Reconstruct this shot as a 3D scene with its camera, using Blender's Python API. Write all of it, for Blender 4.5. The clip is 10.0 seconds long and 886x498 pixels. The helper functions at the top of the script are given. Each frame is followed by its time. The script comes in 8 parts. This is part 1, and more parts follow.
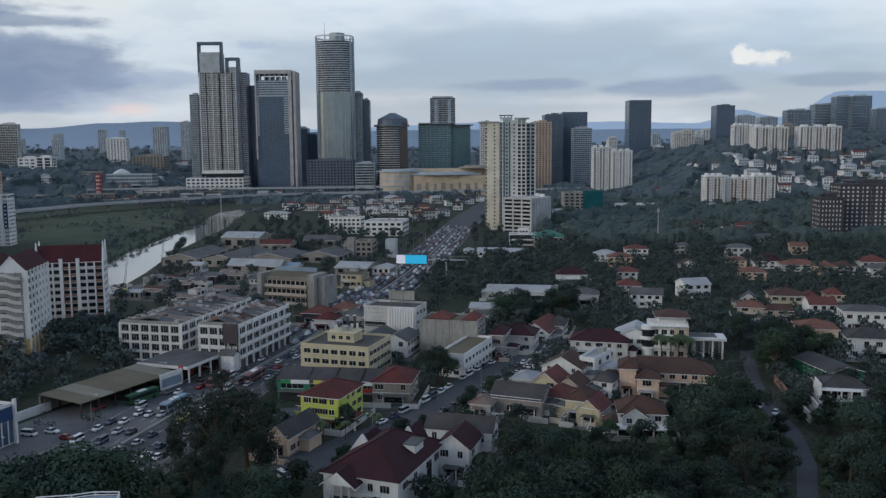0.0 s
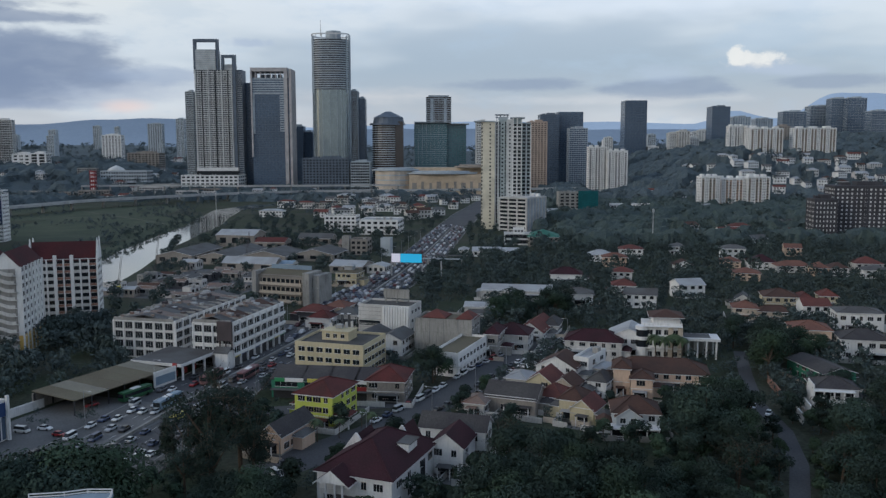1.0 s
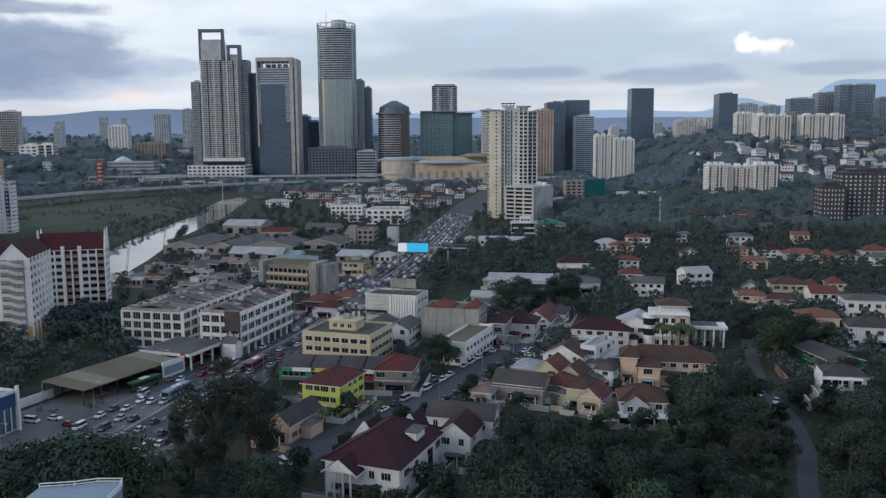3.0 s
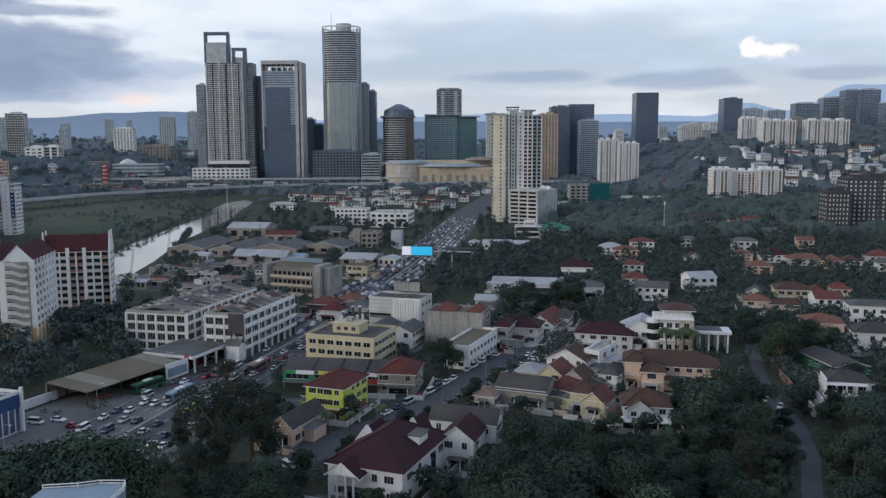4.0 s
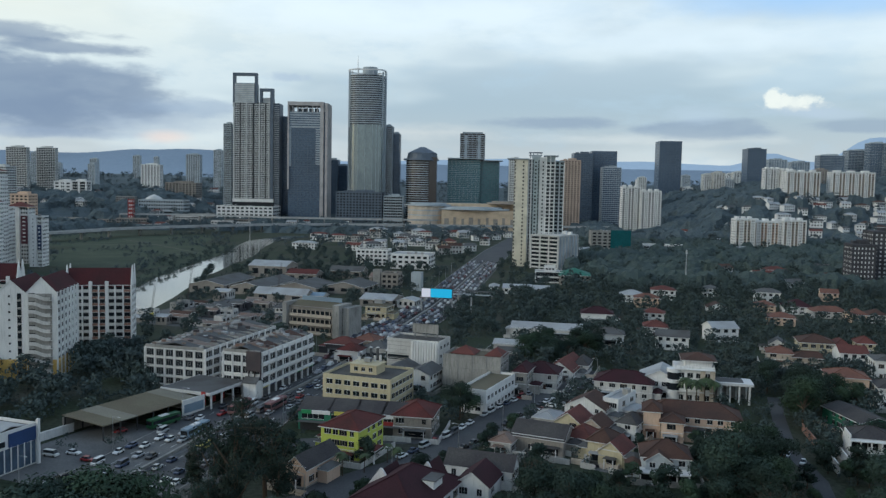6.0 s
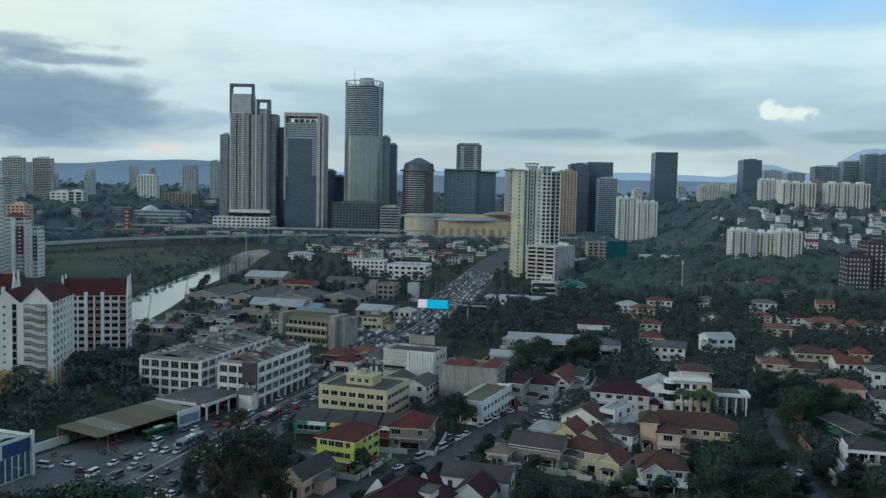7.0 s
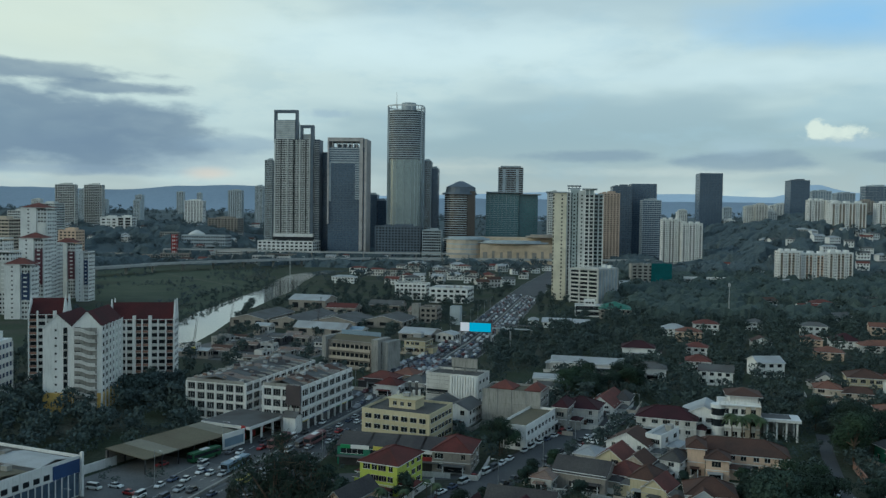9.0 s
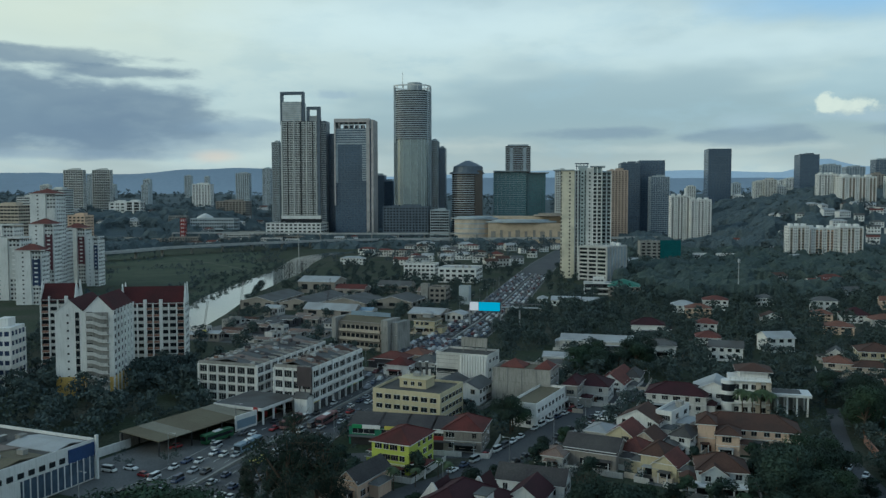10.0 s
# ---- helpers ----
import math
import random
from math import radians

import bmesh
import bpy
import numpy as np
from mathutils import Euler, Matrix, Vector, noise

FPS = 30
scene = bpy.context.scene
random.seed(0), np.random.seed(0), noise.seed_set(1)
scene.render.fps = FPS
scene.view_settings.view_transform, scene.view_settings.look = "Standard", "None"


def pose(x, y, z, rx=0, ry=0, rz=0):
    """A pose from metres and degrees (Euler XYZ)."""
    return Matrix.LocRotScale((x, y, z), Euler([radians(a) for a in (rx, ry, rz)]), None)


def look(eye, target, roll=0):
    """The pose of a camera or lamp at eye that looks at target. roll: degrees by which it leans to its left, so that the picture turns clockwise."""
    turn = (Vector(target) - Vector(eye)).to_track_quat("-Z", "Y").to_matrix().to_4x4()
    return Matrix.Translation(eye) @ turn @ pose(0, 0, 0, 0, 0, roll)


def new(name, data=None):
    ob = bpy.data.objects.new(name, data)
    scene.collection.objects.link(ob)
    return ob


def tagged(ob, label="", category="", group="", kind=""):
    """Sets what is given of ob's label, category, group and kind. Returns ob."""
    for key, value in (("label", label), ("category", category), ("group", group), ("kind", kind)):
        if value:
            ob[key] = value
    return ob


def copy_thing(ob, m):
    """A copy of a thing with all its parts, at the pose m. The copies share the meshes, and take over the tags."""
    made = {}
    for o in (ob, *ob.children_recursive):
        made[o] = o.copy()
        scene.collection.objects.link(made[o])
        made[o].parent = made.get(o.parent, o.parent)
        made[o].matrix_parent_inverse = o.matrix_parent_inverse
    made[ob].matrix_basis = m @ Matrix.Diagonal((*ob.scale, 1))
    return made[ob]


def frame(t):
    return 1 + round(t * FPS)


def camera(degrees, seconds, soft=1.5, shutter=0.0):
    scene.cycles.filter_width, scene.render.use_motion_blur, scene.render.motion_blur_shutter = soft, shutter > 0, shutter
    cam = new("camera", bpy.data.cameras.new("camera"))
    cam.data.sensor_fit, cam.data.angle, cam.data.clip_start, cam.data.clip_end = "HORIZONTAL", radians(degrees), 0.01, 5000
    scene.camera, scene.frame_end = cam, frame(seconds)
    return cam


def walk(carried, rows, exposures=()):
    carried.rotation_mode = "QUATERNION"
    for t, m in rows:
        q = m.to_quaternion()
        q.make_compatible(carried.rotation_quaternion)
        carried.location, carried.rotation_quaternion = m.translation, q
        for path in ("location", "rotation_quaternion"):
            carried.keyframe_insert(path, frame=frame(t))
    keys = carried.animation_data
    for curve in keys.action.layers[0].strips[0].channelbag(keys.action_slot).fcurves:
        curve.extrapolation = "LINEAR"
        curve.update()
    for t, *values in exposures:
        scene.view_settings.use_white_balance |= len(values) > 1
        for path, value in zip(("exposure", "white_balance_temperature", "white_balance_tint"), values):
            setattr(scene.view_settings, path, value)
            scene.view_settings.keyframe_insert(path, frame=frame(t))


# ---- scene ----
import collections
# ---------- camera and its path: it stands high up and only turns ----------
cam = camera(55.5, 10.0, soft=1.4)
EYE = (0.0, 0.0, 72.0)
TURNS = [(0.0, -0.06, -6.65, 0.50), (0.5, -0.09, -6.75, 0.07), (1.0, -0.35, -6.72, 0.09), (1.5, -0.23, -7.06, 0.20),
         (2.0, -0.01, -7.44, 0.14), (2.5, 0.00, -7.50, 0.40), (4.0, 0.36, -7.21, 0.18), (4.5, 0.68, -7.04, -0.06),
         (5.0, 1.24, -6.39, -0.61), (5.5, 1.97, -5.14, -1.14), (7.0, 1.64, -3.58, -1.21), (7.5, 1.96, -3.11, -1.40),
         (8.0, 2.88, -2.77, -1.43), (8.5, 4.36, -2.27, -1.17), (9.0, 4.49, -2.06, -0.81), (9.5, 4.60, -2.68, -0.62),
         (10.0, 5.01, -3.43, 0.05)]
walk(cam, [(t, pose(*EYE, 90 + pitch, roll, yaw)) for t, yaw, pitch, roll in TURNS],
     exposures=((0.0, 0.08, 5580, 8), (1.5, 0.06, 5580, 8), (2.0, 0.10, 5610, 8), (2.5, 0.36, 5680, 10), (4.0, 0.38, 5680, 10),
                (5.0, 0.38, 5650, 8), (5.5, 0.30, 5600, 5), (7.0, 0.14, 5380, -8), (10.0, -0.08, 5350, -12)))

# ---------- sky ----------
world = bpy.data.worlds.new("sky")
scene.world = world
world.use_nodes = True
WN, WL = world.node_tree.nodes, world.node_tree.links
WN.clear()


def wnode(kind, **values):
    n = WN.new(kind)
    for k, v in values.items():
        n.inputs[k].default_value = v
    return n


def wmath(op, a, b=0.0, clamp=False):
    n = WN.new("ShaderNodeMath")
    n.operation, n.use_clamp = op, clamp
    for i, v in enumerate((a, b)):
        if isinstance(v, (int, float)):
            n.inputs[i].default_value = v
        else:
            WL.new(v, n.inputs[i])
    return n.outputs[0]


def wmix(fac, a, b):
    n = WN.new("ShaderNodeMix")
    n.data_type = "RGBA"
    for i, v in ((0, fac), (6, a), (7, b)):
        if isinstance(v, (int, float)):
            n.inputs[i].default_value = v
        elif isinstance(v, tuple):
            n.inputs[i].default_value = (*v, 1)
        else:
            WL.new(v, n.inputs[i])
    return n.outputs[2]


def wstep(value, lo, hi):
    n = WN.new("ShaderNodeMapRange")
    n.interpolation_type = "SMOOTHSTEP"
    WL.new(value, n.inputs[0])
    n.inputs[1].default_value, n.inputs[2].default_value = lo, hi
    return n.outputs[0]


w_dir = WN.new("ShaderNodeTexCoord").outputs["Generated"]
w_sep = WN.new("ShaderNodeSeparateXYZ")
WL.new(w_dir, w_sep.inputs[0])
DX, DY, DZ = w_sep.outputs


def wnoise(sx, sy, sz, detail=5.0, rough=0.55, shift=0.0):
    m = WN.new("ShaderNodeMapping")
    WL.new(w_dir, m.inputs[0])
    m.inputs["Scale"].default_value = (sx, sy, sz)
    m.inputs["Location"].default_value = (shift, shift * 0.7, shift * 1.3)
    n = wnode("ShaderNodeTexNoise", Scale=1.0, Detail=detail, Roughness=rough)
    WL.new(m.outputs[0], n.inputs["Vector"])
    return n.outputs["Fac"]


def cloud(x, z, wx, wz, ragged, puff, lo=0.55, hi=1.0):
    """One cloud round a direction of the sky: 1 inside, 0 outside, its rim torn by noise."""
    n = Vector((x, 1, z)).normalized()
    a = wmath("DIVIDE", wmath("SUBTRACT", DX, n.x), wx)
    c = wmath("DIVIDE", wmath("SUBTRACT", DZ, n.z), wz)
    r = wmath("SQRT", wmath("ADD", wmath("MULTIPLY", a, a), wmath("MULTIPLY", c, c)))
    r = wmath("ADD", r, wmath("MULTIPLY", wmath("SUBTRACT", puff, 0.5), ragged))
    inside = wmath("SUBTRACT", 1.0, wstep(r, lo, hi))
    return wmath("MULTIPLY", inside, wmath("GREATER_THAN", DY, 0.0))


w_sky = WN.new("ShaderNodeTexSky")
w_sky.sky_type, w_sky.sun_disc = "NISHITA", False
w_sky.sun_elevation, w_sky.sun_rotation = radians(14), radians(-110)
w_sky.air_density, w_sky.dust_density = 1.3, 2.0
w_blue = WN.new("ShaderNodeVectorMath")
w_blue.operation = "SCALE"
WL.new(w_sky.outputs[0], w_blue.inputs[0])
w_blue.inputs["Scale"].default_value = 0.11

BROAD = wnoise(2.2, 2.2, 9.0, 4.0, 0.5, 3.1)
FINE = wnoise(9.0, 9.0, 26.0, 6.0, 0.6, 1.7)
PUFF = wnoise(70.0, 70.0, 110.0, 7.0, 0.62, 5.0)
TORN = wnoise(16.0, 16.0, 60.0, 7.0, 0.62, 8.0)
SOFT = wnoise(11.0, 11.0, 30.0, 6.0, 0.52, 2.6)
low = wstep(DZ, 0.0, 0.10)
veil = wmix(low, (0.60, 0.57, 0.545), (0.44, 0.485, 0.53))
veil = wmix(wmath("MULTIPLY", wstep(DZ, 0.09, 0.20), 0.8), veil, (0.67, 0.675, 0.685))
veil = wmix(wmath("MULTIPLY", wstep(BROAD, 0.44, 0.62), 0.7), veil, (0.86, 0.835, 0.79))
veil = wmix(wmath("MULTIPLY", wstep(FINE, 0.48, 0.7), 0.45), veil, (0.50, 0.57, 0.64))
# the warm side, where the sun stands behind cloud
warm = wmath("MULTIPLY", wstep(wmath("MULTIPLY", DX, -1.0), 0.10, 0.5), wstep(DZ, 0.10, 0.2))
veil = wmix(wmath("MULTIPLY", warm, 0.8), veil, (1.0, 0.89, 0.71))
sky = wmix(0.85, w_blue.outputs[0], veil)
GREYCLOUD, PALECLOUD, SUNLIT = (0.225, 0.26, 0.335), (0.32, 0.355, 0.41), (0.86, 0.79, 0.68)
for x, z, wx, wz, rag, puff, colour, amount, lo, hi in (
        (-0.10, 0.205, 0.34, 0.045, 1.2, SOFT, (0.86, 0.855, 0.84), 0.65, 0.2, 1.15),
        (0.28, 0.175, 0.34, 0.024, 1.4, SOFT, (0.82, 0.82, 0.81), 0.55, 0.2, 1.15),
        (-0.48, 0.074, 0.19, 0.024, 1.2, SOFT, (0.34, 0.37, 0.44), 0.7, 0.4, 1.1),
        (-0.66, 0.118, 0.22, 0.056, 1.5, SOFT, GREYCLOUD, 0.85, 0.65, 1.0),
        (-0.47, 0.096, 0.11, 0.038, 1.7, SOFT, GREYCLOUD, 0.75, 0.55, 1.05),
        (-0.60, 0.178, 0.12, 0.012, 1.4, TORN, GREYCLOUD, 0.8, 0.5, 1.05),
        (-0.48, 0.155, 0.09, 0.009, 1.4, TORN, GREYCLOUD, 0.75, 0.45, 1.05),
        (-0.33, 0.087, 0.07, 0.014, 1.6, TORN, (0.33, 0.37, 0.45), 0.6, 0.3, 1.1),
        (-0.60, 0.056, 0.16, 0.007, 1.2, SOFT, (0.36, 0.39, 0.46), 0.6, 0.3, 1.1),
        (-0.365, 0.051, 0.035, 0.011, 1.2, SOFT, (0.88, 0.62, 0.50), 0.6, 0.1, 1.1),
        (-0.219, 0.124, 0.032, 0.006, 1.2, PUFF, (0.42, 0.46, 0.53), 0.6, 0.3, 1.1),
        (-0.07, 0.062, 0.12, 0.010, 1.6, TORN, (0.76, 0.68, 0.60), 0.5, 0.1, 1.2),
        (0.20, 0.058, 0.16, 0.008, 1.6, TORN, (0.76, 0.70, 0.63), 0.5, 0.1, 1.2),
        (0.085, 0.075, 0.09, 0.010, 1.2, TORN, PALECLOUD, 0.9, 0.4, 1.0),
        (0.270, 0.072, 0.085, 0.015, 1.1, TORN, PALECLOUD, 0.95, 0.5, 1.0),
        (0.260, 0.088, 0.045, 0.012, 1.3, TORN, (0.52, 0.56, 0.60), 0.55, 0.3, 1.1),
        (0.47, 0.079, 0.08, 0.010, 1.2, TORN, PALECLOUD, 0.7, 0.4, 1.0),
        (0.46, 0.245, 0.22, 0.035, 1.1, SOFT, (0.36, 0.54, 0.80), 0.8, 0.3, 1.2),
        (0.372, 0.096, 0.050, 0.011, 1.6, TORN, (0.50, 0.53, 0.57), 0.75, 0.3, 1.0),
        (0.415, 0.092, 0.040, 0.008, 1.4, TORN, (0.50, 0.53, 0.57), 0.6, 0.3, 1.0),
        (0.372, 0.101, 0.034, 0.0075, 1.8, PUFF, (0.70, 0.66, 0.60), 0.85, 0.3, 1.05),
        (0.347, 0.110, 0.010, 0.0120, 1.7, PUFF, SUNLIT, 0.95, 0.5, 1.05),
        (0.355, 0.106, 0.013, 0.0090, 1.7, PUFF, SUNLIT, 0.9, 0.5, 1.05),
        (0.371, 0.105, 0.014, 0.0075, 1.9, PUFF, SUNLIT, 0.8, 0.45, 1.05),
        (0.391, 0.108, 0.012, 0.0090, 1.9, PUFF, SUNLIT, 0.9, 0.45, 1.05)):
    body = wmath("ADD", wmath("MULTIPLY", wstep(SOFT, 0.3, 0.62), 0.3), 0.72, True)
    sky = wmix(wmath("MULTIPLY", wmath("MULTIPLY", cloud(x, z, wx, wz, rag, puff, lo, hi), amount), body), sky, colour)
# overhead, out of view, the sky is darkened and blued to dim the ground
sky = wmix(wmath("MULTIPLY", wstep(DZ, 0.27, 0.6), 0.9), sky, (0.275, 0.34, 0.45))
w_bg = WN.new("ShaderNodeBackground")
WL.new(sky, w_bg.inputs[0])
w_bg.inputs[1].default_value = 1.0
w_out = WN.new("ShaderNodeOutputWorld")
WL.new(w_bg.outputs[0], w_out.inputs[0])

# low sun behind cloud, from the warm side
sun = new("sun", bpy.data.lights.new("sun", "SUN"))
sun.data.energy, sun.data.angle, sun.data.color = 0.75, radians(24), (1.0, 0.88, 0.72)
sun.matrix_world = look((-90, -45, 40), (0, 0, 0))
# ---------- materials ----------


def surface(name, colour, rough=0.8, metal=0.0, grain=0.12, scale=0.8, stain=0.15, streak=0.0, bump=0.1, second=None,
            coords="position", random_tint=0.0, spec=0.4):
    """A node material: base colour varied by broad stains, fine grain and, on walls, rain streaks."""
    m = bpy.data.materials.new(name)
    m.use_nodes = True
    nt = m.node_tree
    bsdf = nt.nodes["Principled BSDF"]
    bsdf.inputs["Roughness"].default_value = rough
    bsdf.inputs["Metallic"].default_value = metal
    bsdf.inputs["Specular IOR Level"].default_value = min(spec, 0.2) if rough > 0.75 else spec
    if coords == "position":
        where = nt.nodes.new("ShaderNodeNewGeometry").outputs["Position"]
    else:
        where = nt.nodes.new("ShaderNodeTexCoord").outputs["Object"]

    def noise_at(sc, det, stretch=(1, 1, 1)):
        mp = nt.nodes.new("ShaderNodeMapping")
        mp.inputs["Scale"].default_value = stretch
        nt.links.new(where, mp.inputs[0])
        n = nt.nodes.new("ShaderNodeTexNoise")
        n.inputs["Scale"].default_value, n.inputs["Detail"].default_value = sc, det
        nt.links.new(mp.outputs[0], n.inputs["Vector"])
        return n.outputs["Fac"]

    def mixed(fac, lo, hi, a, b):
        r = nt.nodes.new("ShaderNodeMapRange")
        nt.links.new(fac, r.inputs[0])
        r.inputs[1].default_value, r.inputs[2].default_value = lo, hi
        x = nt.nodes.new("ShaderNodeMix")
        x.data_type = "RGBA"
        nt.links.new(r.outputs[0], x.inputs[0])
        for i, v in ((6, a), (7, b)):
            if isinstance(v, tuple):
                x.inputs[i].default_value = (*v, 1)
            else:
                nt.links.new(v, x.inputs[i])
        return x.outputs[2]

    second = second or tuple(c * (1 - stain * 2) for c in colour)
    base = mixed(noise_at(scale * 0.12, 3.0), 0.4, 0.75, tuple(colour), tuple(second))
    fine = noise_at(scale * 3.0, 4.0)
    dark = nt.nodes.new("ShaderNodeMix")
    dark.data_type, dark.blend_type = "RGBA", "MULTIPLY"
    nt.links.new(base, dark.inputs[6])
    g = mixed(fine, 0.3, 0.7, (1 - grain,) * 3, (1 + grain,) * 3)
    nt.links.new(g, dark.inputs[7])
    dark.inputs[0].default_value = 1.0
    colour_out = dark.outputs[2]
    if streak:
        run = nt.nodes.new("ShaderNodeMix")
        run.data_type, run.blend_type = "RGBA", "MULTIPLY"
        nt.links.new(colour_out, run.inputs[6])
        s = mixed(noise_at(2.3, 5.0, (1, 1, 0.09)), 0.5, 0.8, (1, 1, 1), (1 - streak, 1 - streak, 1 - streak * 1.05))
        nt.links.new(s, run.inputs[7])
        run.inputs[0].default_value = 1.0
        colour_out = run.outputs[2]
    if random_tint:
        info = nt.nodes.new("ShaderNodeObjectInfo")
        hsv = nt.nodes.new("ShaderNodeHueSaturation")
        r = nt.nodes.new("ShaderNodeMapRange")
        nt.links.new(info.outputs["Random"], r.inputs[0])
        r.inputs[3].default_value, r.inputs[4].default_value = 1 - random_tint, 1 + random_tint
        nt.links.new(r.outputs[0], hsv.inputs["Value"])
        nt.links.new(colour_out, hsv.inputs["Color"])
        colour_out = hsv.outputs[0]
    nt.links.new(colour_out, bsdf.inputs["Base Color"])
    if bump:
        b = nt.nodes.new("ShaderNodeBump")
        b.inputs["Strength"].default_value, b.inputs["Distance"].default_value = bump, 0.05
        nt.links.new(fine, b.inputs["Height"])
        nt.links.new(b.outputs[0], bsdf.inputs["Normal"])
    return m


def ramp_paint(name, colours, rough, metal=0.0):
    """Paint whose colour is picked for each object from a list."""
    m = bpy.data.materials.new(name)
    m.use_nodes = True
    nt = m.node_tree
    bsdf = nt.nodes["Principled BSDF"]
    bsdf.inputs["Roughness"].default_value, bsdf.inputs["Metallic"].default_value = rough, metal
    info = nt.nodes.new("ShaderNodeObjectInfo")
    ramp = nt.nodes.new("ShaderNodeValToRGB")
    ramp.color_ramp.interpolation = "CONSTANT"
    el = ramp.color_ramp.elements
    while len(el) < len(colours):
        el.new(0.5)
    for i, c in enumerate(colours):
        el[i].position, el[i].color = i / len(colours), (*c, 1)
    nt.links.new(info.outputs["Random"], ramp.inputs[0])
    nt.links.new(ramp.outputs[0], bsdf.inputs["Base Color"])
    return m


def glowing(name, colour, strength):
    m = bpy.data.materials.new(name)
    m.use_nodes = True
    bsdf = m.node_tree.nodes["Principled BSDF"]
    bsdf.inputs["Base Color"].default_value = (*colour, 1)
    bsdf.inputs["Emission Color"].default_value = (*colour, 1)
    bsdf.inputs["Emission Strength"].default_value = strength
    return m


GROUND = surface("scrub_and_soil", (0.034, 0.046, 0.026), 0.95, second=(0.062, 0.060, 0.048), scale=0.25, grain=0.4, bump=0.5)
GRASS = surface("grass", (0.045, 0.062, 0.040), 0.95, second=(0.074, 0.086, 0.056), scale=0.3, grain=0.45, bump=0.5)
ASPHALT = surface("asphalt", (0.075, 0.075, 0.08), 0.85, scale=0.6, grain=0.18, second=(0.10, 0.10, 0.10))
PAVING = surface("concrete_paving", (0.15, 0.148, 0.145), 0.9, scale=0.5, grain=0.16, second=(0.09, 0.09, 0.09))
VIADUCT = surface("pale_concrete", (0.42, 0.42, 0.41), 0.85, streak=0.3)
HOTEL = surface("brown_pink_cladding", (0.44, 0.34, 0.27), 0.7, streak=0.1)
TRACK = surface("dirt_track", (0.13, 0.125, 0.10), 0.95, grain=0.3)
PAINTLINE = surface("road_paint", (0.55, 0.55, 0.52), 0.7)
WHITE = surface("white_wall", (0.74, 0.73, 0.71), 0.8, streak=0.25, stain=0.08, grain=0.05)
OFFWHITE = surface("weathered_white_wall", (0.60, 0.58, 0.55), 0.85, streak=0.32, stain=0.15, grain=0.08)
CREAM = surface("cream_wall", (0.55, 0.48, 0.32), 0.8, streak=0.3, stain=0.1, grain=0.06)
PEACH = surface("peach_wall", (0.68, 0.50, 0.37), 0.8, streak=0.2, stain=0.1, grain=0.05)
BEIGE = surface("beige_wall", (0.55, 0.47, 0.38), 0.85, streak=0.3, stain=0.12)
YELLOWGREEN = surface("lime_wall", (0.50, 0.56, 0.10), 0.75, streak=0.15, stain=0.06, grain=0.05)
GREENWALL = surface("green_wall", (0.045, 0.19, 0.12), 0.75, streak=0.25)
OCHRE = surface("ochre_wall", (0.62, 0.42, 0.13), 0.8, streak=0.2)
TAN = surface("tan_cladding", (0.56, 0.44, 0.31), 0.7, streak=0.1, grain=0.05)
PALEGREY = surface("pale_blue_grey_wall", (0.50, 0.53, 0.55), 0.8, streak=0.2, grain=0.06)
CONCRETE = surface("stained_concrete", (0.33, 0.32, 0.30), 0.9, streak=0.5, stain=0.2)
BROWNGREY = surface("brown_grey_render", (0.30, 0.27, 0.24), 0.85, streak=0.3)
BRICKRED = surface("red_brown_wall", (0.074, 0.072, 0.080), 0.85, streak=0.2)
# base lightened and blued in place of haze over the far towers
TOWERGREY = surface("grey_tower_cladding", (0.40, 0.44, 0.47), 0.6, grain=0.05, streak=0.1)
TOWERLIGHT = surface("pale_tower_wall", (0.60, 0.60, 0.58), 0.7, grain=0.05, streak=0.12)
BEIGELIGHT = surface("pale_beige_wall", (0.56, 0.54, 0.50), 0.75, grain=0.05, streak=0.15)
GREENGREY = surface("grey_green_wall", (0.36, 0.41, 0.41), 0.75, grain=0.05, streak=0.15)
HOTELGREY = surface("pale_pink_stone", (0.46, 0.43, 0.42), 0.7, grain=0.05, streak=0.12)
# dark cladding lifted towards blue, haze put into the colour
TOWERDARK = surface("dark_tower_cladding", (0.11, 0.135, 0.172), 0.5, grain=0.05)
BLUEPANEL = surface("blue_paint", (0.03, 0.05, 0.115), 0.7, streak=0.1)
MAROONPANEL = surface("maroon_paint", (0.11, 0.04, 0.055), 0.7, streak=0.1)
SLABWHITE = surface("white_trim", (0.72, 0.71, 0.70), 0.75, grain=0.04, streak=0.15)
ROOFMAROON = surface("maroon_tiles", (0.046, 0.017, 0.022), 0.85, second=(0.034, 0.016, 0.019), grain=0.25, scale=1.2)
# red and orange tiles are muted in their base colour for haze
ROOFRED = surface("red_tiles", (0.14, 0.052, 0.043), 0.85, second=(0.095, 0.042, 0.037), grain=0.25, scale=1.2)
ROOFORANGE = surface("orange_tiles", (0.18, 0.088, 0.064), 0.85, second=(0.125, 0.066, 0.052), grain=0.25, scale=1.2)
ROOFBROWN = surface("brown_tiles", (0.085, 0.048, 0.037), 0.85, second=(0.06, 0.04, 0.034), grain=0.25, scale=1.2)
ROOFDARK = surface("dark_roofing", (0.055, 0.05, 0.052), 0.85, second=(0.085, 0.08, 0.075), grain=0.25, scale=1.0)
ROOFRED2 = surface("dark_red_tiles", (0.11, 0.032, 0.028), 0.8, second=(0.06, 0.025, 0.022), grain=0.25, scale=1.2)
ROOFPALE2 = surface("white_canopy_edge", (0.62, 0.62, 0.61), 0.5)
ROOFOLIVE2 = surface("weathered_olive_roof", (0.20, 0.185, 0.14), 0.7, grain=0.15)
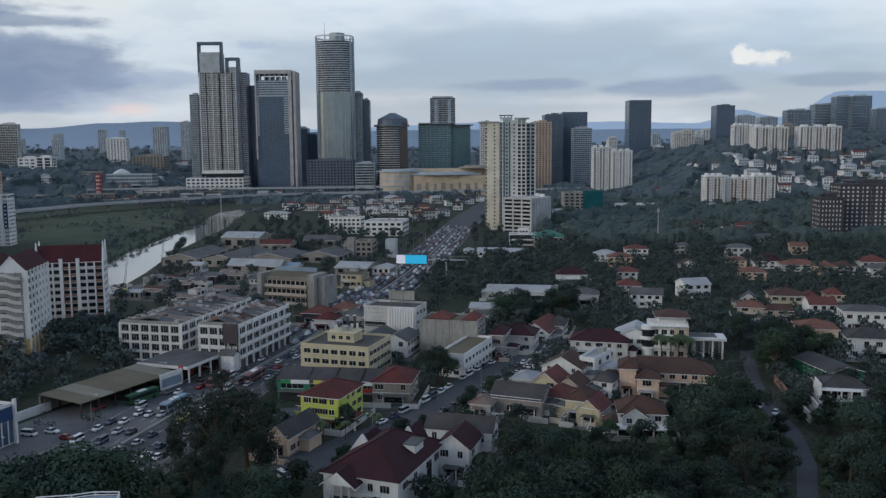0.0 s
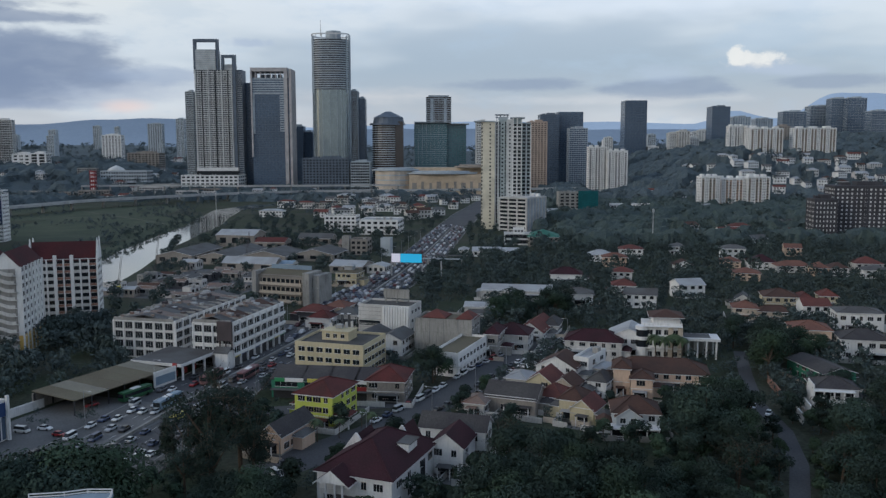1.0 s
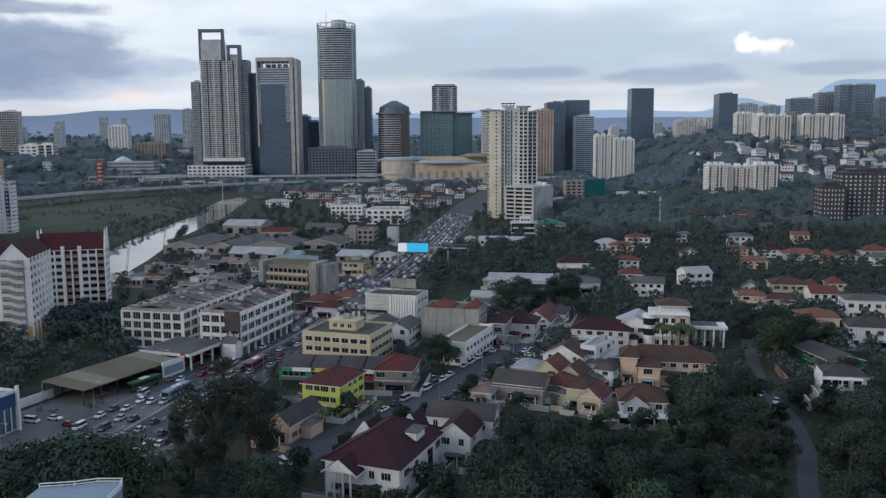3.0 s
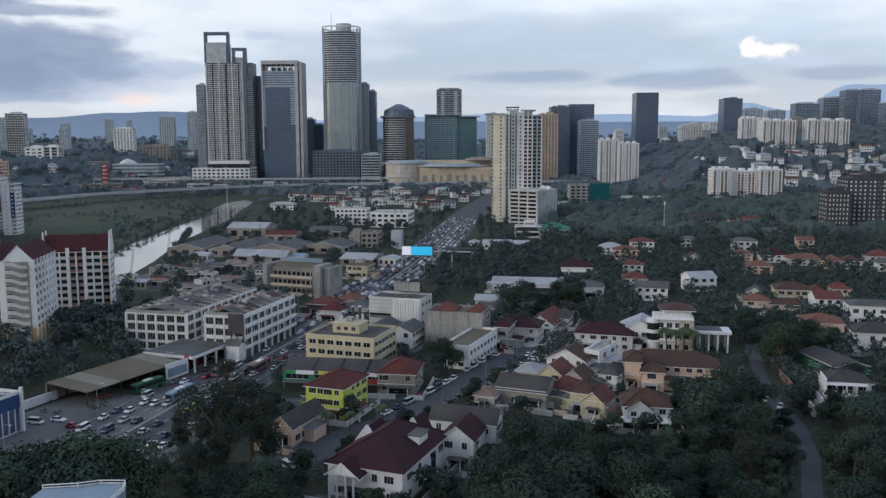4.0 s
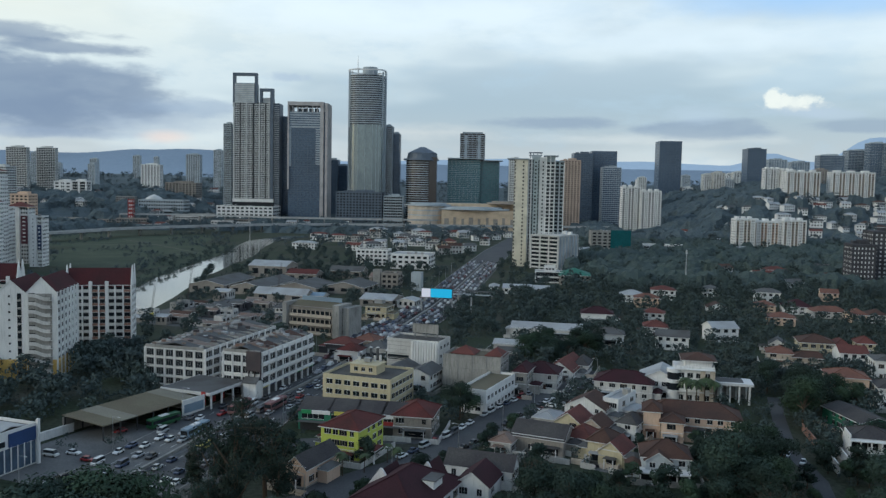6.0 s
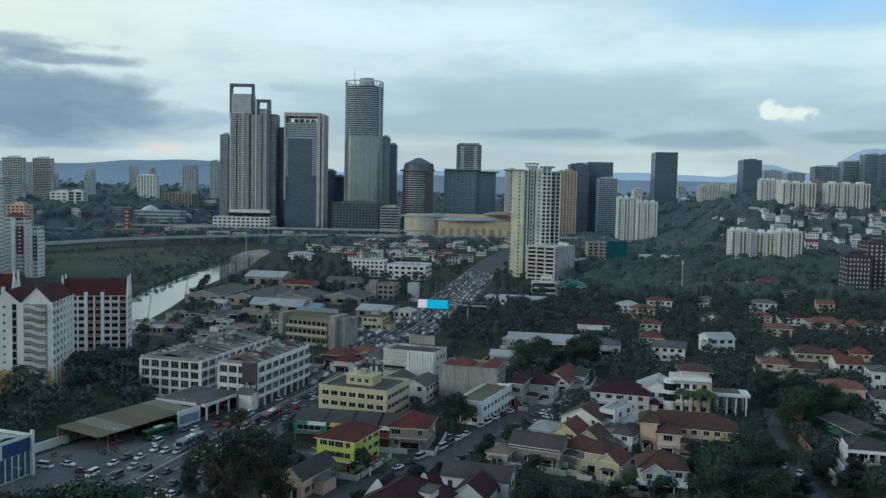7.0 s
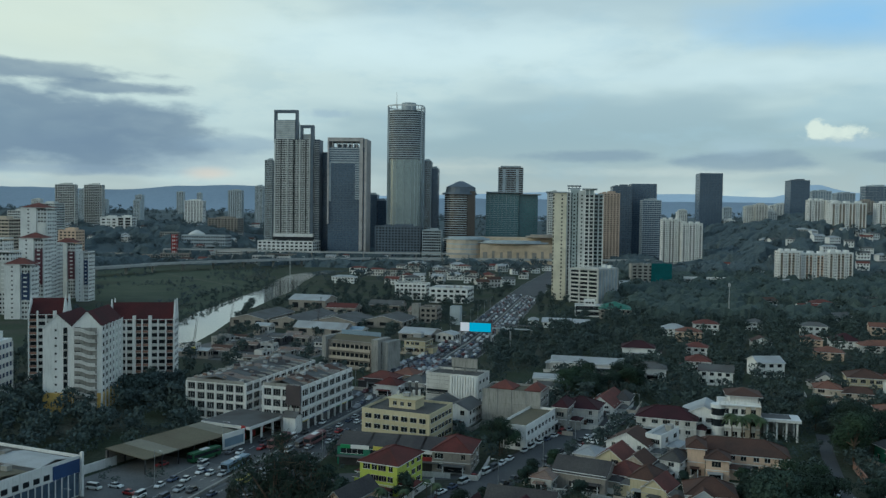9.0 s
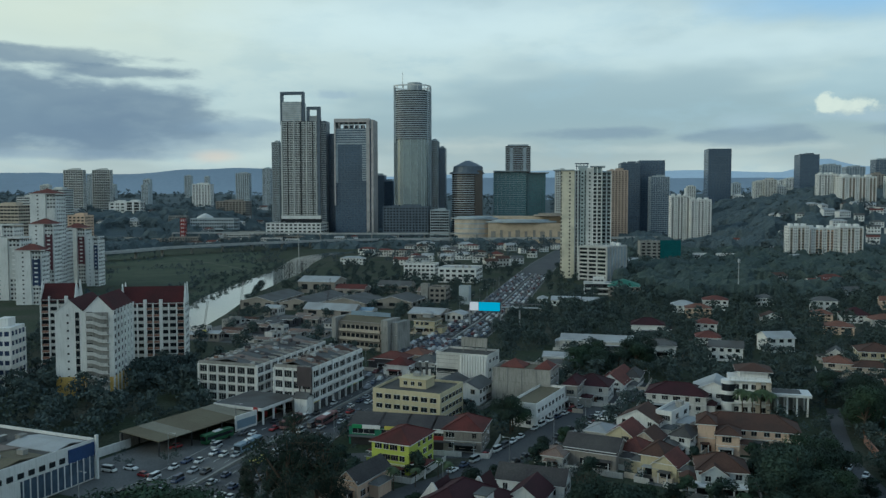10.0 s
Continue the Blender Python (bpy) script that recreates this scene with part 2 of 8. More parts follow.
CREAMTOWER = surface("cream_tower_wall", (0.70, 0.64, 0.50), 0.75, grain=0.04, streak=0.1)
ROOFGREY = surface("grey_sheet_roof", (0.115, 0.115, 0.115), 0.85, second=(0.075, 0.068, 0.064), grain=0.12, scale=0.9)
ROOFPALE = surface("pale_sheet_roof", (0.36, 0.37, 0.38), 0.55, second=(0.25, 0.245, 0.24), grain=0.1, scale=0.9)
ROOFRUST = surface("rusty_sheet_roof", (0.20, 0.17, 0.15), 0.8, second=(0.20, 0.11, 0.075), grain=0.25, scale=0.9)
ROOFOLIVE = surface("olive_sheet_roof", (0.145, 0.13, 0.09), 0.85, second=(0.12, 0.10, 0.07), grain=0.15, scale=0.8)
ROOFGREEN = surface("green_sheet_roof", (0.035, 0.14, 0.10), 0.7, grain=0.12)
ROOFBLUE = surface("blue_grey_roof", (0.22, 0.29, 0.36), 0.5, second=(0.17, 0.22, 0.28), grain=0.1)
DECK = surface("roof_deck", (0.10, 0.095, 0.09), 0.9, second=(0.06, 0.058, 0.055), grain=0.2, scale=1.0)
GLASS = surface("dark_window_glass", (0.018, 0.022, 0.027), 0.12, grain=0.1, bump=0.0, spec=0.5)
# glass colour raised and blued to stand for haze
GLASSBLUE = surface("blue_curtain_glass", (0.085, 0.118, 0.168), 0.16, grain=0.3, scale=0.12, bump=0.02, spec=0.4)
GLASSTEAL = surface("teal_curtain_glass", (0.085, 0.17, 0.185), 0.14, grain=0.2, scale=0.12, bump=0.02, spec=0.45)
GLASSGOLD = surface("pale_curtain_glass", (0.25, 0.285, 0.28), 0.18, metal=0.5, grain=0.35, scale=0.16, second=(0.15, 0.18, 0.20), bump=0.02, spec=0.6)
GLASSBROWN = surface("bronze_curtain_glass", (0.05, 0.04, 0.035), 0.15, grain=0.15, scale=0.15, bump=0.02, spec=0.6)
METAL = surface("galvanised_steel", (0.42, 0.43, 0.44), 0.45, 0.8, grain=0.08)
DARKMETAL = surface("dark_steel", (0.06, 0.06, 0.065), 0.5, 0.5)
SIGNDARK = surface("weathered_sign_board", (0.05, 0.04, 0.045), 0.6, second=(0.09, 0.07, 0.07))
SIGNRED = surface("red_sign", (0.26, 0.03, 0.03), 0.5)
SIGNGREEN = surface("green_sign", (0.05, 0.26, 0.10), 0.5)
SIGNYELLOW = surface("yellow_sign", (0.55, 0.48, 0.10), 0.5)
SIGNBLUE = surface("blue_sign", (0.03, 0.065, 0.18), 0.5)
TEALNET = surface("teal_netting", (0.02, 0.11, 0.12), 0.9, grain=0.3)
WATER = surface("river_water", (0.10, 0.10, 0.085), 0.06, grain=0.05, bump=0.03, spec=0.5)
BARK = surface("bark", (0.10, 0.075, 0.055), 0.95, grain=0.3, scale=2.0, bump=0.5)
# both leaf colours carry a little extra blue for haze
LEAF = surface("leaves", (0.040, 0.064, 0.038), 0.85, second=(0.031, 0.052, 0.036), grain=0.35, scale=1.0, random_tint=0.35)
LEAFDARK = surface("dark_leaves", (0.029, 0.045, 0.037), 0.9, second=(0.036, 0.054, 0.038), grain=0.35, scale=1.0, random_tint=0.35)
PALMLEAF = surface("palm_fronds", (0.05, 0.075, 0.03), 0.7, grain=0.3)
# haze is put into this colour: paler and bluer than near leaves
WOODMIDHAZE = surface("mid_woods_haze_tint", (0.058, 0.077, 0.076), 0.9, second=(0.070, 0.092, 0.080), grain=0.45, scale=0.5, bump=0.6)
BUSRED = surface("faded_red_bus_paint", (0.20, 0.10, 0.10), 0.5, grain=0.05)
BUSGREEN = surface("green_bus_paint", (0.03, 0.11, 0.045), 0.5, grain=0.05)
# blue-grey base stands for the hazy air before the far woods
WOODSHAZE = surface("far_woods", (0.074, 0.095, 0.106), 0.9, second=(0.092, 0.114, 0.120), grain=0.4, scale=0.25, bump=0.6)
CARPAINT = ramp_paint("car_paint", [(0.7, 0.7, 0.7), (0.35, 0.36, 0.38), (0.03, 0.03, 0.035), (0.66, 0.66, 0.66), (0.05, 0.05, 0.06),
                                    (0.45, 0.46, 0.47), (0.25, 0.02, 0.025), (0.62, 0.62, 0.6), (0.04, 0.06, 0.12), (0.12, 0.12, 0.13)], 0.3, 0.1)
TYRE = surface("tyre_rubber", (0.02, 0.02, 0.02), 0.9)
SCREEN = glowing("lit_screen_blue", (0.05, 0.40, 0.62), 0.45)
SCREENWHITE = glowing("lit_screen_white", (0.6, 0.56, 0.6), 0.45)
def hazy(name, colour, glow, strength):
    """Far hill surface: haze is put into its pale blue colour and its glow."""
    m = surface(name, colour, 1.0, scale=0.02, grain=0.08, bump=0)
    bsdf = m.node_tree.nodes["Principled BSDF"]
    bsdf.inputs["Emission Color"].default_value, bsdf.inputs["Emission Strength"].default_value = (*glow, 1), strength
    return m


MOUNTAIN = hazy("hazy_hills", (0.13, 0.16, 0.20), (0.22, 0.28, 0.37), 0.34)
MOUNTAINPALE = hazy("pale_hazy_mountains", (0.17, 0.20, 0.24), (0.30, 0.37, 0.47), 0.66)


def island_paint():
    """Paint picked car by car within one joined mesh."""
    m = ramp_paint("distant_car_paint", [(0.5, 0.5, 0.5), (0.2, 0.21, 0.23), (0.03, 0.03, 0.035), (0.10, 0.10, 0.11), (0.08, 0.02, 0.02), (0.04, 0.05, 0.08), (0.3, 0.3, 0.32)], 0.35)
    nt = m.node_tree
    ramp = [n for n in nt.nodes if n.type == "VALTORGB"][0]
    nt.links.new(nt.nodes.new("ShaderNodeNewGeometry").outputs["Random Per Island"], ramp.inputs[0])
    return m


FARPAINT = island_paint()
# ---------- building blocks ----------
FOOT = []        # footprints of buildings: x, y, half width, half depth, cos, sin
STRIPS = []      # roads and water: lists of points with a half width


def sstep(v):
    v = min(1.0, max(0.0, v))
    return v * v * (3 - 2 * v)


def terrain(x, y):
    """Height of the ground: a flat valley with hills rising round it."""
    h = 58 * sstep((y - 1050) / 250) * sstep((x - 250) / 220)
    h += 35 * sstep((y - 1400) / 400) * sstep((x - 450) / 250)
    h *= 1 - 0.85 * sstep((y - 1800) / 700)
    h += 42 * sstep((y - 1250) / 350) * sstep((-x - 430) / 200) * (1 - 0.6 * sstep((y - 2000) / 700))
    h += 70 * sstep((y - 2200) / 1300)
    if y > 1100:
        h += 14 * sstep((y - 1600) / 600) * noise.noise((x / 420, y / 420, 0.3))
    return h


def addbox(bm, x, y, z, sx, sy, sz, turn=0.0, slot=0):
    """A box with its base centre at x, y, z."""
    c, s = math.cos(turn), math.sin(turn)
    vs = []
    for dz in (0, sz):
        for dx, dy in ((-1, -1), (1, -1), (1, 1), (-1, 1)):
            px, py = dx * sx / 2, dy * sy / 2
            vs.append(bm.verts.new((x + px * c - py * s, y + px * s + py * c, z + dz)))
    for q in ((3, 2, 1, 0), (4, 5, 6, 7), (0, 1, 5, 4), (1, 2, 6, 5), (2, 3, 7, 6), (3, 0, 4, 7)):
        bm.faces.new([vs[i] for i in q]).material_index = slot
    return vs


def addprism(bm, points, z0, z1, slot=0, taper=1.0):
    """An upright prism over a convex outline."""
    lo = [bm.verts.new((x, y, z0)) for x, y in points]
    hi = [bm.verts.new((x * taper, y * taper, z1)) for x, y in points]
    n = len(points)
    bm.faces.new(lo[::-1]).material_index = slot
    bm.faces.new(hi).material_index = slot
    for i in range(n):
        bm.faces.new((lo[i], lo[(i + 1) % n], hi[(i + 1) % n], hi[i])).material_index = slot


def meshed(name, bm, *materials):
    me = bpy.data.meshes.new(name)
    bm.normal_update()
    bm.to_mesh(me)
    bm.free()
    for m in materials:
        me.materials.append(m)
    return me


def part(name, bm, material, parent, label=""):
    mats = material if isinstance(material, (list, tuple)) else (material,)
    ob = new(name, meshed(name, bm, *mats))
    ob.parent = parent
    return tagged(ob, label)


def piece(name, me, parent, x, y, z, turn=0.0):
    """One more object on a shared mesh, under its thing."""
    ob = new(name, me)
    ob.parent = parent
    ob.matrix_basis = Matrix.Translation((x, y, z)) @ Matrix.Rotation(turn, 4, "Z")
    return ob


def thing(name, x, y, yaw, label, category, group="", z=None):
    ob = new(name)
    ob.empty_display_size = 1.0
    ob.matrix_basis = pose(x, y, terrain(x, y) if z is None else z, 0, 0, yaw)
    return tagged(ob, label, category, group)


def footprint(x, y, w, d, yaw):
    FOOT.append((x, y, w / 2, d / 2, math.cos(radians(yaw)), math.sin(radians(yaw))))


def inside_any(x, y, margin, front=0.0):
    for fx, fy, hw, hd, c, s in FOOT:
        dx, dy = x - fx, y - fy
        if abs(dx) > 130 or abs(dy) > 130:
            continue
        lx, ly = dx * c + dy * s, -dx * s + dy * c
        if abs(lx) < hw + margin and -hd - margin - front < ly < hd + margin:
            return True
    return False


def on_strip(x, y, margin):
    for pts, half in STRIPS:
        for (ax, ay), (bx, by) in zip(pts, pts[1:]):
            ux, uy = bx - ax, by - ay
            k = max(0, min(1, ((x - ax) * ux + (y - ay) * uy) / (ux * ux + uy * uy)))
            if math.hypot(x - ax - k * ux, y - ay - k * uy) < half + margin:
                return True
    return False


WINDOW_MESHES = {}


def window_mesh(w, h, frame_mat, glass_mat, bars=1):
    """A window set in a wall that faces -y: sill, frame and glass."""
    key = (round(w, 1), round(h, 1), frame_mat.name, glass_mat.name, bars)
    if key not in WINDOW_MESHES:
        bm = bmesh.new()
        addbox(bm, 0, -0.01, 0, w, 0.06, h, slot=1)
        addbox(bm, 0, -0.07, -0.08, w + 0.24, 0.2, 0.08)
        addbox(bm, 0, -0.05, h, w + 0.16, 0.14, 0.08)
        for i in range(bars):
            addbox(bm, (i + 1) * w / (bars + 1) - w / 2, -0.045, 0, 0.06, 0.05, h)
        WINDOW_MESHES[key] = meshed("window", bm, frame_mat, glass_mat)
    return WINDOW_MESHES[key]


FACES = {"F": (0.0, 0, -1), "R": (math.pi / 2, 1, 0), "B": (math.pi, 0, 1), "L": (-math.pi / 2, -1, 0)}


def face_spot(face, w, d, along):
    """Where a point lies that is so far along a face of a w x d block, with the turn of the face."""
    turn, nx, ny = FACES[face]
    length = w if face in "FB" else d
    out = d / 2 if face in "FB" else w / 2
    c, s = math.cos(turn), math.sin(turn)
    return along * c + out * nx, along * s + out * ny, turn, length


def windows_on(parent, face, w, d, z0, storeys, storey, cols, ww, wh, sill=0.9, frame_mat=None, glass_mat=None,
               margin=0.8, bars=1, cx=0.0, cy=0.0, name="window"):
    """Rows of single windows on one face, each an object of its own."""
    me = window_mesh(ww, wh, frame_mat or SLABWHITE, glass_mat or GLASS, bars)
    length = w if face in "FB" else d
    for r in range(storeys):
        for c in range(cols):
            along = -length / 2 + margin + (length - 2 * margin) * (c + 0.5) / cols
            x, y, turn, _ = face_spot(face, w, d, along)
            piece(name, me, parent, cx + x, cy + y, z0 + r * storey + sill, turn)


def window_field(bm, face, w, d, z0, storeys, storey, cols, fill, high, proud=0.05, margin=0.5, cx=0.0, cy=0.0):
    """Windows too far off to be picked apart, as shallow boxes in one mesh."""
    length = w if face in "FB" else d
    pitch = (length - 2 * margin) / cols
    for r in range(storeys):
        for c in range(cols):
            along = -length / 2 + margin + pitch * (c + 0.5)
            x, y, turn, _ = face_spot(face, w, d, along)
            addbox(bm, cx + x, cy + y, z0 + r * storey + (storey - high) * 0.5, pitch * fill, proud * 2, high, turn)


def hip_roof(bm, w, d, z, rise, over=0.6, thick=0.22, cx=0.0, cy=0.0):
    """A hipped roof with a fascia."""
    hw, hd = w / 2 + over, d / 2 + over
    run = min(hw, hd)
    rx, ry = max(0.15, hw - run), max(0.15, hd - run)
    low = [bm.verts.new((cx + x, cy + y, z - thick)) for x, y in ((-hw, -hd), (hw, -hd), (hw, hd), (-hw, hd))]
    eav = [bm.verts.new((v.co.x, v.co.y, z)) for v in low]
    top = [bm.verts.new((cx + x, cy + y, z + rise)) for x, y in ((-rx, -ry), (rx, -ry), (rx, ry), (-rx, ry))]
    bm.faces.new(low[::-1])
    bm.faces.new(top)
    for i in range(4):
        j = (i + 1) % 4
        bm.faces.new((low[i], low[j], eav[j], eav[i])).material_index = 1
        bm.faces.new((eav[i], eav[j], top[j], top[i]))


def gable_roof(bm, w, d, z, rise, over=0.5, thick=0.2, axis="y", cx=0.0, cy=0.0):
    """Two roof slabs; the ridge runs along the axis."""
    hw, hd = (w / 2 + over, d / 2 + over)
    a, b = (hw, hd) if axis == "y" else (hd, hw)
    drop = rise * over / max(0.1, a - over)
    prof = [(-a, z - drop), (0, z + rise), (a, z - drop), (a, z - drop - thick), (0, z + rise - thick), (-a, z - drop - thick)]
    ends = []
    for e in (-b, b):
        ends.append([bm.verts.new((cx + (p if axis == "y" else e), cy + (e if axis == "y" else p), q)) for p, q in prof])
    n = len(prof)
    f, g = ends
    for ring, quads in ((f, ((0, 1, 4, 5), (1, 2, 3, 4))), (g, ((0, 1, 4, 5), (1, 2, 3, 4)))):
        for q in quads:
            bm.faces.new([ring[i] for i in q]).material_index = 1
    for i in range(n):
        j = (i + 1) % n
        bm.faces.new((f[i], f[j], g[j], g[i])).material_index = 0 if i < 2 else 1
    bmesh.ops.recalc_face_normals(bm, faces=bm.faces[:])


def gable_wall(bm, w, z, rise, y, thick=0.25, axis="y", cx=0.0, cy=0.0, ends=(-1, 1)):
    for e in [k * y for k in ends]:
        tri = [(-w / 2, z), (w / 2, z), (0, z + rise)]
        ring = []
        for o in (-thick / 2, thick / 2):
            if axis == "y":
                ring.append([bm.verts.new((cx + p, cy + e * (1 - thick / 2 / y) + o, q)) for p, q in tri])
            else:
                ring.append([bm.verts.new((cx + e * (1 - thick / 2 / y) + o, cy + p, q)) for p, q in tri])
        a, b = ring
        bm.faces.new(a)
        bm.faces.new(b[::-1])
        for i in range(3):
            bm.faces.new((a[i], b[i], b[(i + 1) % 3], a[(i + 1) % 3]))
    bmesh.ops.recalc_face_normals(bm, faces=bm.faces[:])


def ridge_caps(parent, w, d, z, rise, mat, over=0.6, cx=0.0, cy=0.0):
    """The raised ridge and hip tiles of a hipped roof."""
    hw, hd = w / 2 + over, d / 2 + over
    run = min(hw, hd)
    rx, ry = max(0.15, hw - run), max(0.15, hd - run)
    bm = bmesh.new()
    ends = [Vector((-rx, -ry, z + rise)), Vector((rx, ry, z + rise))]
    lines = [(ends[0], ends[1])]
    for sx in (-1, 1):
        for sy in (-1, 1):
            lines.append((Vector((sx * hw, sy * hd, z)), Vector((sx * rx, sy * ry, z + rise))))
    for a, b in lines:
        v = b - a
        if v.length < 0.3:
            continue
        m = Matrix.Translation((a + b) / 2 + Vector((cx, cy, 0.06))) @ v.to_track_quat("X", "Z").to_matrix().to_4x4()
        bmesh.ops.create_cube(bm, size=1, matrix=m @ Matrix.Diagonal((v.length, 0.28, 0.16, 1)))
    part("ridge_cap", bm, mat, parent)


def storeyed_walls(w, d, z0, h, thick=0.25, cx=0.0, cy=0.0, bm=None):
    bm = bm or bmesh.new()
    addbox(bm, cx, cy, z0, w, d, h)
    return bm


RNG = random.Random(11)


def house(x, y, w, d, yaw, h, roof="hip", wall=None, tiles=None, rise=None, label="", storeys=2, axis="y", porch=0,
          extra=None, chimney=False, cols=None, group="houses", single=True, category="house"):
    """A house: walls on a plinth, a tiled roof with fascia, windows with sills, a door, a porch."""
    wall, tiles = wall or WHITE, tiles or ROOFRED
    t = thing(category.replace(" ", "_"), x, y, yaw, label, category, group)
    footprint(x, y, w, d, yaw)
    bm = bmesh.new()
    addbox(bm, 0, 0, -1.0, w, d, h + 1.0)
    part("wall", bm, wall, t)
    if single:
        bm = bmesh.new()
        addbox(bm, 0, 0, -0.5, w + 0.25, d + 0.25, 0.9)
        part("plinth", bm, CONCRETE, t)
    rise = rise or min(w, d) * 0.24
    if roof == "hip":
        bm = bmesh.new()
        hip_roof(bm, w, d, h + 0.22, rise)
        cover = part("roof", bm, (tiles, SLABWHITE), t)
        if single:
            ridge_caps(cover, w, d, h + 0.22, rise, tiles)
    elif roof == "gable":
        span = w if axis == "y" else d
        for end in (-1, 1):
            bm = bmesh.new()
            gable_wall(bm, span - 0.02, h, rise - 0.25, (d if axis == "y" else w) / 2, axis=axis, ends=(end,))
            part("gable", bm, wall, t)
        bm = bmesh.new()
        gable_roof(bm, w, d, h, rise, axis=axis)
        part("roof", bm, (tiles, SLABWHITE), t)
    else:
        flat_top(t, w, d, h, wall, tiles)
    st = h / storeys
    far_bm = bmesh.new()
    for face in ("FRL" if single else "FR"):
        length = w if face in "FB" else d
        n = max(1, int(length / 3.4)) if cols is None else cols
        if not single:
            window_field(far_bm, face, w, d, 0.3, storeys, st, n, 0.5, st * 0.45)
            continue
        for r in range(storeys):
            for c in range(n):
                if RNG.random() < 0.12:
                    continue
                ww = min(RNG.choice((1.1, 1.5, 2.0, 2.4)), length / n * 0.8)
                px, py, turn, _ = face_spot(face, w, d, -length / 2 + 0.6 + (length - 1.2) * (c + RNG.uniform(0.4, 0.6)) / n)
                piece("window", window_mesh(ww, min(1.5, st * 0.5), RNG.choice((SLABWHITE, SLABWHITE, BEIGE)), GLASS, 1 if ww < 1.6 else 2), t, px, py, 0.35 + r * st + 0.8, turn)
    if single:
        far_bm.free()
        homely(t, w, d, h, st, wall, tiles)
    else:
        tagged(part("glazing", far_bm, GLASS, t), kind="stuff")
    if single:
        bm = bmesh.new()
        addbox(bm, w * 0.18, -d / 2 - 0.02, 0.0, 1.1, 0.1, 2.1)
        leaf = part("door", bm, ROOFBROWN, t, "dark brown timber door")
        bm = bmesh.new()
        addbox(bm, w * 0.18 + 0.4, -d / 2 - 0.1, 0.95, 0.05, 0.06, 0.18)
        part("handle", bm, METAL, leaf)
        bm = bmesh.new()
        addbox(bm, 0, -d / 2 - 0.07, st + 0.1, w + 0.1, 0.14, 0.16)
        part("string_course", bm, SLABWHITE, t)
    if porch:
        pw = w * 0.5
        bm = bmesh.new()
        addbox(bm, -w * 0.2, -d / 2 - porch / 2, st + 0.05, pw, porch, 0.22)
        part("porch_roof", bm, tiles, t)
        for sx in (-1, 1):
            bm = bmesh.new()
            addbox(bm, -w * 0.2 + sx * (pw / 2 - 0.25), -d / 2 - porch + 0.25, -0.5, 0.3, 0.3, st + 0.55)
            part("porch_post", bm, SLABWHITE, t)
    return t


def homely(t, w, d, h, st, wall, tiles):
    """What grows round a lived-in house: a lower wing, a veranda, a boundary wall, cooling units."""
    side = RNG.choice((-1, 1))
    ww, wd = RNG.uniform(2.6, 4.2), d * RNG.uniform(0.4, 0.7)
    wy = RNG.uniform(-0.2, 0.2) * d
    low = min(st, 3.2)
    bm = bmesh.new()
    addbox(bm, side * (w / 2 + ww / 2 - 0.05), wy, -0.5, ww, wd, low + 0.4)
    lean = part("wing_wall", bm, wall, t)
    bm = bmesh.new()
    hip_roof(bm, ww, wd, low + 0.1, 0.9, 0.45, 0.16, cx=side * (w / 2 + ww / 2 - 0.05), cy=wy)
    part("wing_roof", bm, (RNG.choice((tiles, tiles, ROOFGREY)), SLABWHITE), lean)
    vw = w * RNG.uniform(0.35, 0.6)
    vx = RNG.uniform(-0.2, 0.2) * w
    # dark panel laid on the front wall as the veranda's shade
    bm = bmesh.new()
    addbox(bm, vx, -d / 2 - 0.03, 0.1, vw, 0.14, low * 0.72)
    part("veranda_opening", bm, GLASS, t)
    bm = bmesh.new()
    addbox(bm, vx, -d / 2 - 1.2, low * 0.86, vw + 0.8, 2.4, 0.14)
    shade = part("awning", bm, RNG.choice((tiles, ROOFGREY, ROOFPALE)), t)
    for s in (-1, 1):
        bm = bmesh.new()
        addbox(bm, vx + s * vw / 2, -d / 2 - 2.2, -0.4, 0.22, 0.22, low * 0.86 + 0.4)
        part("veranda_post", bm, SLABWHITE, shade)
    bm = bmesh.new()
    gap = RNG.uniform(-0.3, 0.3) * w
    fw, fy = w + 6, -d / 2 - 4.5
    a, b = -fw / 2, gap - 1.8
    if b > a + 0.5:
        addbox(bm, (a + b) / 2, fy, -0.4, b - a, 0.2, 1.9)
    a, b = gap + 1.8, fw / 2
    if b > a + 0.5:
        addbox(bm, (a + b) / 2, fy, -0.4, b - a, 0.2, 1.9)
    addbox(bm, -side * fw / 2, fy + (d + 6) / 2, -0.4, 0.2, d + 6, 1.9)
    part("boundary_wall", bm, RNG.choice((OFFWHITE, CONCRETE, BEIGE)), t)
    bm = bmesh.new()
    addbox(bm, 0, fy + 2.4, -0.3, fw - 0.4, 4.4, 0.34)
    part("forecourt", bm, PAVING, t)
    if RNG.random() < 0.6:
        bm = bmesh.new()
        addbox(bm, w / 2 + 0.3, RNG.uniform(-0.3, 0.3) * d, h * 0.6, 0.5, 0.9, 0.65)
        part("cooling_unit", bm, SLABWHITE, t)


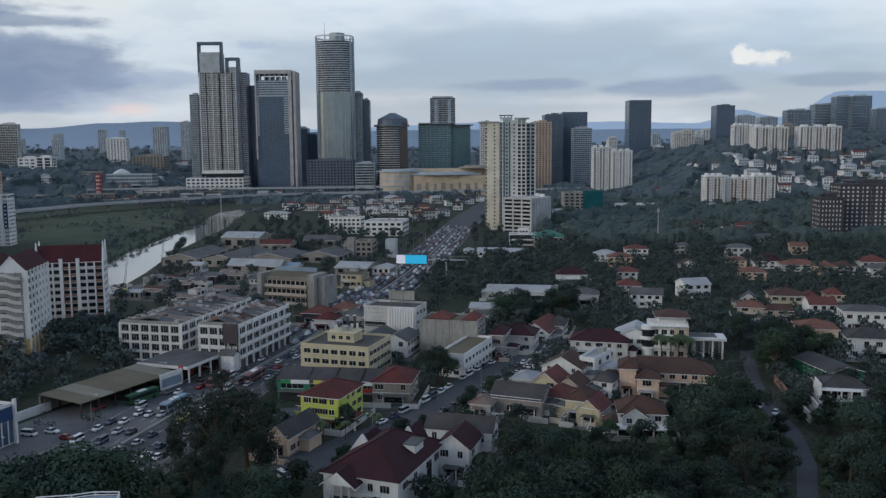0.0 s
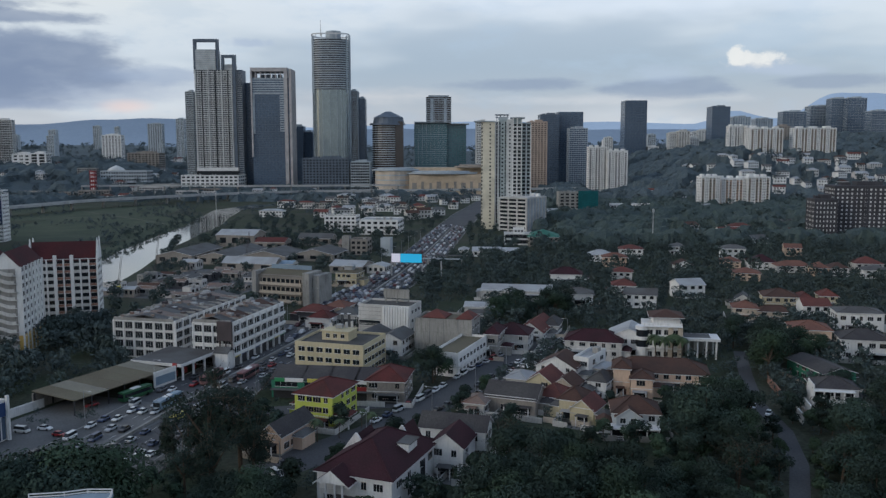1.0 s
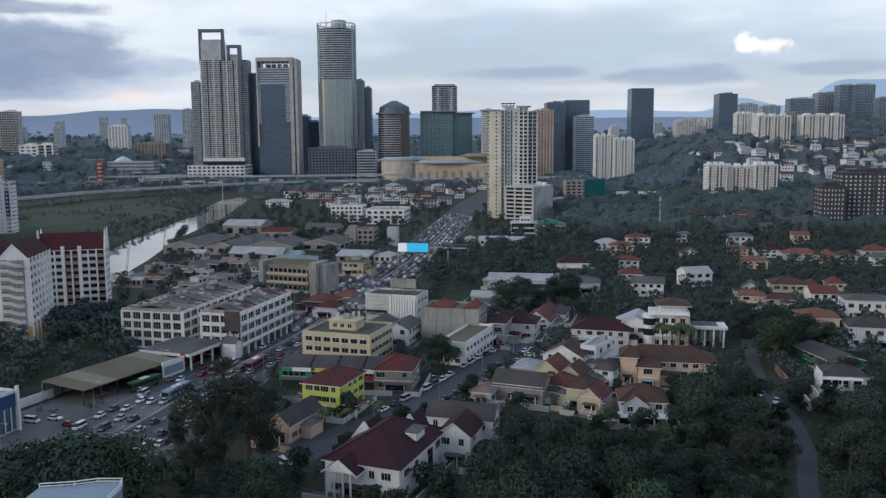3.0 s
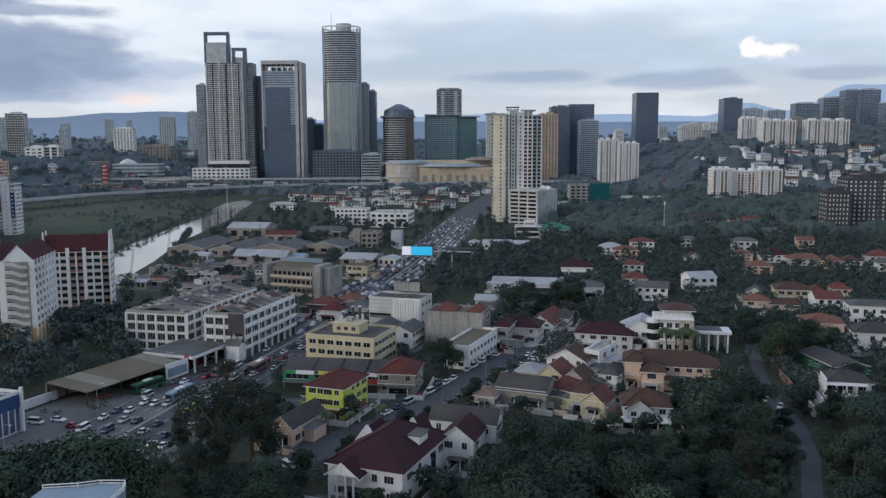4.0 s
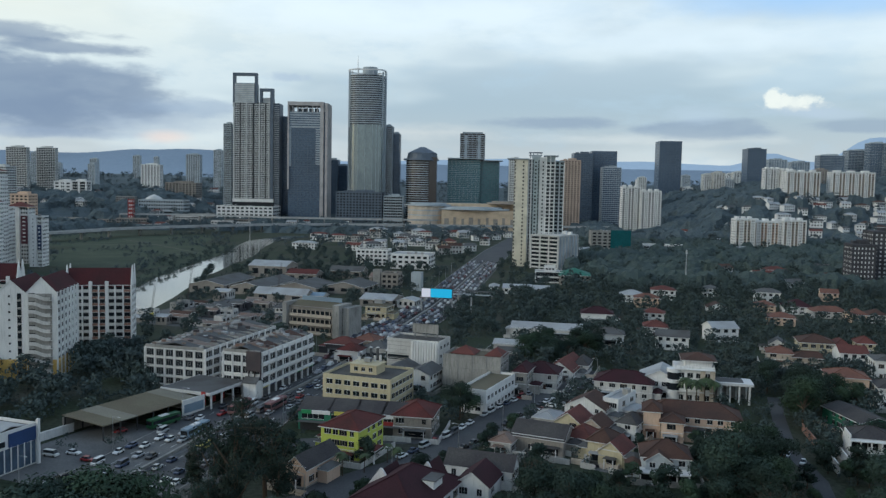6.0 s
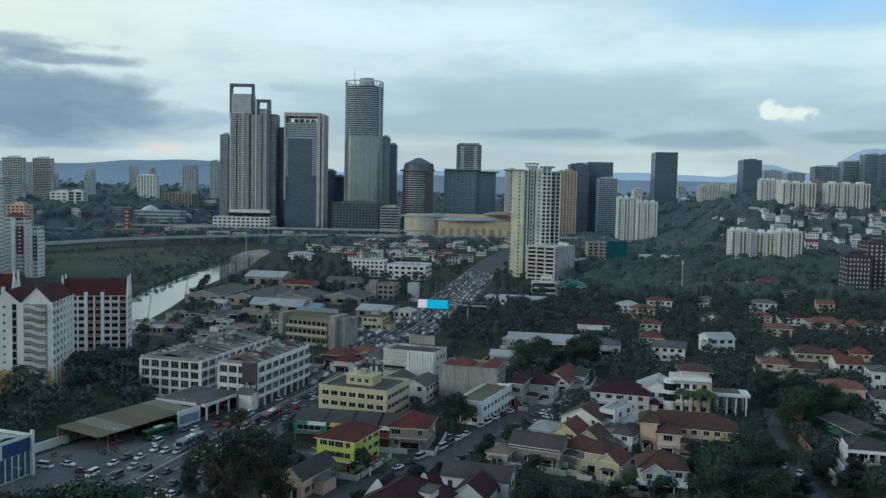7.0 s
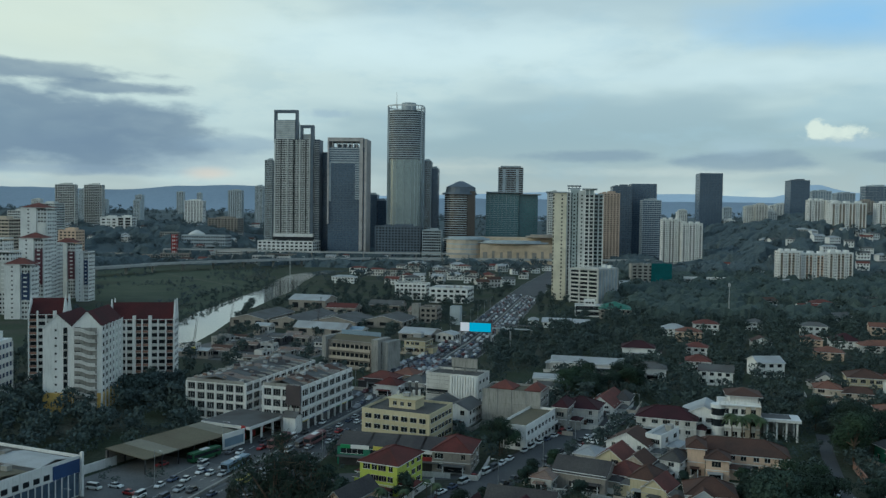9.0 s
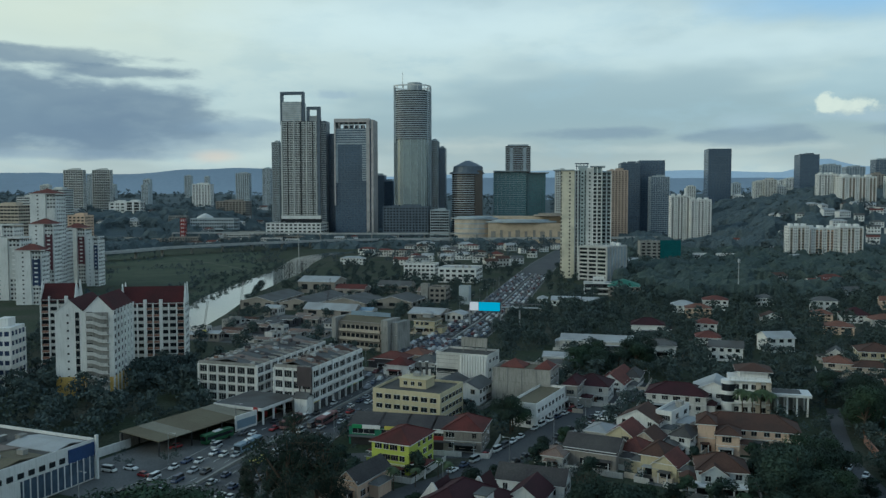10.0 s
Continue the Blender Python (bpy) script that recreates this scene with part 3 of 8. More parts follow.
def flat_top(t, w, d, h, wall, deck, up=0.9, thick=0.25, cx=0.0, cy=0.0, tanks=True):
    """A flat roof inside a parapet, with plant on it."""
    bm = bmesh.new()
    addbox(bm, cx, cy, h + 0.004, w - 2 * thick, d - 2 * thick, 0.1)
    part("roof_deck", bm, deck, t)
    bm = bmesh.new()
    for s in (-1, 1):
        addbox(bm, cx, cy + s * (d - thick) / 2, h, w, thick, up)
        addbox(bm, cx + s * (w - thick) / 2, cy, h, thick, d - 2 * thick, up)
    part("parapet", bm, wall, t)
    if tanks:
        for k in range(max(1, int(w * d / 160))):
            if k > 4:
                break
            bm = bmesh.new()
            px, py = RNG.uniform(-0.33, 0.33) * w, RNG.uniform(-0.33, 0.33) * d
            sx, sy, sz = RNG.uniform(1, 2.4), RNG.uniform(1, 2.4), RNG.uniform(0.8, 1.9)
            addbox(bm, cx + px, cy + py, h + 0.1, sx, sy, sz)
            addbox(bm, cx + px, cy + py, h + 0.1 + sz, sx + 0.2, sy + 0.2, 0.1)
            part("water_tank", bm, METAL if k % 2 else CONCRETE, t)


def block(x, y, w, d, yaw, h, storeys, label, wall=None, deck=None, cols_f=8, cols_s=8, category="building", name="commercial_building",
          fill=1.6, wh=1.3, single=True, faces="FR", tanks=True, group="", ledges=True, glass=None, z=None):
    """A plain flat-roofed building of several storeys with ledges and windows."""
    wall, deck = wall or OFFWHITE, deck or DECK
    t = thing(name, x, y, yaw, label, category, group, z)
    footprint(x, y, w, d, yaw)
    bm = bmesh.new()
    addbox(bm, 0, 0, -2, w, d, h + 2)
    part("wall", bm, wall, t)
    flat_top(t, w, d, h, wall, deck, tanks=tanks)
    st = h / storeys
    for f in faces:
        n = cols_f if f in "FB" else cols_s
        if not n:
            continue
        if single:
            windows_on(t, f, w, d, 0, storeys, st, n, fill, wh, st * 0.3, glass_mat=glass)
        else:
            bm = bmesh.new()
            window_field(bm, f, w, d, 0, storeys, st, n, 0.6, st * 0.5)
            tagged(part("window_field", bm, glass or GLASS, t), kind="stuff")
    if ledges:
        bm = bmesh.new()
        addbox(bm, 0, 0, 0, w + 0.3, d + 0.3, 0.18)
        me = meshed("ledge", bm, wall)
        for r in range(1, storeys):
            piece("ledge", me, t, 0, 0, r * st - 0.1)
    return t


def tower(x, y, w, d, yaw, top, label, style="punched", wall=None, glass=None, storey=3.4, cols_f=8, cols_s=6, slab=0.35,
          category="tower block", name="tower_block", z=None, crown=True, faces="FLR", fill=0.55, high=0.5, shape=None):
    """A high-rise: body, a slab edge at every floor or fields of windows, crown and roof plant. top is its height over the valley."""
    base = terrain(x, y) if z is None else z
    h = top - base
    t = thing(name, x, y, yaw, label, category, "high-rises", base)
    footprint(x, y, w, d, yaw)
    floors = max(3, int(h / storey))
    storey = h / floors
    outline = shape or [(-w / 2, -d / 2), (w / 2, -d / 2), (w / 2, d / 2), (-w / 2, d / 2)]
    bm = bmesh.new()
    addprism(bm, outline, -25, h)
    if style == "band":
        part("glazed_body", bm, glass or GLASS, t)
        bm = bmesh.new()
        addprism(bm, [(px * (1 + 0.8 / w), py * (1 + 0.8 / d)) for px, py in outline], 0, storey * slab)
        me = meshed("floor_slab", bm, wall or TOWERGREY)
        for r in range(floors):
            piece("floor_slab", me, t, 0, 0, r * storey)
        if shape is None:
            bm = bmesh.new()
            for f in faces:
                n = cols_f if f in "FB" else cols_s
                for c in range(n + 1):
                    length = w if f in "FB" else d
                    px, py, turn, _ = face_spot(f, w, d, -length / 2 + length * c / n)
                    addbox(bm, px, py, 0, 0.5, 0.9, h, turn)
            tagged(part("fin", bm, wall or TOWERGREY, t), kind="stuff")
    elif style == "glass":
        part("glazed_body", bm, glass or GLASSBLUE, t)
        bm = bmesh.new()
        for f in faces:
            n = cols_f if f in "FB" else cols_s
            length = w if f in "FB" else d
            for c in range(n + 1):
                px, py, turn, _ = face_spot(f, w, d, -length / 2 + length * c / n)
                addbox(bm, px, py, 0, 0.3, 0.3, h, turn)
            for r in range(floors):
                px, py, turn, _ = face_spot(f, w, d, 0)
                addbox(bm, px, py, r * storey, length, 0.2, 0.5, turn)
        tagged(part("mullion_grid", bm, wall or TOWERDARK, t), kind="stuff")
    else:
        part("wall", bm, wall or TOWERLIGHT, t)
        for f in faces:
            n = cols_f if f in "FB" else cols_s
            bm = bmesh.new()
            window_field(bm, f, w, d, 0, floors, storey, n, fill, storey * high)
            tagged(part("window_field", bm, glass or GLASS, t), kind="stuff")
        if style == "balcony":
            length = w
            bm = bmesh.new()
            addbox(bm, 0, 0, 0, w / cols_f * 0.7, 1.4, 1.1)
            me = meshed("balcony", bm, wall or TOWERLIGHT)
            for r in range(1, floors):
                for c in range(0, cols_f, 2):
                    along = -w / 2 + w * (c + 0.5) / cols_f
                    piece("balcony", me, t, along, -d / 2 - 0.6, r * storey - 0.2)
        else:
            bm = bmesh.new()
            for f in faces:
                n = max(2, (cols_f if f in "FB" else cols_s) // 2)
                length = w if f in "FB" else d
                for c in range(n + 1):
                    px, py, turn, _ = face_spot(f, w, d, -length / 2 + length * c / n)
                    addbox(bm, px, py, 0, 0.9, 0.8, h + 0.8, turn)
            tagged(part("pilaster", bm, wall or TOWERLIGHT, t), kind="stuff")
    if crown:
        bm = bmesh.new()
        addprism(bm, [(px * 1.02, py * 1.02) for px, py in outline], h, h + 1.4)
        addbox(bm, w * 0.1, 0, h + 1.4, w * 0.4, d * 0.5, 3.2)
        addbox(bm, -w * 0.25, d * 0.1, h + 1.4, w * 0.16, d * 0.3, 2.2)
        part("roof_plant", bm, wall or TOWERGREY, t)
    return t


def pier_block(x, y, w, d, top, bays, label, wall, shade, storey=3.0, yaw=0.0, peaks=True):
    """An apartment slab: pale piers between stacks of balconies with dark sheets as shade, each floor with its parapet,
    and roof gablets.
    """
    base = terrain(x, y)
    t = thing("apartment_block", x, y, yaw, label, "apartment block", "high-rises", base)
    footprint(x, y, w, d, yaw)
    h = top - base
    floors = max(3, int(h / storey))
    st = h / floors
    bm = bmesh.new()
    addbox(bm, 0, 0, -25, w, d, h + 25)
    part("wall", bm, wall, t)
    bay = w / bays
    rails, panes = bmesh.new(), bmesh.new()
    for b in range(bays):
        px = -w / 2 + bay * (b + 0.5)
        if b % 3 == 1:
            for r in range(floors):
                for o in (-0.24, 0.24):
                    addbox(panes, px + o * bay, -d / 2, r * st + st * 0.3, bay * 0.22, 0.2, st * 0.45)
            continue
        # flat dark sheet on the wall in place of the balconies' shade
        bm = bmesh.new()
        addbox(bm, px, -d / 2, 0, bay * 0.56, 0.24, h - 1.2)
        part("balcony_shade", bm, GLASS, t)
        for r in range(floors):
            addbox(rails, px, -d / 2 - 0.45, r * st, bay * 0.66, 0.9, st * 0.4)
    tagged(part("balcony_rail", rails, shade, t), kind="stuff")
    tagged(part("window_field", panes, GLASS, t), kind="stuff")
    for face in "LR":
        bm = bmesh.new()
        window_field(bm, face, w, d, 0, floors, st, 3, 0.35, st * 0.45)
        tagged(part("side_window", bm, GLASS, t), kind="stuff")
    bm = bmesh.new()
    for b in range(bays + 1):
        addbox(bm, -w / 2 + bay * b, -d / 2 - 0.4, -2, bay * 0.24, 1.2, h + 3)
    tagged(part("pier", bm, wall, t), kind="stuff")
    bm = bmesh.new()
    addbox(bm, 0, 0, h, w * 1.01, d * 1.04, 1.0)
    for k in (-0.34, 0.0, 0.34) if peaks else (0.1,):
        addbox(bm, k * w, 0, h + 1.0, w * 0.14, d * 0.5, 2.6)
    part("roof_plant", bm, wall, t)
    return t


def ribbon(name, points, half, z, material, label, category, kind="structure"):
    """A strip of road or water along a line, following the ground."""
    STRIPS.append((points, half))
    vs, fs = [], []
    fine = []
    for (ax, ay), (bx, by) in zip(points, points[1:]):
        n = max(1, int(math.hypot(bx - ax, by - ay) / 25))
        fine += [(ax + (bx - ax) * i / n, ay + (by - ay) * i / n) for i in range(n)]
    fine.append(points[-1])
    for i, (x, y) in enumerate(fine):
        a, b = fine[max(0, i - 1)], fine[min(len(fine) - 1, i + 1)]
        u = Vector((b[0] - a[0], b[1] - a[1])).normalized()
        for s in (-half, half):
            px, py = x + u.y * s, y - u.x * s
            vs.append((px, py, terrain(px, py) + z))
        if i:
            k = 2 * i
            fs.append((k - 2, k - 1, k + 1, k))
    me = bpy.data.meshes.new(name)
    me.from_pydata(vs, [], fs)
    me.materials.append(material)
    me.update()
    if len(me.polygons) and me.polygons[0].normal.z < 0:
        me.flip_normals()
    return tagged(new(name, me), label, category, kind=kind)


def sheet(name, x, y, w, d, yaw, z, material, label, category):
    bm = bmesh.new()
    addbox(bm, 0, 0, 0, w, d, z)
    ob = new(name, meshed(name, bm, material))
    ob.matrix_basis = pose(x, y, 0, 0, 0, yaw)
    return tagged(ob, label, category, kind="structure")


# ---------- trees ----------


def leaf_cloud(rng, lobes, count, size, squash=0.7):
    """Small leaf cards over the skins of several lobes."""
    vs, fs = [], []
    for _ in range(count):
        cx, cy, cz, r = rng.choice(lobes)
        while True:
            n = Vector((rng.gauss(0, 1), rng.gauss(0, 1), rng.gauss(0.25, 1)))
            if n.length > 0.1:
                break
        n.normalize()
        rad = r * rng.uniform(0.72, 1.1) * (0.9 + 0.35 * noise.noise((n.x * 2.2 + cx, n.y * 2.2 + cy, n.z * 2.2 + cz)))
        c = Vector((cx + n.x * rad, cy + n.y * rad, cz + n.z * rad * squash))
        n = (n + Vector((rng.uniform(-1, 1), rng.uniform(-1, 1), rng.uniform(-0.5, 1))) * 0.6).normalized()
        a = n.orthogonal().normalized()
        a.rotate(Matrix.Rotation(rng.uniform(0, 6.28), 3, n))
        b = n.cross(a)
        s = size * rng.uniform(0.6, 1.3)
        k = len(vs)
        vs += [c - a * s, c - b * s * 0.55 + n * s * 0.12, c + a * s, c + b * s * 0.55 + n * s * 0.12]
        fs.append((k, k + 1, k + 2, k + 3))
    return vs, fs


def make_tree(kind, seed, count, size, height=10.0, spread=4.5, material=None, bare=False, low=0.48):
    """A tree with a tapered forking trunk and a crown of leaf clumps, uneven and with gaps."""
    rng = random.Random(seed)
    lobes = []
    n = rng.randint(7, 10)
    for i in range(n):
        a = rng.uniform(0, 6.28)
        q = rng.uniform(0.15, 0.75) * spread
        lobes.append((math.cos(a) * q, math.sin(a) * q, height * rng.uniform(low, 0.86), spread * rng.uniform(0.32, 0.52)))
    lobes.append((0, 0, height * 0.82, spread * 0.45))
    t = new("tree")
    bm = bmesh.new()

    def limb(p, q, r0, r1):
        v = q - p
        m = Matrix.Translation((p + q) / 2) @ v.to_track_quat("Z", "Y").to_matrix().to_4x4()
        bmesh.ops.create_cone(bm, cap_ends=True, segments=6, radius1=r0, radius2=r1, depth=v.length, matrix=m)

    fork = Vector((rng.uniform(-0.3, 0.3), rng.uniform(-0.3, 0.3), height * 0.38))
    limb(Vector((0, 0, -0.6)), fork, height * 0.030, height * 0.020)
    for cx, cy, cz, r in lobes:
        limb(fork, Vector((cx, cy, cz)), height * 0.014, height * 0.004)
        if bare:
            for _ in range(6):
                e = Vector((cx, cy, cz)) + Vector((rng.gauss(0, 1), rng.gauss(0, 1), rng.gauss(0.6, 0.8))) * r
                limb(Vector((cx, cy, cz)), e, height * 0.004, height * 0.001)
    trunk = part("trunk", bm, BARK, t)
    vs, fs = leaf_cloud(rng, lobes, count, size)
    me = bpy.data.meshes.new("crown")
    me.from_pydata(vs, [], fs)
    me.materials.append(material or LEAF)
    me.update()
    crown = new("crown", me)
    crown.parent = t
    return tagged(t, kind, "tree", "trees")


def make_palm(seed, height=9.0):
    rng = random.Random(seed)
    t = new("palm_tree")
    bm = bmesh.new()
    for i in range(6):
        m = Matrix.Translation((0.05 * i, 0, height * (i + 0.5) / 6 - 0.3))
        bmesh.ops.create_cone(bm, cap_ends=True, segments=7, radius1=0.22 - i * 0.012, radius2=0.2 - i * 0.012, depth=height / 6 + 0.05, matrix=m)
    part("trunk", bm, BARK, t)
    bm = bmesh.new()
    for i in range(18):
        a, lift = i * 2.4, rng.uniform(-0.2, 1.0)
        u = Vector((math.cos(a), math.sin(a), 0))
        side = Vector((-u.y, u.x, 0))
        prev = None
        for k in range(6):
            f = k / 5
            c = Vector((0.3, 0, height - 0.2)) + u * (3.2 * f) + Vector((0, 0, lift * 1.6 * f - 2.6 * f * f))
            wd = 0.55 * math.sin(0.35 + 2.6 * f)
            ring = [bm.verts.new(c - side * wd - Vector((0, 0, 0.25 * wd))), bm.verts.new(c), bm.verts.new(c + side * wd - Vector((0, 0, 0.25 * wd)))]
            if prev:
                bm.faces.new((prev[0], prev[1], ring[1], ring[0]))
                bm.faces.new((prev[1], prev[2], ring[2], ring[1]))
            prev = ring
    part("frond", bm, PALMLEAF, t)
    return tagged(t, "palm tree with drooping dark green fronds", "palm tree", "palm trees")


# ---------- vehicles ----------


def loft(bm, sections, slot=0):
    """Skin over cross-sections given as lists of points; ends closed."""
    rings = [[bm.verts.new(p) for p in s] for s in sections]
    n = len(rings[0])
    for a, b in zip(rings, rings[1:]):
        for i in range(n):
            j = (i + 1) % n
            bm.faces.new((a[i], a[j], b[j], b[i])).material_index = slot
    bm.faces.new(rings[0][::-1]).material_index = slot
    bm.faces.new(rings[-1]).material_index = slot


def make_car(label, length=4.4, width=1.75, tall=1.45, van=False):
    """A car along y: bonnet, cabin with glass, roof, wheels."""
    t = new("car")
    L, W = length / 2, width / 2
    bm = bmesh.new()

    def ring(y, z, w, low=0.28):
        return [(-w, y, low), (w, y, low), (w * 1.02, y, z * 0.7 + low * 0.3), (w * 0.9, y, z), (-w * 0.9, y, z), (-w * 1.02, y, z * 0.7 + low * 0.3)]

    hood = 0.9 if not van else 1.05
    loft(bm, [ring(-L, 0.62, W * 0.85, 0.35), ring(-L * 0.93, hood - 0.1, W * 0.95), ring(-L * 0.4, hood, W), ring(L * 0.6, hood + 0.02, W),
              ring(L * 0.95, hood - 0.05, W * 0.95), ring(L, 0.65, W * 0.86, 0.35)])
    bmesh.ops.recalc_face_normals(bm, faces=bm.faces[:])
    f0, f1, r1, r0 = (-0.45, -0.1, 0.55, 0.8) if not van else (-0.75, -0.5, 0.85, 0.95)
    w0, w1 = W * 0.88, W * 0.72
    addbox(bm, 0, L * (f1 + r1) / 2, tall - 0.07, w1 * 2.04, L * (r1 - f1) * 1.03, 0.07)
    part("body", bm, CARPAINT, t)
    bm = bmesh.new()

    vs = [bm.verts.new(p) for p in ((-w0, L * f0, hood - 0.05), (w0, L * f0, hood - 0.05), (w0, L * r0, hood - 0.05), (-w0, L * r0, hood - 0.05),
                                    (-w1, L * f1, tall - 0.06), (w1, L * f1, tall - 0.06), (w1, L * r1, tall - 0.06), (-w1, L * r1, tall - 0.06))]
    for f in ((0, 1, 5, 4), (1, 2, 6, 5), (2, 3, 7, 6), (3, 0, 4, 7), (4, 5, 6, 7)):
        bm.faces.new([vs[i] for i in f])
    bmesh.ops.recalc_face_normals(bm, faces=bm.faces[:])
    part("cabin_glass", bm, GLASS, t)
    bm = bmesh.new()
    bmesh.ops.create_cone(bm, cap_ends=True, segments=10, radius1=0.32, radius2=0.32, depth=0.22, matrix=Matrix.Rotation(math.pi / 2, 4, "Y"))
    me = meshed("wheel", bm, TYRE)
    for sx in (-1, 1):
        for sy in (-0.62, 0.62):
            piece("wheel", me, t, sx * (W - 0.08), sy * L, 0.32)
    return tagged(t, label, "car", "cars on the roads")


def make_bus(body, label):
    t = new("bus")
    bm = bmesh.new()
    addbox(bm, 0, 0, 0.4, 2.5, 11.4, 2.6)
    bmesh.ops.bevel(bm, geom=bm.edges[:], offset=0.18, segments=2, affect="EDGES")
    part("body", bm, body, t)
    for s in (-1, 1):
        bm = bmesh.new()
        addbox(bm, s * 1.245, 0, 1.5, 0.06, 10.4, 0.95)
        part("side_window", bm, GLASS, t)
        bm = bmesh.new()
        addbox(bm, 0, s * 5.695, 1.4, 2.1, 0.06, 1.2)
        part("windscreen", bm, GLASS, t)
    bm = bmesh.new()
    addbox(bm, 0, 0, 3.0, 1.6, 3.0, 0.22)
    part("roof_unit", bm, SLABWHITE, t)
    bm = bmesh.new()
    bmesh.ops.create_cone(bm, cap_ends=True, segments=12, radius1=0.48, radius2=0.48, depth=0.3, matrix=Matrix.Rotation(math.pi / 2, 4, "Y"))
    me = meshed("wheel", bm, TYRE)
    for sx in (-1, 1):
        for sy in (-3.4, 3.6):
            piece("wheel", me, t, sx * 1.12, sy, 0.48)
    return tagged(t, label, "bus", "buses")


def park(proto, x, y, yaw, scale=1.0):
    """The prototype itself is placed first, then copies."""
    z = terrain(x, y) + 0.07
    if not proto.get("placed"):
        proto["placed"] = 1
        proto.matrix_basis = pose(x, y, z, 0, 0, yaw) @ Matrix.Scale(scale, 4)
        return proto

    ob = copy_thing(proto, pose(x, y, z, 0, 0, yaw))
    ob.scale = (scale,) * 3
    return ob
# ---------- ground, hills, water, roads ----------


def grid_ground():
    xs = [-5200, -4200, -3400, -2700] + list(range(-2200, 2201, 50)) + [2700, 3400, 4200, 5200]
    ys = [-900, -400, -100] + list(range(0, 1000, 100)) + list(range(1000, 3600, 50)) + list(range(3600, 4801, 150))
    vs = [(x, y, terrain(x, y)) for y in ys for x in xs]
    n = len(xs)
    fs = [(j * n + i, j * n + i + 1, (j + 1) * n + i + 1, (j + 1) * n + i) for j in range(len(ys) - 1) for i in range(n - 1)]
    me = bpy.data.meshes.new("ground")
    me.from_pydata(vs, [], fs)
    me.materials.append(GROUND)
    me.materials.append(WOODSHAZE)
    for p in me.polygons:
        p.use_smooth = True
        # far ground takes the woods colour with haze painted in
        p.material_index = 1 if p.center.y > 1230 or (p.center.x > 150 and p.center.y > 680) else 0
    return tagged(new("ground", me), "valley floor of scrub, soil and grass with rising hills", "ground", kind="structure")


grid_ground()


def ridge(y, peaks, base, rough, label, material):
    """A far range of hills as a solid ridge."""
    vs, fs = [], []
    xs = list(range(-4200, 4201, 60))
    for x in xs:
        h = base + sum(a * math.exp(-((x - c) / s) ** 2) for c, s, a in peaks)
        h += rough * noise.noise((x / 500, y / 300, 1.7)) + rough * 0.4 * noise.noise((x / 140, y / 90, 4.2))
        vs += [(x, y - 500, 40), (x, y, h), (x, y + 90, -20)]
    for i in range(len(xs) - 1):
        k = 3 * i
        fs += [(k, k + 3, k + 4, k + 1), (k + 1, k + 4, k + 5, k + 2)]
    me = bpy.data.meshes.new("backdrop")
    me.from_pydata(vs, [], fs)
    me.materials.append(material)
    for p in me.polygons:
        p.use_smooth = True
    tagged(new("backdrop", me), label, "hills", kind="structure")


ridge(4300, ((-1560, 260, 46), (-1250, 220, 36), (-1850, 240, 24), (-2600, 500, 40)), 176, 12, "low hills painted haze-blue on the horizon", MOUNTAIN)
ridge(4550, ((1580, 130, 78), (1760, 110, 30), (2080, 170, 128), (2330, 200, 110), (2700, 400, 120), (960, 260, 18), (300, 500, 25)), 196, 9, "mountain range painted pale haze-blue on the horizon", MOUNTAINPALE)

ROAD_MAIN = [(-106, 80), (-96, 130), (-82, 192), (-68, 255), (-53, 313), (-39, 389), (-22, 487), (-9, 580), (9, 742), (32, 936), (70, 1180)]
ribbon("road", ROAD_MAIN, 15.5, 0.05, ASPHALT, "wide grey asphalt highway full of traffic", "road")
ROAD_SIDE = [(-40, 182), (-16, 209), (0, 236), (14, 266), (30, 293), (52, 330)]
ribbon("road", ROAD_SIDE, 6.5, 0.054, ASPHALT, "asphalt side street with parked cars", "road")
ribbon("road", [(0, 236), (-25, 232), (-52, 226), (-72, 236)], 4.0, 0.058, ASPHALT, "short asphalt lane between shops", "road")
ribbon("road", [(66, 140), (75, 167), (83, 186), (89, 209), (91, 234), (99, 264), (108, 295)], 2.1, 0.05, ASPHALT, "narrow residential asphalt road", "road")
ribbon("road", [(20, 250), (52, 243), (62, 262), (66, 300)], 2.6, 0.05, ASPHALT, "narrow lane between houses", "road")
ribbon("road", [(-240, 300), (-200, 330), (-215, 420), (-215, 470)], 5.0, 0.05, ASPHALT, "access road behind the apartments", "road")
ribbon("river", [(-190, 440), (-197, 505), (-213, 608), (-220, 713), (-225, 805), (-240, 900), (-253, 1015), (-230, 1120)], 16.5, 0.06, WATER, "slow pale river reflecting the sky", "river")
ribbon("grass_bank", [(-216, 440), (-223, 505), (-239, 608), (-246, 713), (-251, 805), (-266, 900)], 8.0, 0.045, GRASS, "mown grass river bank", "grass")
for gx, gy, gw, gd, gyaw in ((-330, 800, 150, 260, 0), (-420, 980, 220, 220, 8)):
    sheet("grass_field", gx, gy, gw, gd, gyaw, 0.03 + gw * 0.00005, GRASS, "open green field beside the river", "grass")
ribbon("path", [(-420, 900), (-330, 930), (-250, 960)], 1.4, 0.09, TRACK, "pale dirt track across the field", "path")
ribbon("path", [(-300, 760), (-270, 830), (-330, 900), (-420, 1000)], 1.2, 0.09, TRACK, "pale dirt track across the field", "path")
ribbon("road", [(-700, 1350), (-520, 1300), (-380, 1330), (-260, 1390), (-120, 1400)], 8, 0.06, ASPHALT, "grey slip road beyond the field", "road")
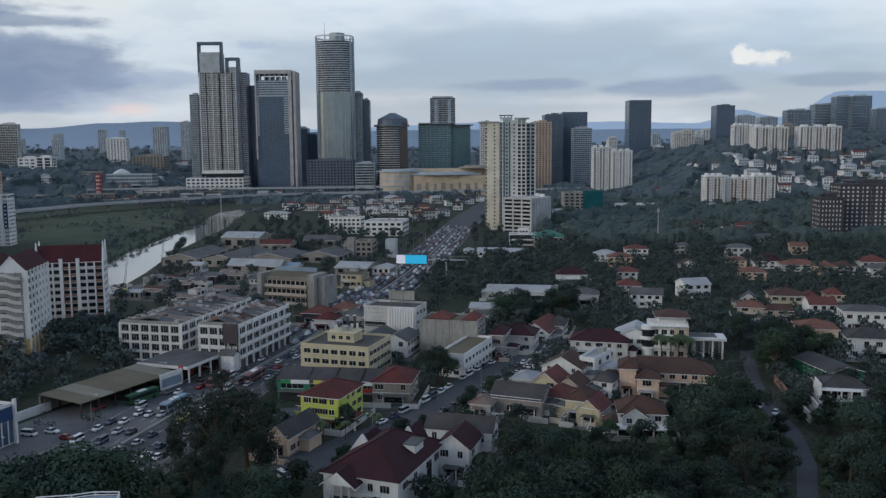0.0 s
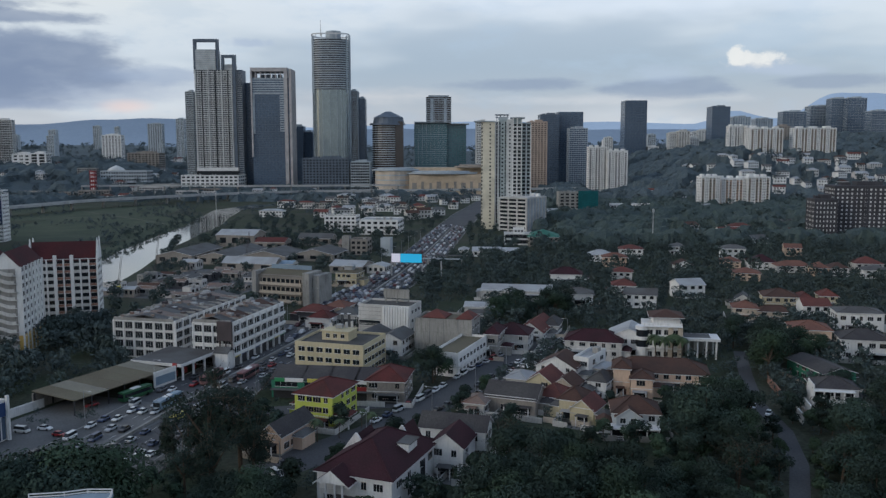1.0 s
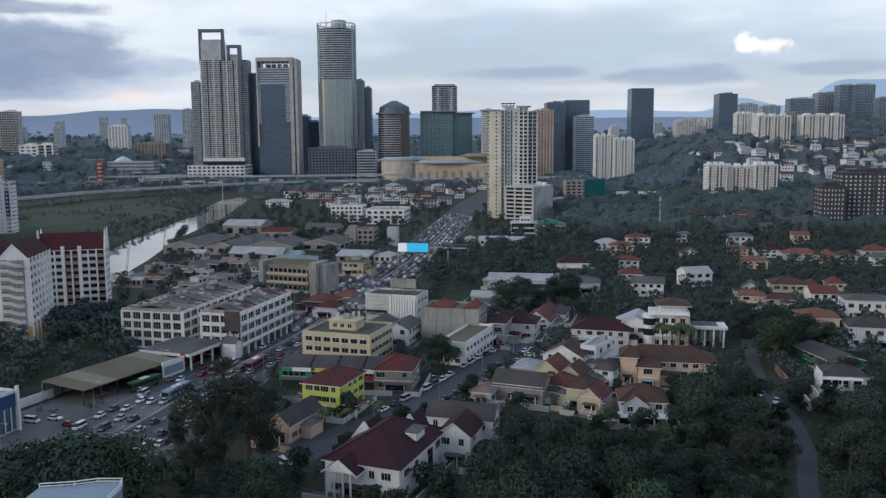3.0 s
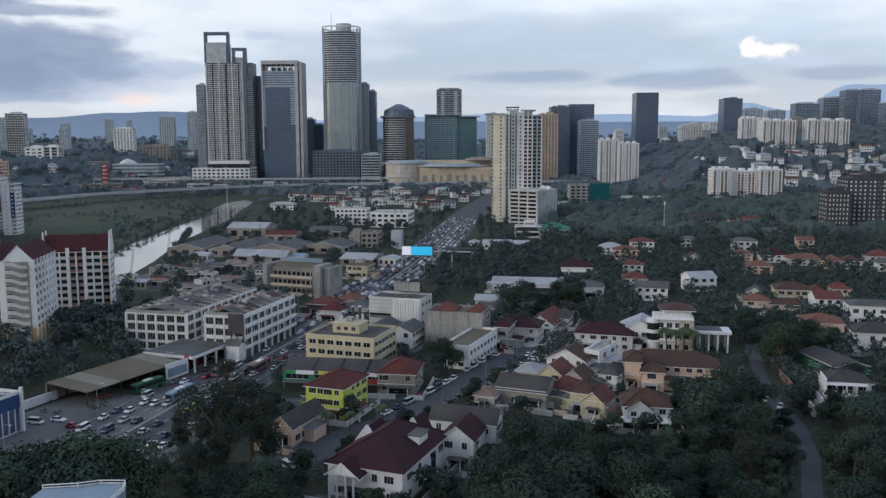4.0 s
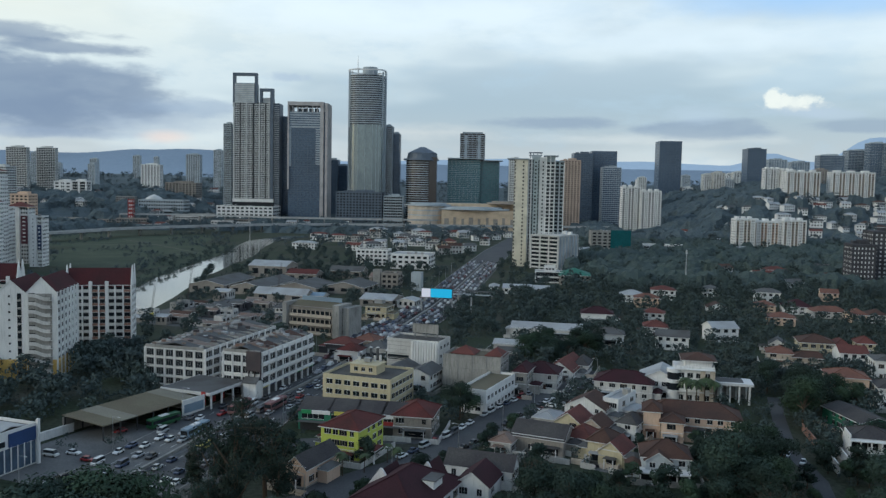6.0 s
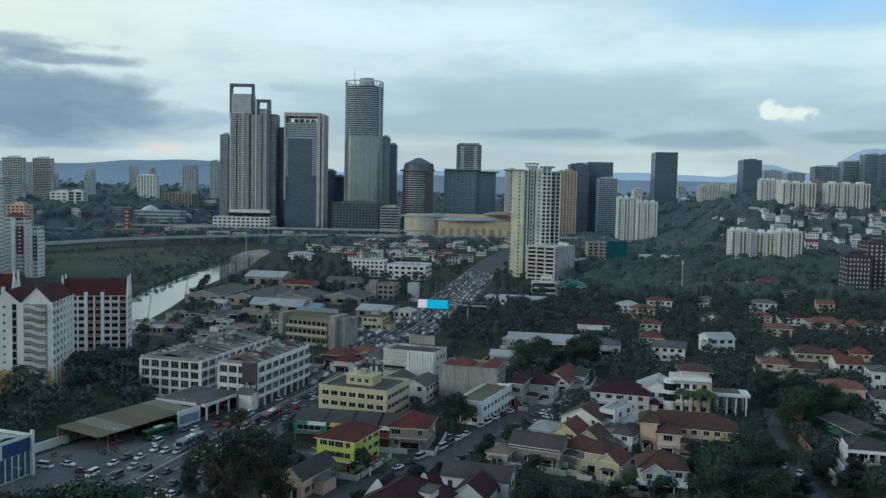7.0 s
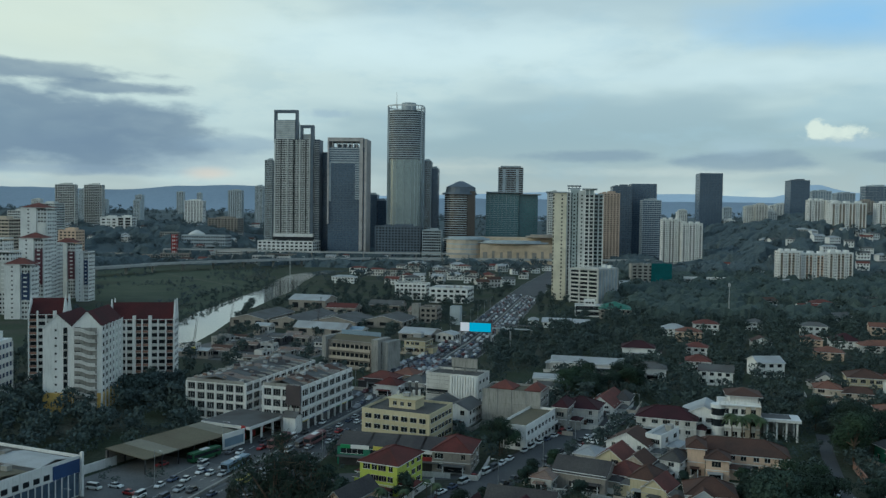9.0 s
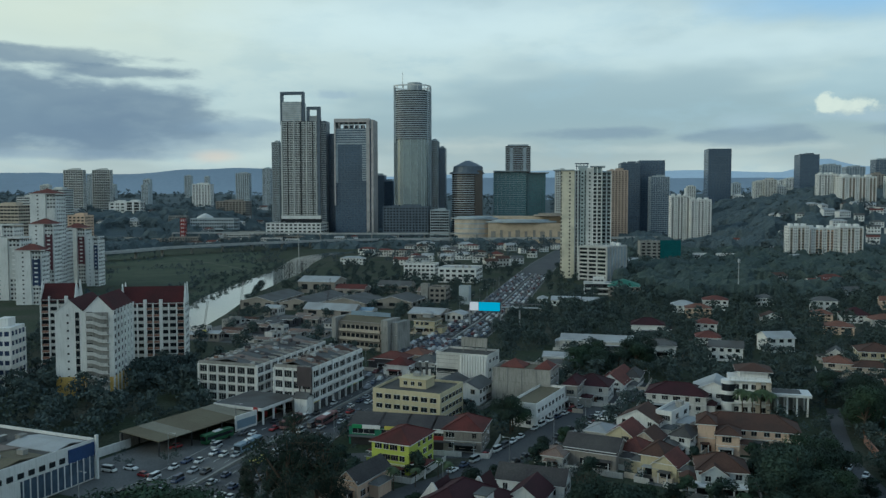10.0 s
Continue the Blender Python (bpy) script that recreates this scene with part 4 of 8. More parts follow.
ribbon("road", [(-640, 1180), (-540, 1240), (-430, 1260), (-340, 1300)], 6, 0.07, PAVING, "pale curved slip road beyond the field", "road")
sheet("pavement", 19, 264, 9, 56, -29, 0.045, ASPHALT, "asphalt parking strip beside the street", "pavement")
sheet("pavement", -96, 214, 38, 50, -20, 0.06, PAVING, "concrete forecourt of the depot", "pavement")
sheet("pavement", -66, 186, 8, 34, -20, 0.16, PAVING, "raised paved plaza beside the road", "pavement")
sheet("pavement", -46, 404, 22, 40, -14, 0.07, ASPHALT, "car park full of cars", "pavement")
sheet("pavement", -130, 455, 78, 100, -14, 0.03, PAVING, "bare ground of a scrap yard", "pavement")

# kerbed median and lane lines along the highway


def along(points, step, offset):
    out, carry = [], 0.0
    for (ax, ay), (bx, by) in zip(points, points[1:]):
        ln = math.hypot(bx - ax, by - ay)
        ux, uy = (bx - ax) / ln, (by - ay) / ln
        s = carry
        while s < ln:
            out.append((ax + ux * s + uy * offset, ay + uy * s - ux * offset, -math.degrees(math.atan2(ux, uy))))
            s += step
        carry = s - ln
    return out


bm = bmesh.new()
for x, y, a in along(ROAD_MAIN, 6.0, 0.0):
    if y < 800:
        addbox(bm, x, y, 0.0, 0.7, 6.1, 0.85, radians(a))
tagged(new("median_barrier", meshed("median_barrier", bm, CONCRETE)), "low concrete barrier along the highway", "barrier", kind="structure")
for off in (-10.2, -6.8, -3.4, 3.4, 6.8, 10.2):
    bm = bmesh.new()
    for x, y, a in along(ROAD_MAIN, 8.0, off):
        if y < 620:
            addbox(bm, x, y, 0.05, 0.14, 3.2, 0.012, radians(a))
    tagged(new("lane_marking", meshed("lane_marking", bm, PAINTLINE)), "dashed white lane marking on asphalt", "road marking", kind="structure")
for off in (-15.7, 15.7):
    bm = bmesh.new()
    for x, y, a in along(ROAD_MAIN, 5.0, off):
        addbox(bm, x, y, 0.0, 0.3, 5.05, 0.2, radians(a))
    tagged(new("kerb", meshed("kerb", bm, CONCRETE)), "grey concrete kerb", "kerb", kind="structure")

# elevated highway across the valley
HIGHWAY = [(-640, 760), (-560, 840), (-470, 935), (-440, 1040), (-380, 1130), (-297, 1220), (-200, 1275), (-90, 1300), (60, 1330), (260, 1380)]
deck_rows = along(HIGHWAY, 16.0, 0.0)
viaduct = thing("viaduct", -440, 1040, 0, "long curved concrete highway viaduct on piers", "viaduct", z=0)


def swept(rows, lo, hi, z0, z1):
    """A beam of constant section along the rows of a line."""
    bm = bmesh.new()
    secs = []
    for x, y, a in rows:
        c, s = math.cos(radians(a)), math.sin(radians(a))
        secs.append([(x + 440 + o * c, y - 1040 + o * s, z) for o, z in ((lo, z0), (hi, z0), (hi, z1), (lo, z1))])
    loft(bm, secs)
    bmesh.ops.recalc_face_normals(bm, faces=bm.faces[:])
    return bm


STRIPS.append((HIGHWAY, 16.0))
part("deck", swept(deck_rows, -8.6, 8.6, 8.4, 10.0), VIADUCT, viaduct)
for o in (-8.4, 8.0):
    part("parapet", swept(deck_rows, o, o + 0.4, 10.004, 11.1), VIADUCT, viaduct)
for i, (x, y, a) in enumerate(deck_rows):
    if i % 3 == 0:
        bm = bmesh.new()
        addbox(bm, x + 440, y - 1040, -1, 2.4, 2.4, 8.4, radians(a))
        addbox(bm, x + 440, y - 1040, 7.4, 11, 2.6, 1.2, radians(a))
        part("pier", bm, CONCRETE, viaduct)
# ---------- framed residential tower ----------


def framed_tower():
    t = tower(-389.5, 1520, 71, 40, 0, 211.4, "pale residential skyscraper with rows of balconies and open roof frames", "band", TOWERLIGHT, GLASS, 3.3,
              cols_f=14, cols_s=6, slab=0.42, crown=False)
    bm = bmesh.new()
    addbox(bm, -15.7, -3, 211.4, 34.4, 34, 35)
    part("upper_block", bm, TOWERGREY, t)
    bm = bmesh.new()
    for r in range(10):
        addbox(bm, -15.7, -3, 212 + r * 3.4, 35.2, 34.8, 1.4)
    tagged(part("upper_slab", bm, TOWERLIGHT, t), kind="stuff")
    for cx, w, top, base in ((-15.5, 43.2, 264.4, 205), (23.2, 24.6, 237.3, 205)):
        for s in (-1, 1):
            bm = bmesh.new()
            addbox(bm, cx + s * (w / 2 - 2), -14, base, 4, 10, top - base)
            part("frame_leg", bm, TOWERDARK, t)
        bm = bmesh.new()
        addbox(bm, cx, -14, top - 4.8, w - 8, 10, 4.8)
        part("frame_beam", bm, TOWERDARK, t)
    bm = bmesh.new()
    addbox(bm, 23, 0, 211.4, 16, 26, 10)
    part("roof_plant", bm, TOWERLIGHT, t)
    bm = bmesh.new()
    addbox(bm, 40.5, 2, -5, 9.9, 30, 217)
    part("side_wing", bm, TOWERDARK, t)
    bm = bmesh.new()
    for r in range(62):
        addbox(bm, 40.5, -13.2, r * 3.4, 9, 1.0, 1.2)
    tagged(part("wing_balcony", bm, TOWERLIGHT, t), kind="stuff")
    bm = bmesh.new()
    addbox(bm, 33.4, -19.5, 30, 5.6, 4, 206)
    part("dark_shaft", bm, TOWERDARK, t)
    # proud dark strips imitate the shade of vertical recesses
    for x, wide in ((-23.5, 1.6), (0.4, 2.6), (22.0, 1.6)):
        bm = bmesh.new()
        addbox(bm, x, -20.6, 42, wide, 1.0, 168)
        part("recess", bm, GLASS, t)
    for x in (-34.2, -12.0, 11.5, 28.6):
        bm = bmesh.new()
        addbox(bm, x, -20.9, 36, 1.6, 1.4, 176)
        part("white_rib", bm, TOWERLIGHT, t)
    for z0, high, m in ((29, 6.5, GLASS), (35.5, 6.0, WHITE)):
        bm = bmesh.new()
        addbox(bm, 0, -1.2, z0, 73.4, 41.6, high)
        part("base_band", bm, m, t)
    p = block(-388.4, 1470, 97.9, 60, 0, 29, 5, "white podium with long parking decks", WHITE, cols_f=12, cols_s=4, single=False, name="podium")
    return t


framed_tower()


def crown_tower():
    t = tower(-287.9, 1502, 69, 44, 0, 196, "dark blue glass office tower with pale stone frame, open crown", "glass", TOWERDARK, GLASSBLUE, 4.0, 12, 6, crown=False)
    for x, wide, z0, high in ((-33.8, 2.6, 60, 153), (25.4, 6.0, 0, 213), (33.2, 4.0, 0, 211)):
        bm = bmesh.new()
        addbox(bm, x, -2, z0, wide, 46, high)
        part("frame_pier", bm, HOTELGREY, t)
    bm = bmesh.new()
    addbox(bm, -5.05, -2, 206.5, 54.7, 46, 6.5)
    part("frame_beam", bm, HOTELGREY, t)
    bm = bmesh.new()
    addbox(bm, 30, -1, 196, 2.6, 40, 15)
    part("crown_return", bm, TOWERGREY, t)
    for k in range(6):
        bm = bmesh.new()
        addbox(bm, -26.5 + 8.6 * k, -22, 195, 1.5, 2, 11.6)
        part("crown_column", bm, HOTELGREY, t)
    bm = bmesh.new()
    addbox(bm, -5, -22.4, 168, 54, 1.0, 27)
    addbox(bm, 18.2, -22.4, 104, 7.6, 1.0, 64)
    addbox(bm, -30.6, -22.4, 100, 3.4, 1.0, 68)
    part("stone_panel", bm, TOWERGREY, t)
    bm = bmesh.new()
    for r in range(6):
        addbox(bm, -5, -23.0, 171 + r * 4.0, 53, 0.3, 1.8)
    for r in range(16):
        addbox(bm, 18.2, -23.0, 106 + r * 4.0, 6.8, 0.3, 1.8)
    tagged(part("panel_window", bm, GLASSBLUE, t), kind="stuff")
    bm = bmesh.new()
    for k in range(4):
        addbox(bm, -18 + 10 * k, 0, 196, 6, 12, 7)
    part("roof_plant", bm, TOWERDARK, t)
    return t


crown_tower()


def round_tower():
    """Glass tower with a bowed plan: banded upper half, smooth lower half, crown ring and mast."""
    pts = []
    for i in range(28):
        a = 2 * math.pi * i / 28
        c, s = math.cos(a), math.sin(a)
        pts.append((32 * math.copysign(abs(c) ** 0.62, c), 30 * math.copysign(abs(s) ** 0.62, s)))
    t = thing("skyscraper", -186.8, 1510, 0, "tall round-cornered glass skyscraper with banded top and crown ring", "skyscraper", "high-rises", 0)
    footprint(-186.8, 1510, 64, 60, 0)
    bm = bmesh.new()
    addprism(bm, pts, -5, 176)
    low = part("glazed_body", bm, GLASSGOLD, t, "pale reflective curtain glass")
    bm = bmesh.new()
    addprism(bm, [(x * 0.985, y * 0.985) for x, y in pts], 176, 262)
    part("upper_body", bm, GLASS, t)
    bm = bmesh.new()
    addprism(bm, pts, 0, 1.7)
    me = meshed("floor_slab", bm, TOWERGREY)
    for r in range(22):
        piece("floor_slab", me, t, 0, 0, 178 + r * 3.8)
    bm = bmesh.new()
    addprism(bm, [(x * 1.003, y * 1.003) for x, y in pts], 0, 0.35)
    me = meshed("spandrel", bm, TOWERDARK)
    for r in range(44):
        piece("spandrel", me, t, 0, 0, 3 + r * 3.9)
    bm = bmesh.new()
    for x, y in pts:
        addbox(bm, x * 1.004, y * 1.004, 0, 0.5, 0.5, 176)
    tagged(part("mullion", bm, TOWERGREY, t), kind="stuff")
    bm = bmesh.new()
    for s in (-1, 1):
        addbox(bm, s * 32, 0, 0, 2.5, 14, 270)
        addbox(bm, s * 29, -20, 170, 2.2, 2.2, 98)
    part("edge_fin", bm, TOWERGREY, t)
    n = len(pts)
    bm = bmesh.new()
    for i in range(n):
        (ax, ay), (bx, by) = pts[i], pts[(i + 1) % n]
        ln, a = math.hypot(bx - ax, by - ay), math.atan2(by - ay, bx - ax)
        addbox(bm, (ax + bx) / 2 * 1.02, (ay + by) / 2 * 1.02, 270, ln * 1.08, 1.2, 2, a)
        if i % 2 == 0:
            addbox(bm, ax, ay, 262, 1, 1, 8)
    part("crown_ring", bm, SLABWHITE, t)
    bm = bmesh.new()
    bmesh.ops.create_cone(bm, cap_ends=True, segments=20, radius1=14, radius2=13, depth=16, matrix=Matrix.Translation((4, 0, 270)))
    part("roof_drum", bm, TOWERGREY, t)
    bm = bmesh.new()
    bmesh.ops.create_cone(bm, cap_ends=True, segments=6, radius1=0.9, radius2=0.3, depth=28, matrix=Matrix.Translation((-18, 0, 284)))
    part("mast", bm, METAL, t)


round_tower()


def domed_tower():
    pts = [(27 * math.cos(2 * math.pi * i / 20), 24 * math.sin(2 * math.pi * i / 20)) for i in range(20)]
    t = tower(-90.2, 1525, 57.7, 50, 0, 116, "round bronze-banded office tower with a low dark dome", "band", TOWERGREY, GLASSBROWN, 3.9, slab=0.32, crown=False, shape=pts)
    bm = bmesh.new()
    bmesh.ops.create_cone(bm, cap_ends=True, segments=20, radius1=32, radius2=31, depth=3, matrix=Matrix.Translation((0, 0, 117.5)))
    bmesh.ops.create_cone(bm, cap_ends=True, segments=20, radius1=28, radius2=26, depth=10, matrix=Matrix.Translation((2, 0, 124)))
    bmesh.ops.create_cone(bm, cap_ends=True, segments=20, radius1=27, radius2=5, depth=11, matrix=Matrix.Translation((2, 0, 134.5)))
    part("dome", bm, TOWERDARK, t)
    bm = bmesh.new()
    addbox(bm, 22, -6, 0, 14, 30, 122)
    part("side_shaft", bm, GLASSBROWN, t)


domed_tower()


def teal_block_top():
    t = tower(1.7, 1590, 45.7, 30, 0, 169, "dark stepped glass tower rising behind the teal office block", "band", TOWERGREY, GLASSBROWN, 3.9, 6, 4, slab=0.3, crown=False)
    bm = bmesh.new()
    addbox(bm, 0, 0, 168, 38, 26, 4)
    for s in (-1, 1):
        addbox(bm, s * 12, -15.2, 90, 5, 1, 75)
    part("crown", bm, TOWERGREY, t)
    r = thing("canopy_roof", 6, 1578, 0, "thin projecting roof over the teal office block", "roof", z=121)
    bm = bmesh.new()
    addbox(bm, -16, 0, 0.5, 66, 54, 1.6)
    addbox(bm, 34, 0, -2.5, 36, 48, 1.4)
    part("roof_slab", bm, TOWERGREY, r)
    bm = bmesh.new()
    for x in (-40, -16, 8, 25, 42):
        addbox(bm, x, 0, -3.5, 1.2, 1.2, 4)
    part("strut", bm, METAL, r)


teal_block_top()


def mall():
    t = thing("shopping_mall", 8, 1420, 0, "long tan shopping mall with curved grey roofs", "shopping mall", z=0)
    footprint(0, 1400, 220, 110, 0)
    bm = bmesh.new()
    addbox(bm, 8, -30, 0, 125, 50, 32)
    part("front_hall", bm, TAN, t)
    bm = bmesh.new()
    addbox(bm, 0, 20, 0, 150, 60, 42)
    part("rear_hall", bm, TAN, t)
    for cx, cy, rx, ry, z0, m in ((-78, -15, 38, 40, 38, TOWERGREY), (-5, -28, 62, 36, 33, TOWERGREY), (60, 4, 40, 40, 43, BROWNGREY)):
        bm = bmesh.new()
        addprism(bm, [(cx + rx * math.cos(i * 0.2618), cy + ry * math.sin(i * 0.2618)) for i in range(24)], z0, z0 + 2.2)
        addprism(bm, [(cx + rx * 0.8 * math.cos(i * 0.2618), cy + ry * 0.8 * math.sin(i * 0.2618)) for i in range(24)], z0 + 2.2, z0 + 4.5)
        part("curved_roof", bm, m, t)
    bm = bmesh.new()
    addprism(bm, [(-78 + 34 * math.cos(i * 0.2618), -15 + 38 * math.sin(i * 0.2618)) for i in range(24)], 0, 38)
    part("rotunda", bm, BEIGE, t)
    bm = bmesh.new()
    for k in range(4):
        addprism(bm, [(-78 + 34.6 * math.cos(i * 0.2618), -15 + 38.6 * math.sin(i * 0.2618)) for i in range(24)], 6 + 8 * k, 8 + 8 * k)
    part("rotunda_band", bm, TOWERGREY, t)
    for k in range(9):
        bm = bmesh.new()
        addbox(bm, -46 + 13.2 * k, -55.1, 5 + (k % 2) * 2, 4.5 + 3 * (k % 3 == 0), 0.5, 14)
        part("shopfront", bm, BROWNGREY, t)


mall()


def slab_tower():
    """The cream apartment tower in the middle distance, rising out of its podium of parking decks."""
    t = thing("apartment_tower", 62.6, 777, -5, "cream and grey-green apartment tower with narrow windows and balcony columns", "apartment tower", "high-rises", 0)
    footprint(62.6, 777, 48, 30, -5)
    # centre, width, front, depth, top, wall
    wings = ((-16.2, 12.2, -12.0, 20, 97.0, CREAMTOWER), (-8.3, 3.6, -10.5, 20, 97.5, TOWERLIGHT), (-3.0, 7.0, -9.5, 22, 99.0, GREENGREY), (3.4, 5.8, -11.0, 22, 99.0, TOWERLIGHT),
             (10.2, 7.8, -10.0, 22, 100.2, GREENGREY), (18.2, 8.2, -6.0, 18, 95.6, GREENGREY))
    for x, w, front, d, h, m in wings:
        bm = bmesh.new()
        addbox(bm, x, front + d / 2, -1, w, d, h + 1)
        part("wing", bm, m, t)
    # columns of small windows: centre, width, front, height of a pane
    for x, w, front, high, share in ((-14.2, 1.3, -12.0, 1.4, 1.0), (-21.6, 0.9, -12.0, 1.9, 1.0), (-8.3, 1.2, -10.5, 2.8, 1.0), (-3.2, 1.5, -9.5, 1.4, 1.0), (3.4, 1.3, -11.0, 1.5, 1.0), (-5.6, 0.9, -9.5, 3.0, 1.0), (-0.6, 0.9, -9.5, 3.0, 1.0)):
        bm = bmesh.new()
        for r in range(28):
            addbox(bm, x, front - 0.02, 2.0 + r * 3.4, w, 0.16, high)
        tagged(part("window_field", bm, GLASS, t), kind="stuff")
    bm = bmesh.new()
    for r in range(28):
        addbox(bm, -22.35, -7.5, 1.6 + r * 3.4, 0.5, 5.0, 1.7)
        addbox(bm, -22.35, 2.0, 1.6 + r * 3.4, 0.5, 4.0, 1.7)
    tagged(part("side_window", bm, GLASS, t), kind="stuff")
    # balcony columns: a thin dark sheet as their shade, each floor with its parapet
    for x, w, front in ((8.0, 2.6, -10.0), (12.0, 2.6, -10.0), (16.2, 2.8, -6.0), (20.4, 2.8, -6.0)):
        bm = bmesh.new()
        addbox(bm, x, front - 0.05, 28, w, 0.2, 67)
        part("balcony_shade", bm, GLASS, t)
        bm = bmesh.new()
        addbox(bm, 0, 0, 0, w + 0.3, 1.3, 1.15)
        me = meshed("balcony", bm, TOWERLIGHT if x < 15 else GREENGREY)
        for r in range(9, 28):
            piece("balcony", me, t, x, front - 0.6, r * 3.4)
    for x, front, h in ((6.3, -10.6, 100), (10.0, -10.6, 100), (14.0, -10.6, 98), (18.3, -6.8, 94), (22.2, -6.8, 94)):
        bm = bmesh.new()
        addbox(bm, x, front, 28, 0.8, 1.6, h - 28)
        part("fin", bm, WHITE, t)
    for x, y, z0, w, d, h in ((-19.6, -2, 97.0, 19, 23, 0.9), (-3.0, 1, 99.0, 8.4, 20, 2.2), (10.2, 0, 100.2, 13.4, 23, 0.8), (18.2, 3, 95.6, 8.8, 19, 0.7)):
        bm = bmesh.new()
        addbox(bm, x, y, z0, w, d, h)
        part("roof_slab", bm, TOWERGREY, t)
    bm = bmesh.new()
    for x in (-8.5, -5.5, -2.0, 1.0):
        addbox(bm, x, -3, 98, 0.6, 0.6, 5.4)
    addbox(bm, -3.8, 0, 101.0, 11.5, 12, 0.5)
    addbox(bm, -3.8, 0, 103.2, 12.5, 13, 0.6)
    part("roof_frame", bm, TOWERDARK, t)
    p = thing("parking_podium", 76.3, 757, -35, "pale parking podium with open decks and columns", "parking deck", z=0)
    footprint(76.3, 757, 30, 38, -35)
    # solid dark box stands for the shade inside the open decks
    bm = bmesh.new()
    addbox(bm, 0, 0, -1, 27, 35, 29.5)
    part("core", bm, GLASS, p)
    bm = bmesh.new()
    addbox(bm, 0, 0, 0, 28, 36, 1.4)
    me = meshed("deck", bm, OFFWHITE)
    for r in range(9):
        piece("deck", me, p, 0, 0, r * 3.5 + 1.0)
    bm = bmesh.new()
    addbox(bm, 0, 0, -1, 1.1, 0.9, 31)
    me = meshed("column", bm, OFFWHITE)
    for k in range(7):
        piece("column", me, p, 14.1, -17.6 + 5.8 * k, 0, math.pi / 2)
    for x in (-13.6, -4.4, 4.4, 13.6):
        piece("column", me, p, x, -18.1, 0)
    for k in range(6):
        bm = bmesh.new()
        addbox(bm, 14.0, -14.7 + 5.8 * k, 2, 0.7, 2.2, 27)
        part("louvre_panel", bm, TOWERGREY, p)
    for x, y in ((-8, 12), (2, 15), (11, 8)):
        bm = bmesh.new()
        addbox(bm, x, y, 30.4, 3.4, 3.0, 2.4)
        part("roof_hut", bm, WHITE, p)


slab_tower()

# scaffolded building wrapped in netting, slim mast
nb = block(151, 934, 36, 20, 0, 25, 7, "unfinished block wrapped in teal safety netting", CONCRETE, cols_f=6, cols_s=4, single=False, faces="F")
bm = bmesh.new()
addbox(bm, 14, -10.6, 0, 22, 0.3, 27)
addbox(bm, 18.6, 0, 0, 0.3, 20, 27)
part("netting", bm, TEALNET, nb)
for mx, my, mh in ((155, 604, 30), (-233, 885, 30)):
    mast = thing("mast", mx, my, 0, "slim grey telecom mast", "mast", z=0)
    bm = bmesh.new()
    bmesh.ops.create_cone(bm, cap_ends=True, segments=8, radius1=0.55, radius2=0.3, depth=mh, matrix=Matrix.Translation((0, 0, mh / 2)))
    part("pole", bm, METAL, mast)
    bm = bmesh.new()
    for k in range(3):
        addbox(bm, 0.7 * math.cos(k * 2.1), 0.7 * math.sin(k * 2.1), mh - 3, 0.3, 0.3, 2.4)
    part("antenna", bm, SLABWHITE, mast)

BROWNPARAPET = surface("brown_parapet", (0.30, 0.17, 0.13), 0.85, streak=0.2)
ROOFREDDARK = surface("dark_red_roof", (0.065, 0.018, 0.020), 0.85, second=(0.038, 0.018, 0.020), grain=0.2, scale=0.8)
# ---------- apartments with red roofs ----------


